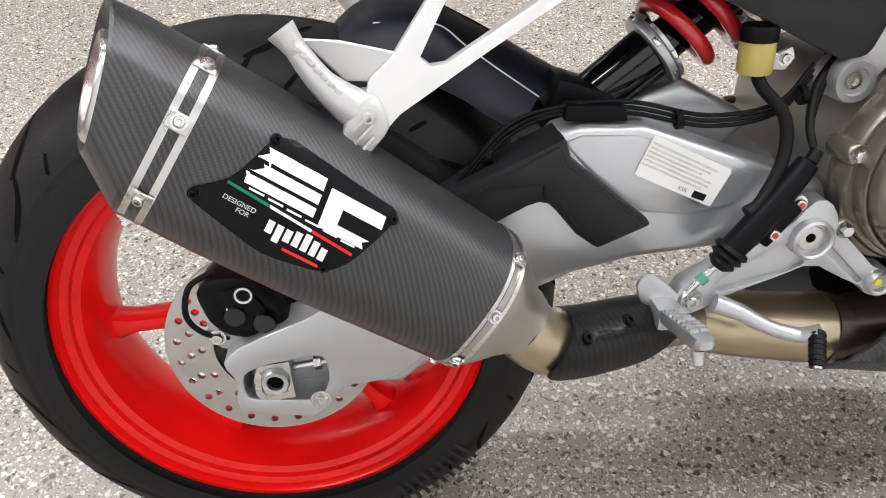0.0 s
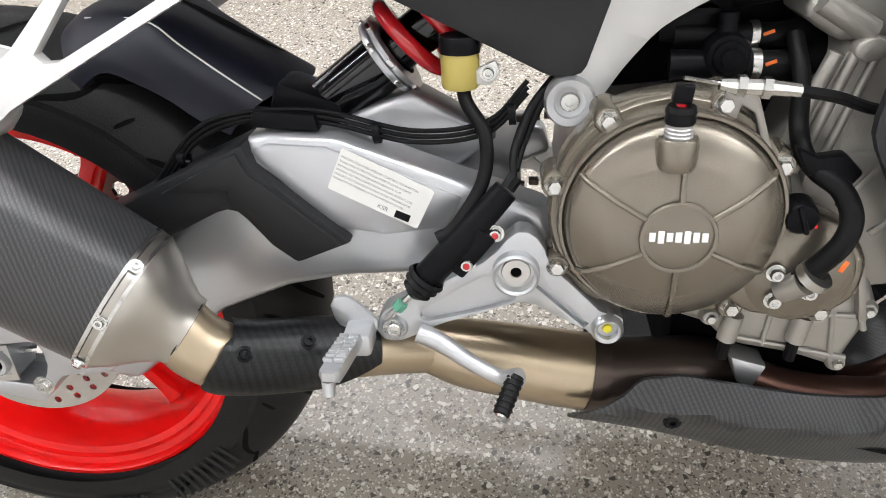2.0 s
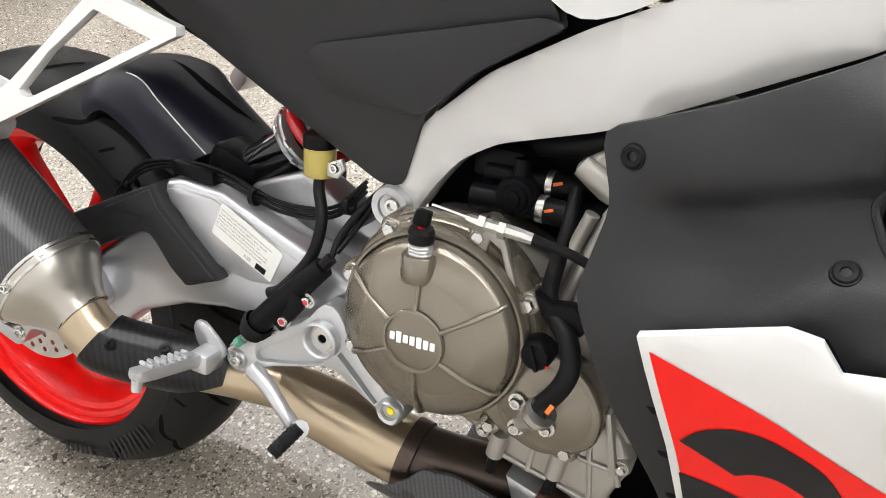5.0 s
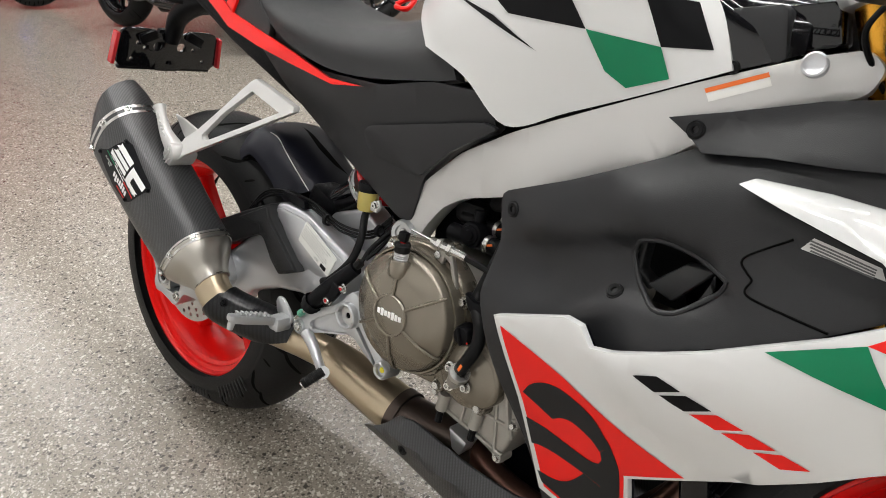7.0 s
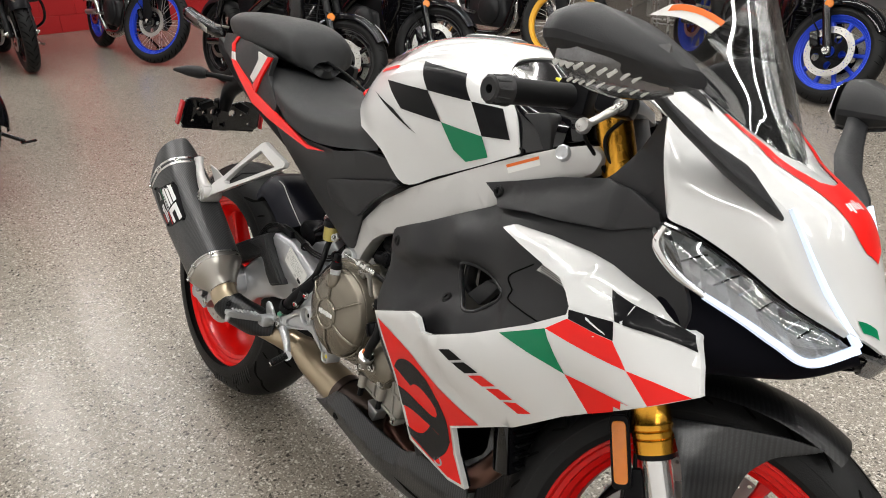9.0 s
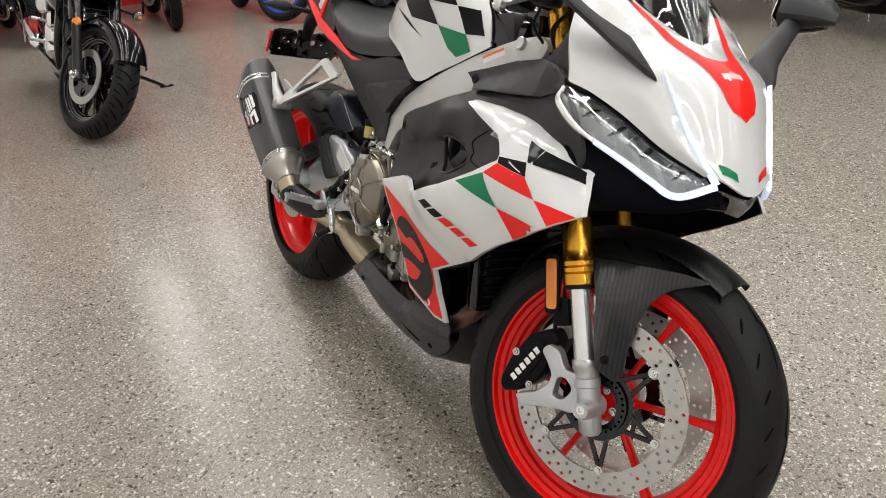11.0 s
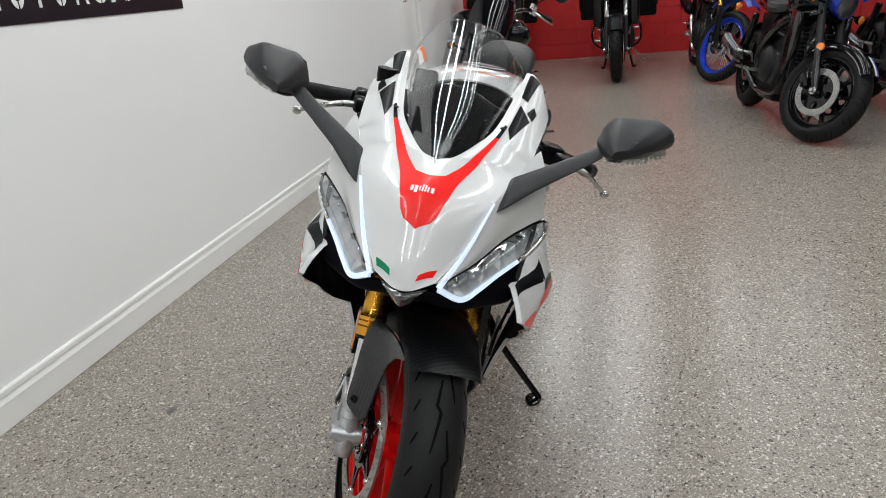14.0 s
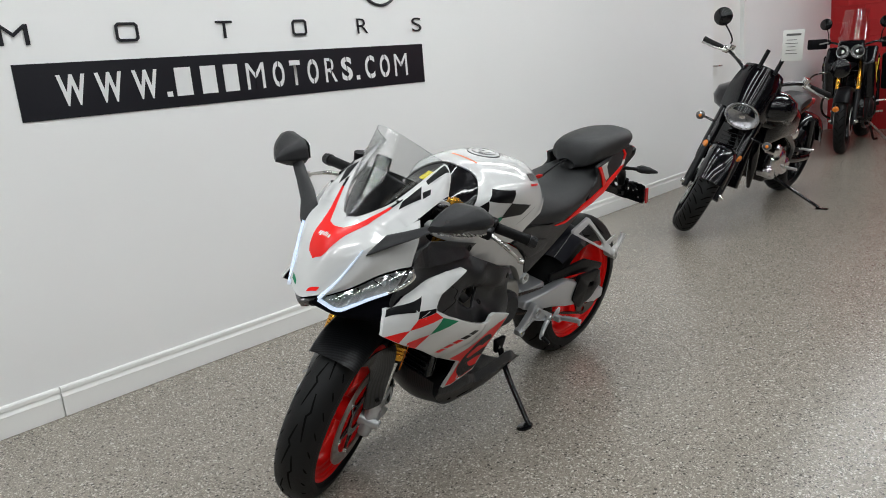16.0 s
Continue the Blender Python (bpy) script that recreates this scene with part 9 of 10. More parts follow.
    if k == "cruiser":
        shell = P("headlamp", lathe([(0, -0.13), (0.05, -0.12), (0.082, -0.06), (0.086, -0.01), (0.086, 0.0), (0, 0.0)], hz, (0.96, 0, 0.1), 32), "gblack", "headlamp in a black shell", st=True)
        P("reflector_bowl", lathe([(0.0, -0.012), (0.03, -0.010), (0.055, -0.004), (0.072, 0.004), (0.078, 0.012), (0.084, 0.012), (0.088, 0.004), (0.088, -0.010)], hz + Vector((0.012, 0, 0)), (0.96, 0, 0.1), 32), "lampglass", "", shell, True)
        P("bulb_cap", lathe([(0, 0.008), (0.016, 0.005), (0.018, -0.02), (0, -0.02)], hz + Vector((0.014, 0, 0)), (0.96, 0, 0.1), 16), "chrome", "", shell, True)
        wide = ST @ Matrix.Translation(hz) @ Matrix.Diagonal((1, 1.35, 1, 1)) @ Matrix.Translation(-hz) @ ST.inverted()
        for ob in (shell, *shell.children):
            ob.data.transform(wide)
        rows = []
        for u in np.linspace(0, 1, 9):
            c = hz + Vector((0.042 - 0.21 * u, 0, 0.030 + 0.325 * u - 0.03 * u * u))
            w = 0.162 - 0.030 * u + 0.022 * math.sin(u * 3.1)
            rows.append([(c.x - 0.15 * abs(v) ** 2.2 * (1 - 0.3 * u), w * v, c.z - 0.045 * abs(v) ** 2.2) for v in np.linspace(-1, 1, 13)])
        cw = loft(rows, closed=False)
        bmesh.ops.recalc_face_normals(cw, faces=cw.faces[:])
        bmesh.ops.solidify(cw, geom=cw.faces[:], thickness=0.005)
        P("cowl", cw, "gblack", "gloss black headlamp cowl", st=True)
        for s in (-1, 1):
            P("cowl_bracket", tube([hz + Vector((-0.15, s * 0.055, 0.30)), hz + Vector((-0.20, s * 0.055, 0.42))], 0.014, 8, 1), "black", st=True)
            P("fork_cover", tube([on(fl * 0.42, s * 0.115), on(fl * 0.92, s * 0.115)], 0.036, 14, 1), "gblack", st=True)
    elif k == "adventure":
        face = P("nose", slab([(-0.02, -0.14), (0.09, -0.10), (0.13, -0.02), (0.10, 0.07), (0.0, 0.12), (-0.10, 0.06)], -0.13, 0.13, 0.03, 3), "gblack", "black nose fairing", None, True)
        face.data.transform(ST @ Matrix.Translation(hz) @ ST.inverted())
        for s in (-1, 1):
            q = hz + Vector((0.115, s * 0.068, -0.005))
            h = P("headlamp", lathe([(0, -0.04), (0.05, -0.03), (0.064, 0.0), (0.068, 0.010), (0.062, 0.014), (0.055, 0.006), (0.03, -0.004), (0, -0.008)], q, (0.9, s * 0.25, 0.12), 24), "lampglass", "clear round headlamp", st=True)
            P("bulb_cap", lathe([(0, 0.012), (0.018, 0.010), (0.020, -0.02), (0, -0.02)], q, (0.9, s * 0.25, 0.12), 14), "chrome", "", h, True)
            P("hand_guard", box(Vector(pts[0 if s < 0 else -1]) + Vector((0.085, -s * 0.06, -0.01)), (0.03, 0.20, 0.11), 0.014, Matrix.Rotation(radians(-s * 14), 3, "Z")), "black", "black hand guard", bar, True)
        P("beak", loft([[(hz.x + 0.10 + 0.16 * u, v * 0.075 * (1 - 0.55 * u), hz.z - 0.13 - 0.03 * u + 0.02 * (1 - v * v)) for v in np.linspace(-1, 1, 7)] + [(hz.x + 0.10 + 0.16 * u, v * 0.07 * (1 - 0.55 * u), hz.z - 0.15 - 0.03 * u) for v in np.linspace(1, -1, 7)] for u in np.linspace(0, 1, 5)]), "black", st=True)
        rows = [[(hz.x + 0.02 - 0.20 * u - 0.10 * v * v, v * (0.15 - 0.03 * u), hz.z + 0.10 + 0.33 * u) for v in np.linspace(-1, 1, 9)] for u in np.linspace(0, 1, 6)]
        sc = loft(rows, closed=False)
        bmesh.ops.solidify(sc, geom=sc.faces[:], thickness=0.004)
        P("windscreen", sc, "screen", "clear touring windscreen", st=True)
        for s in (-1, 1):
            P("side_fairing", slab([(L - 0.16, 0.95), (L - 0.26, 0.56), (L - 0.48, 0.60), (L - 0.62, 0.98), (L - 0.36, 1.12)], s * 0.12, s * 0.245, 0.03, 3), "gblack", "black side fairing")
            if o.get("yellow"):
                P("trim_line", slab([(L - 0.20, 0.94), (L - 0.31, 0.80), (L - 0.47, 0.96), (L - 0.46, 0.975), (L - 0.312, 0.825), (L - 0.214, 0.95)], s * 0.2445, s * 0.2485, 0.001), "yellow", "thin yellow line")
                for bx in range(4):
                    P("marking", slab([(L - 0.40 + bx * 0.022, 0.76 + bx * 0.018), (L - 0.388 + bx * 0.022, 0.77 + bx * 0.018), (L - 0.375 + bx * 0.022, 0.735 + bx * 0.018), (L - 0.387 + bx * 0.022, 0.725 + bx * 0.018)], s * 0.2445, s * 0.2485, 0.0005), "yellow", "yellow bar of lettering")
            P("crash_bar", tube([(L - 0.32, s * 0.17, 0.66), (L - 0.26, s * 0.25, 0.56), (L - 0.32, s * 0.25, 0.40), (L - 0.46, s * 0.14, 0.30)], 0.012, 10, 6), "gblack")
            pn = P("pannier", box((-0.10, s * 0.315, 0.80), (0.46, 0.28, 0.42), 0.03, Matrix.Rotation(radians(4), 3, "Y"), seg=3), "black", "black hard luggage case")
            P("lid_rib", box((-0.10, s * 0.463, 0.80), (0.36, 0.012, 0.22), 0.005), "black", "", pn)
            P("latch", box((0.115, s * 0.463, 0.86), (0.02, 0.012, 0.05), 0.004), "gblack", "", pn)

        P("rack", box((-0.30, 0, o["seat"] + 0.07), (0.26, 0.22, 0.02), 0.008), "black")
    elif k == "naked":
        h = P("headlamp", lathe([(0, -0.12), (0.05, -0.11), (0.082, -0.05), (0.088, 0.0), (0.084, 0.004), (0, 0.0)], hz, (0.97, 0, -0.05), 28), o.get("lamp_m", "gblack"), "round headlamp", st=True)
        P("lens", lathe([(0, 0.018), (0.04, 0.014), (0.070, 0.005), (0.078, 0), (0, 0)], hz + Vector((0.004, 0, 0)), (0.97, 0, -0.05), 28), "siglens", "clear ribbed lens", h, True)
        if o.get("fly"):
            P("fly_screen", fender_bm(hz + Vector((-0.10, 0, 0)), 0.20, 0.17, 20, 80, 0.35), o["fly"], "blue tinted fly screen", st=True)
    else:
        P("number_plate", slab([(-0.015, -0.13), (0.035, -0.10), (0.0, 0.13), (-0.03, 0.13)], -0.10, 0.10, 0.012, 2), o["plastic"], "", st=True).data.transform(ST @ Matrix.Translation(hz) @ ST.inverted())
        P("headlamp", lathe([(0, 0.012), (0.045, 0.008), (0.055, 0), (0.055, -0.02), (0, -0.02)], hz + Vector((0.03, 0, -0.02)), (0.95, 0, 0.2), 20), "siglens", st=True)
    # frame, radiator, engine
    hs = on(fl * 0.80, 0, -0.05)
    sw = Vector((0.50, 0, rr + 0.06))
    for s in (-1, 1):
        P("frame_rail", tube([hs + Vector((0, s * 0.04, 0)), (0.5 * (hs.x + sw.x) + 0.1, s * 0.17, 0.5 * (hs.z + sw.z) + 0.12), (sw.x + 0.02, s * 0.15, sw.z + 0.12), (sw.x, s * 0.14, sw.z - 0.08)], [0.03, 0.032, 0.030, 0.024], 10, 6), "gblack")
        if k != "cruiser":
            P("down_tube", tube([hs + Vector((-0.01, s * 0.04, -0.06)), (hs.x - 0.10, s * 0.11, 0.45), (hs.x - 0.20, s * 0.13, 0.24), (sw.x + 0.10, s * 0.14, 0.21)], 0.018, 10, 6), "gblack")
        P("swingarm", tube([(sw.x, s * 0.10, sw.z), (0.25, s * 0.13, rr + 0.02), (-0.04, s * 0.135, rr)], [0.034, 0.030, 0.026], 10, 4), "gblack" if k != "offroad" else "alu")
        P("shock", tube([(0.08, s * 0.15, rr + 0.06), (0.20, s * 0.15, o["seat"] - 0.06)], 0.026, 12, 1), "gblack")
        P("foot_peg", tube([(sw.x + o.get("peg", 0.10), s * 0.16, rr + 0.02), (sw.x + o.get("peg", 0.10), s * 0.27, rr + 0.03)], 0.012, 10, 1), "steel", "ribbed steel foot peg")
        P("axle_block", box((0.0, s * 0.135, rr), (0.08, 0.02, 0.05), 0.006), "steel")
        em = o.get("engine_m", "greyplastic")
        P("side_cover", lathe([(0, 0.030), (0.07, 0.030), (0.10, 0.022), (0.115, 0.006), (0.125, 0.0), (0.13, -0.02), (0, -0.02)], (sw.x + 0.26, s * 0.165, 0.40), (0, s, 0), 28), "chrome" if k == "cruiser" else em, "round engine cover")
    crank = P("crankcase", slab([(sw.x, 0.27), (sw.x + 0.40, 0.26), (sw.x + 0.46, 0.36), (sw.x + 0.42, 0.50), (sw.x + 0.05, 0.56), (sw.x - 0.03, 0.42)], -0.15, 0.15, 0.03, 3), em, o.get("engine_label", ""))
    cyls = ((0.30, 22), (0.16, -24)) if k == "cruiser" else ((0.28, 14),)
    for cx, tilt in cyls:
        d = Vector((math.sin(radians(tilt)), 0, math.cos(radians(tilt))))
        prof = []
        for j in range(9):
            prof += [(0.085, 0.025 * j), (0.115, 0.025 * j + 0.003), (0.115, 0.025 * j + 0.010), (0.085, 0.025 * j + 0.013)]
        prof += [(0.10, 0.235), (0.10, 0.28), (0.06, 0.31), (0, 0.31)]
        P("cylinder", lathe(prof, Vector((sw.x + cx, 0, 0.48)), d, 20), em, "finned engine cylinder")
    if k == "cruiser":
        for s in (-1, 1):
            P("side_shroud", oval_loft([(sw.x + 0.00, s * 0.12, 0.66, 0.02, 0.05), (sw.x + 0.16, s * 0.15, 0.70, 0.05, 0.11), (sw.x + 0.40, s * 0.16, 0.74, 0.06, 0.12), (sw.x + 0.56, s * 0.15, 0.72, 0.05, 0.12), (sw.x + 0.66, s * 0.13, 0.66, 0.02, 0.07)]), "gblack", "gloss black shroud under the tank")
            P("radiator_guard", oval_loft([(hs.x - 0.16, s * 0.14, 0.30, 0.015, 0.03), (hs.x - 0.10, s * 0.145, 0.46, 0.03, 0.10), (hs.x - 0.04, s * 0.14, 0.62, 0.03, 0.08)]), "gblack", "gloss black radiator guard")
            for j, (dx, dz, r) in enumerate(((0.10, 0.62, 0.05), (0.37, 0.52, 0.055), (0.42, 0.36, 0.045), (0.10, 0.36, 0.07))):
                P("chrome_cap", lathe([(0, 0.035), (r * 0.7, 0.030), (r, 0.012), (r, -0.06), (0, -0.06)], (sw.x + dx, s * 0.16, dz), (0, s, 0.0), 20), "chrome", "chrome engine cap")
        P("air_box", oval_loft([(sw.x + 0.12, -0.18, 0.62, 0.02, 0.05), (sw.x + 0.24, -0.20, 0.63, 0.05, 0.09), (sw.x + 0.38, -0.18, 0.62, 0.02, 0.05)]), "chrome", "chrome air cleaner")
    rad = P("radiator", box((hs.x - 0.01, 0, 0.52), (0.04, 0.30 if k != "cruiser" else 0.27, 0.34 if k != "cruiser" else 0.46), 0.008, Matrix.Rotation(radians(-12), 3, "Y")), "gblack", "black radiator")
    for j in range(11):
        P("fin", box((hs.x + 0.013 + (j - 5) * -0.0058, 0, 0.52 + (j - 5) * 0.027), (0.006, 0.25 if k != "cruiser" else 0.20, 0.004), 0, Matrix.Rotation(radians(-12), 3, "Y")), "greyplastic", "", rad)
    P("header_pipe", tube([(sw.x + 0.36, -0.07, 0.58), (sw.x + 0.52, -0.09, 0.46), (sw.x + 0.46, -0.10, 0.24), (sw.x + 0.10, -0.13, 0.20), (0.28, -0.18, o.get("can_z", 0.36) - 0.06)], 0.022, 12, 6), o.get("pipe_m", "steel"))
    cz, cx1, cz1 = o.get("can_z", 0.36), o.get("can_x", -0.22), o.get("can_up", 0.06)
    can = P("muffler", tube([(0.30, -0.20, cz - 0.03), (0.24, -0.21, cz), (0.0, -0.225, cz + cz1 * 0.5), (cx1, -0.235, cz + cz1), (cx1 - 0.04, -0.235, cz + cz1 * 1.1)], [0.024, 0.050, 0.056, 0.054, 0.034], 18, 5), o.get("can_m", "gblack"), o.get("can_label", "dark exhaust muffler"))
    P("heat_shield", slab([(0.20, cz + 0.02), (cx1 + 0.04, cz + cz1 + 0.02), (cx1 + 0.04, cz + cz1 - 0.02), (0.20, cz - 0.02)], -0.287, -0.281, 0.002), "steel" if k != "offroad" else "black", "", can)
    P("chain_guard", slab([(-0.08, rr + 0.07), (0.42, rr + 0.14), (0.42, rr + 0.11), (-0.08, rr + 0.03)], 0.12, 0.135, 0.004), "black")
    if k == "naked":
        # added black block: closes the bright gaps between wheels and engine
        P("belly_pan", slab([(sw.x - 0.05, 0.24), (sw.x + 0.10, 0.15), (sw.x + 0.42, 0.16), (sw.x + 0.52, 0.30), (sw.x + 0.46, 0.60), (sw.x + 0.10, 0.66), (sw.x - 0.08, 0.50)], -0.13, 0.13, 0.03, 3), "black", "black lower fairing round the engine")
        for s in (-1, 1):
            P("radiator_shroud", slab([(hs.x + 0.02, 0.78), (hs.x + 0.05, 0.55), (hs.x - 0.06, 0.36), (hs.x - 0.16, 0.50), (hs.x - 0.14, 0.80)], s * 0.13, s * 0.17, 0.012, 2), "gblack")
    # tank, seat, tail
    st, tk = o["seat"], o["tank"]
    tx = hs.x
    w = o.get("tank_w", 0.17)
    P("tank", oval_loft([(tx + 0.02, 0, tk - 0.07, 0.06, 0.05), (tx - 0.08, 0, tk - 0.05, w * 0.9, 0.10), (tx - 0.24, 0, tk - 0.06, w, 0.13), (tx - 0.42, 0, st + 0.03, w * 0.75, 0.10), (tx - 0.54, 0, st - 0.01, w * 0.5, 0.06)]), o.get("tank_m", "gblack"), o.get("tank_label", ""))
    P("filler_cap", lathe([(0, 0.010), (0.03, 0.010), (0.036, 0.004), (0.036, -0.02), (0, -0.02)], (tx - 0.20, 0, tk + 0.072), (0.1, 0, 1), 20), "chrome")
    sx = tx - 0.44
    P("seat", oval_loft([(sx + 0.03, 0, st + 0.02, 0.09, 0.04), (sx - 0.12, 0, st, 0.15, 0.055), (sx - 0.30, 0, st + 0.005, 0.16, 0.06), (sx - 0.42, 0, st + 0.06, 0.13, 0.055), (sx - 0.66, 0, st + 0.085, 0.11, 0.045), (sx - 0.78, 0, st + 0.085, 0.06, 0.025)]), "seat", "black vinyl seat")
    P("tail", oval_loft([(sx - 0.10, 0, st - 0.06, 0.12, 0.05), (sx - 0.45, 0, st - 0.01, 0.11, 0.05), (sx - 0.80, 0, st + 0.03, 0.08, 0.04), (sx - 0.92, 0, st + 0.04, 0.04, 0.03)]), o.get("tail_m", "gblack"))
    P("rear_fender", fender_bm(RA, rr + 0.035, o["rw"] + (0.10 if k == "cruiser" else 0.05), 30 if k == "cruiser" else 80, 165), "gblack" if k == "cruiser" else "black")
    P("tail_light", box((sx - 0.93, 0, st + 0.04), (0.03, 0.12, 0.05), 0.012), "redlens", "red tail light")
    for s in (-1, 1):
        P("side_panel", slab([(sx - 0.02, st - 0.04), (sw.x - 0.02, rr + 0.14), (sx - 0.34, st - 0.16), (sx - 0.36, st - 0.04)], s * 0.13, s * 0.155, 0.010, 2), o.get("panel_m", "black"))
        P("passenger_peg", tube([(0.28, s * 0.15, rr + 0.12), (0.26, s * 0.25, rr + 0.13)], 0.010, 8, 1), "steel")
    # stands
    if o.get("centre_stand"):
        cs = P("centre_stand", tube([(0.42, -0.12, 0.26), (0.36, -0.17, 0.02), (0.30, -0.20, 0.012)], 0.014, 10, 4), "gblack", "black centre stand on the floor")
        P("stand_leg", tube([(0.42, 0.12, 0.26), (0.36, 0.17, 0.02), (0.30, 0.20, 0.012)], 0.014, 10, 4), "gblack", "", cs)
        P("stand_bar", tube([(0.40, -0.13, 0.20), (0.40, 0.13, 0.20)], 0.012, 8, 1), "gblack", "", cs)
    if o.get("side_stand_up"):
        P("side_stand", tube([(0.62, 0.16, 0.26), (0.50, 0.25, 0.16), (0.40, 0.30, 0.10), (0.44, 0.33, 0.09)], 0.012, 8, 4), "steel", "silver side stand")
    else:
        root_m = Matrix.Translation((rx, ry, 0.004)) @ Matrix.Rotation(math.atan2(fy - ry, fx - rx), 4, "Z") @ Matrix.Rotation(radians(-lean), 4, "X")
        ft = o.get("foot") or (lambda q: (q.x, q.y))(root_m @ Vector((0.62, 0.36, 0.0)))
        fo = root_m.inverted() @ Vector((ft[0], ft[1], 0.012))
        ss = P("side_stand", tube([(0.66, 0.13, 0.27), tuple(0.5 * (Vector((0.66, 0.13, 0.27)) + fo)), tuple(fo)], 0.012, 10, 2), o.get("stand_m", "gblack"), "side stand resting on the floor")
        P("stand_foot", box(fo + Vector((0.0, 0.02, -0.002)), (0.035, 0.09, 0.010), 0.004, Matrix.Rotation(radians(lean), 3, "X")), "gblack", "", ss)
    return root, ST, on


def stripe_bm(c, R, a0, a1, y, w):
    rows = [[(c[0] + R * math.cos(a), y + v * w / 2, c[2] + R * math.sin(a)) for v in (-1, 1)] + [(c[0] + (R - 0.004) * math.cos(a), y + v * w / 2, c[2] + (R - 0.004) * math.sin(a)) for v in (1, -1)] for a in np.radians(np.linspace(a0, a1, 16))]
    return loft(rows)


CRUISER = dict(style="cruiser", rr=0.33, fr=0.318, fw=0.14, rw=0.20, frim=0.235, rrim=0.225, rake=34, fork=0.74, seat=0.74, tank=0.92, tank_w=0.29, bar_up=0.17, bar_w=0.46, bar_back=0.22, pipe_m="gblack", bar_m="gblack", bar_label="wide black handlebar with chrome perches",
               switch_m="chrome", engine_m="gblack", engine_label="black and chrome V-twin engine", lamp_u=0.74, sig_u=0.62, fender=(30, 160), reflector=True, clamp="gblack", can_z=0.30, can_x=-0.30, can_m="chrome", can_label="chrome exhaust muffler", tread="block", foot=(-3.29, 0.97), slider="greyplastic", tank_label="gloss black teardrop tank")
cruiser, cst, con = parked_bike("gloss black cruiser motorcycle with chrome engine on its side stand", (-2.27, 0.45), (-3.97, 0.38), 16, 26, CRUISER)
# its price tag on a string
tag_c = cst @ (con(0.74, 0.12, 0.0) + Vector((0.03, -0.06, 0.41)))
tg = part("price_tag", box(tag_c, (0.004, 0.13, 0.20), 0.001, Matrix.Rotation(radians(30), 3, "Z") @ Matrix.Rotation(radians(12), 3, "X")), M["paper"], cruiser, "white paper price tag hung from the handlebar")
for j in range(6):
    q = Matrix.Rotation(radians(30), 3, "Z") @ Matrix.Rotation(radians(12), 3, "X")
    part("print_line", box(tag_c + q @ Vector((0.003, -0.01 if j else 0.0, 0.07 - 0.022 * j - (0.012 if j else 0))), (0.0022, 0.05 + 0.012 * (j % 3) + (0.04 if j == 0 else 0), 0.014 if j == 0 else 0.004), 0, q), M["ink"], tg)

ADV = dict(style="adventure", rr=0.335, fr=0.345, fw=0.115, rw=0.155, frim=0.245, rrim=0.225, rake=27, fork=0.80, seat=0.87, tank=1.04, tank_w=0.23, bar_up=0.09, bar_w=0.42, lamp_u=0.95, fender=(38, 140), fender_m="black", tread="block", can_z=0.52, can_up=0.14, signals=False, can_label="black exhaust muffler")
parked_bike("black adventure motorcycle with gold forks, yellow trim and luggage cases", (-6.15, 0.17), (-7.67, -0.10), 1, 2, dict(ADV, tubes="gold", tubes_label="gold anodised fork tube", yellow=True, stand_m="steel", centre_stand=True))
parked_bike("black adventure motorcycle with luggage cases standing upright on its centre stand", (-5.83, 1.44), (-7.37, 1.42), 0, 0, dict(ADV, centre_stand=True, side_stand_up=True))
OFF = dict(style="offroad", rr=0.345, fr=0.35, fw=0.095, rw=0.13, frim=0.275, rrim=0.245, rake=27, fork=0.86, seat=0.90, tank=0.98, tank_w=0.14, bar_up=0.08, bar_w=0.40, spokes=28, rim="blue", rim_label="blue spoked wheel rim", discs=((-1, 0.13),), tubes="gold", fender=(50, 150), high_fender=True, fender_m="blueplastic", plastic="blueplastic", tank_m="blueplastic", tail_m="blueplastic", tread="block", mirrors=False, signals=False, can_z=0.62, can_up=0.12, can_m="black", panel_m="blueplastic")
parked_bike("blue off-road motorcycle with blue spoked wheels and gold forks", (-5.4, 2.4), (-6.88, 2.3), 10, 32, OFF)
NAKED = dict(style="naked", rr=0.315, fr=0.305, fw=0.12, rw=0.16, frim=0.225, rrim=0.225, rake=25, fork=0.70, seat=0.78, tank=0.92, bar_up=0.09, bar_w=0.38, reflector=True, fender=(35, 140), can_z=0.40, can_x=-0.16, can_up=0.10, slider="gblack", mirrors=False, pipe_m="gblack", lamp_u=0.80)
parked_bike("black naked motorcycle with a blue and white striped front fender", (-2.6, 2.75), (-4.05, 2.55), 11, 33, dict(NAKED, fender_stripe=True, lamp_m="blueplastic", fly="blue", tubes="greyplastic"))
parked_bike("black naked motorcycle with gold fork tubes", (-2.68, 3.55), (-4.1, 3.42), 11, 33, dict(NAKED, tubes="gold"))
parked_bike("dark off-road motorcycle with yellow spoked wheel rims", (-2.55, 4.7), (-4.0, 4.6), 10, 32, dict(OFF, rim="yrim", rim_label="yellow spoked wheel rim", fender_m="black", plastic="black", tank_m="gblack", tail_m="black", panel_m="black", tubes="greyplastic"))
parked_bike("black naked motorcycle with blue cast wheels", (-0.6, 5.05), (-1.95, 5.6), 10, 25, dict(NAKED, rim="blue", rim_label="blue cast wheel rim"))

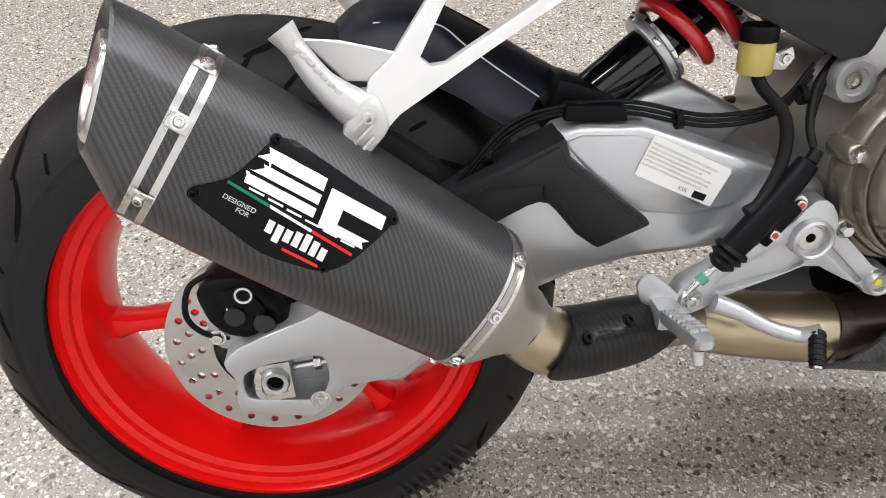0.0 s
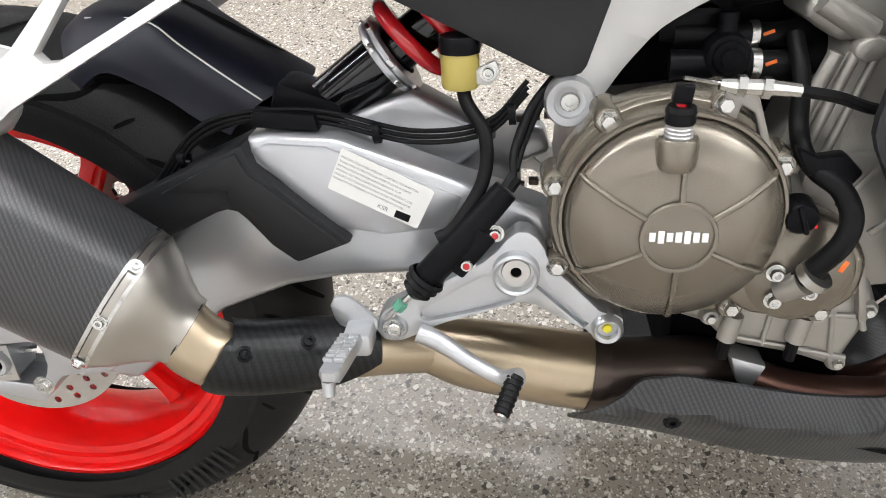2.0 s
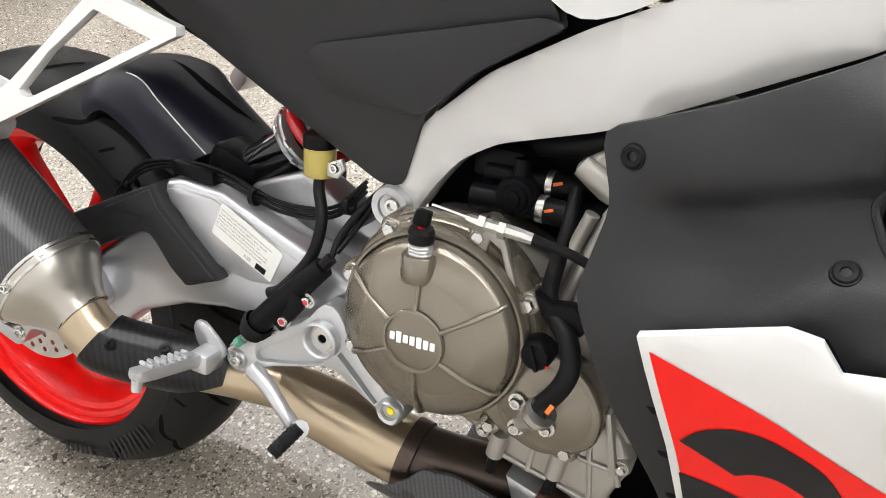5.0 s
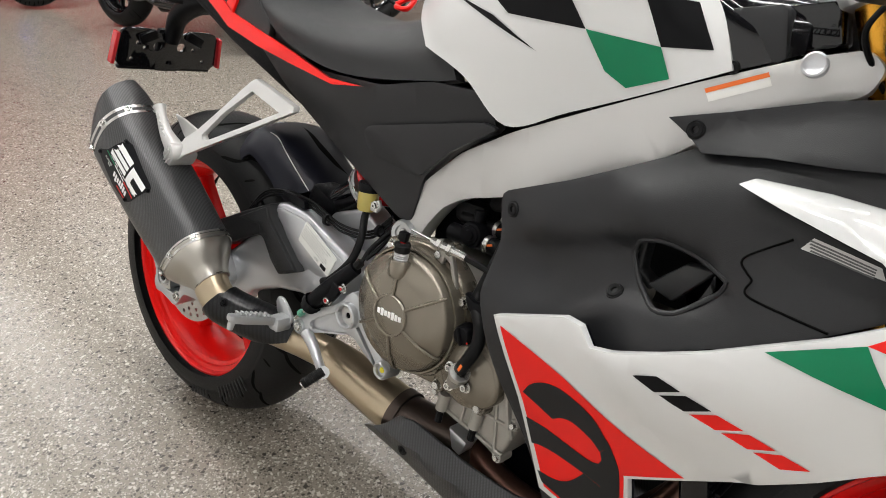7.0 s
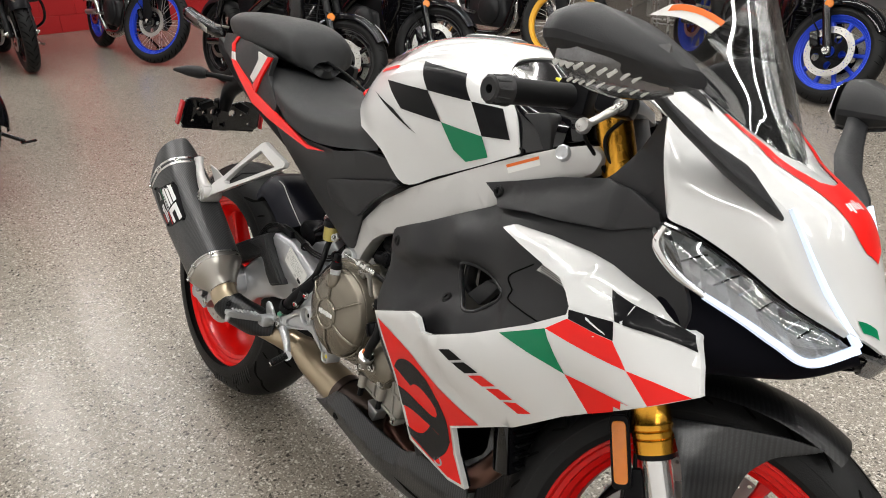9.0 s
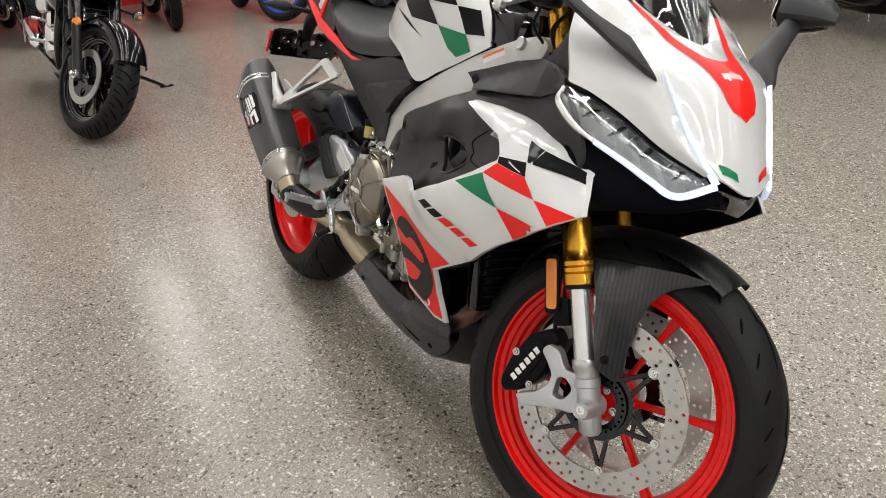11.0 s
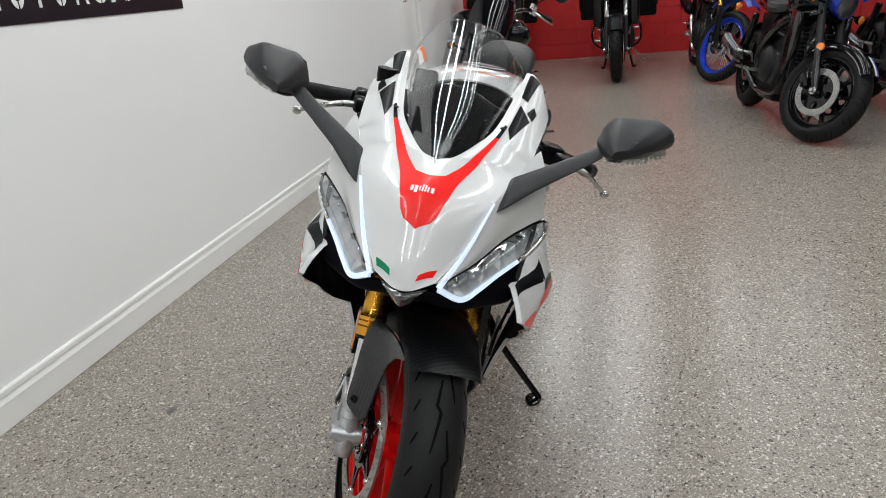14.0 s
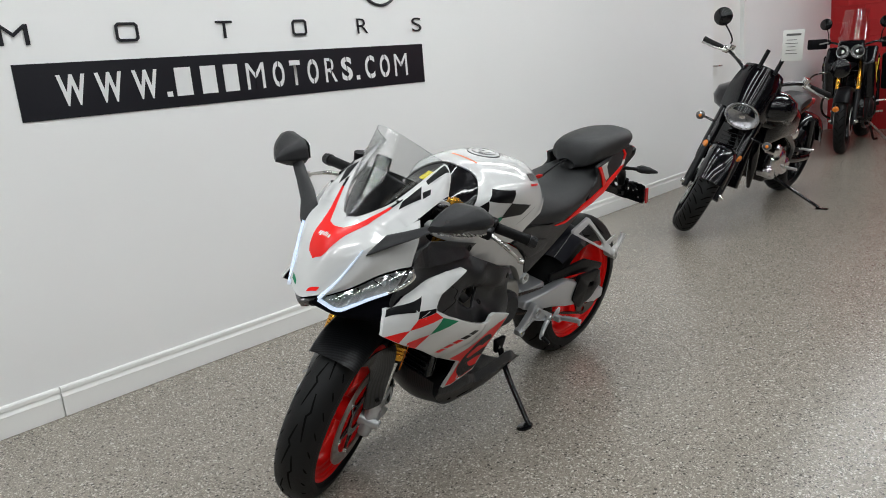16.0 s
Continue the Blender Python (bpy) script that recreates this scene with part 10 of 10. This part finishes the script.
# ---- table, stools and fittings ----
def four_legs(name, c, size, h, top_m, label, category, leg_r=0.009, splay=0.03):
    root = empty(name, Matrix.Translation((c[0], c[1], 0)))
    tagged(root, label, category)
    part("top", box((0, 0, h - 0.015), (size, size, 0.03), 0.008, seg=3), M[top_m], root)
    for sx in (-1, 1):
        for sy in (-1, 1):
            part("leg", tube([(sx * (size / 2 - 0.03), sy * (size / 2 - 0.03), h - 0.03), (sx * (size / 2 - 0.03 + splay), sy * (size / 2 - 0.03 + splay), 0.004)], leg_r, 8, 1), M["steel"], root)
    for s in (-1, 1):
        part("stretcher", tube([(-size / 2 + 0.02, s * (size / 2 - 0.02), h * 0.35), (size / 2 - 0.02, s * (size / 2 - 0.02), h * 0.35)], leg_r * 0.8, 8, 1), M["steel"], root)
    return root


four_legs("table", (-2.25, 5.55), 0.75, 0.74, "redlens", "small table with a dark red top on thin steel legs", "table")
for c in ((-1.7, 5.95), (-2.75, 6.1), (-2.3, 6.45)):
    four_legs("stool", c, 0.34, 0.46, "seat", "black stool on thin steel legs", "stool")

# door in the recessed wall, and its frame
door = tagged(part("door_1", box((-5.0, WALL_Y - 0.102, 1.02), (0.80, 0.036, 2.03), 0.004), M["trim"], smooth=False), "white closed flush door with a silver handle", "door", kind="structure")
part("lock_plate", box((-4.70, WALL_Y - 0.080, 1.02), (0.05, 0.008, 0.20), 0.003), M["steel"], door, "silver lock plate")
part("door_handle", tube([(-4.70, WALL_Y - 0.078, 1.05), (-4.70, WALL_Y - 0.035, 1.05), (-4.72, WALL_Y - 0.03, 1.05), (-4.82, WALL_Y - 0.03, 1.05)], 0.009, 10, 2), M["steel"], door, "silver lever handle")
for nm, x in (("trim_1", -4.575), ("trim_2", -5.43)):
    post = tagged(part(nm, box((x, WALL_Y - 0.08, 1.05), (0.05, 0.075, 2.10), 0.004), M["trim"], smooth=False), "white door frame post", "trim", kind="structure")
    post.matrix_world = SKEW
head = tagged(part("trim_3", box((-5.0, WALL_Y - 0.08, 2.125), (0.906, 0.075, 0.05), 0.004), M["trim"], smooth=False), "white door frame head", "trim", kind="structure")
for ob in (door, head):
    ob.matrix_world = SKEW

# tube light fittings under the ceiling
for ty in TUBE_ROWS:
    for tx in (-5.6, -0.6, 4.2):
        fx = empty("ceiling_light", Matrix.Translation((tx, ty, CEIL)))
        tagged(fx, "long white ceiling fitting with lit tubes", "ceiling light", "ceiling tube lights")
        part("housing", box((0, 0, -0.03), (4.5, 0.12, 0.056), 0.006), M["trim"], fx, smooth=False)
        part("tube", tube([(-2.2, 0.0, -0.075), (2.2, 0.0, -0.075)], 0.013, 8, 1), M["tubeglow"], fx, "lit fluorescent tube")

# painted blocks of the end wall: courses 0.2 m high, half bond
west = bpy.data.objects["wall_west"]
blk = bmesh.new()
bmesh.ops.create_cube(blk, size=1.0, matrix=Matrix.Diagonal((0.012, 0.3965, 0.1965, 1)))
bevelled(blk, 0.0022, 1)
bme = bpy.data.meshes.new("block")
blk.to_mesh(bme)
blk.free()
bme.materials.append(M["redwall"])
for row in range(9):
    for col in range(-2, 17):
        y = 0.02 + col * 0.4 + (0.2 if row % 2 else 0.0)
        ob = new("block", bme)
        ob.parent = west
        ob.location = (RED_X + 0.003, y, 0.1 + row * 0.2)
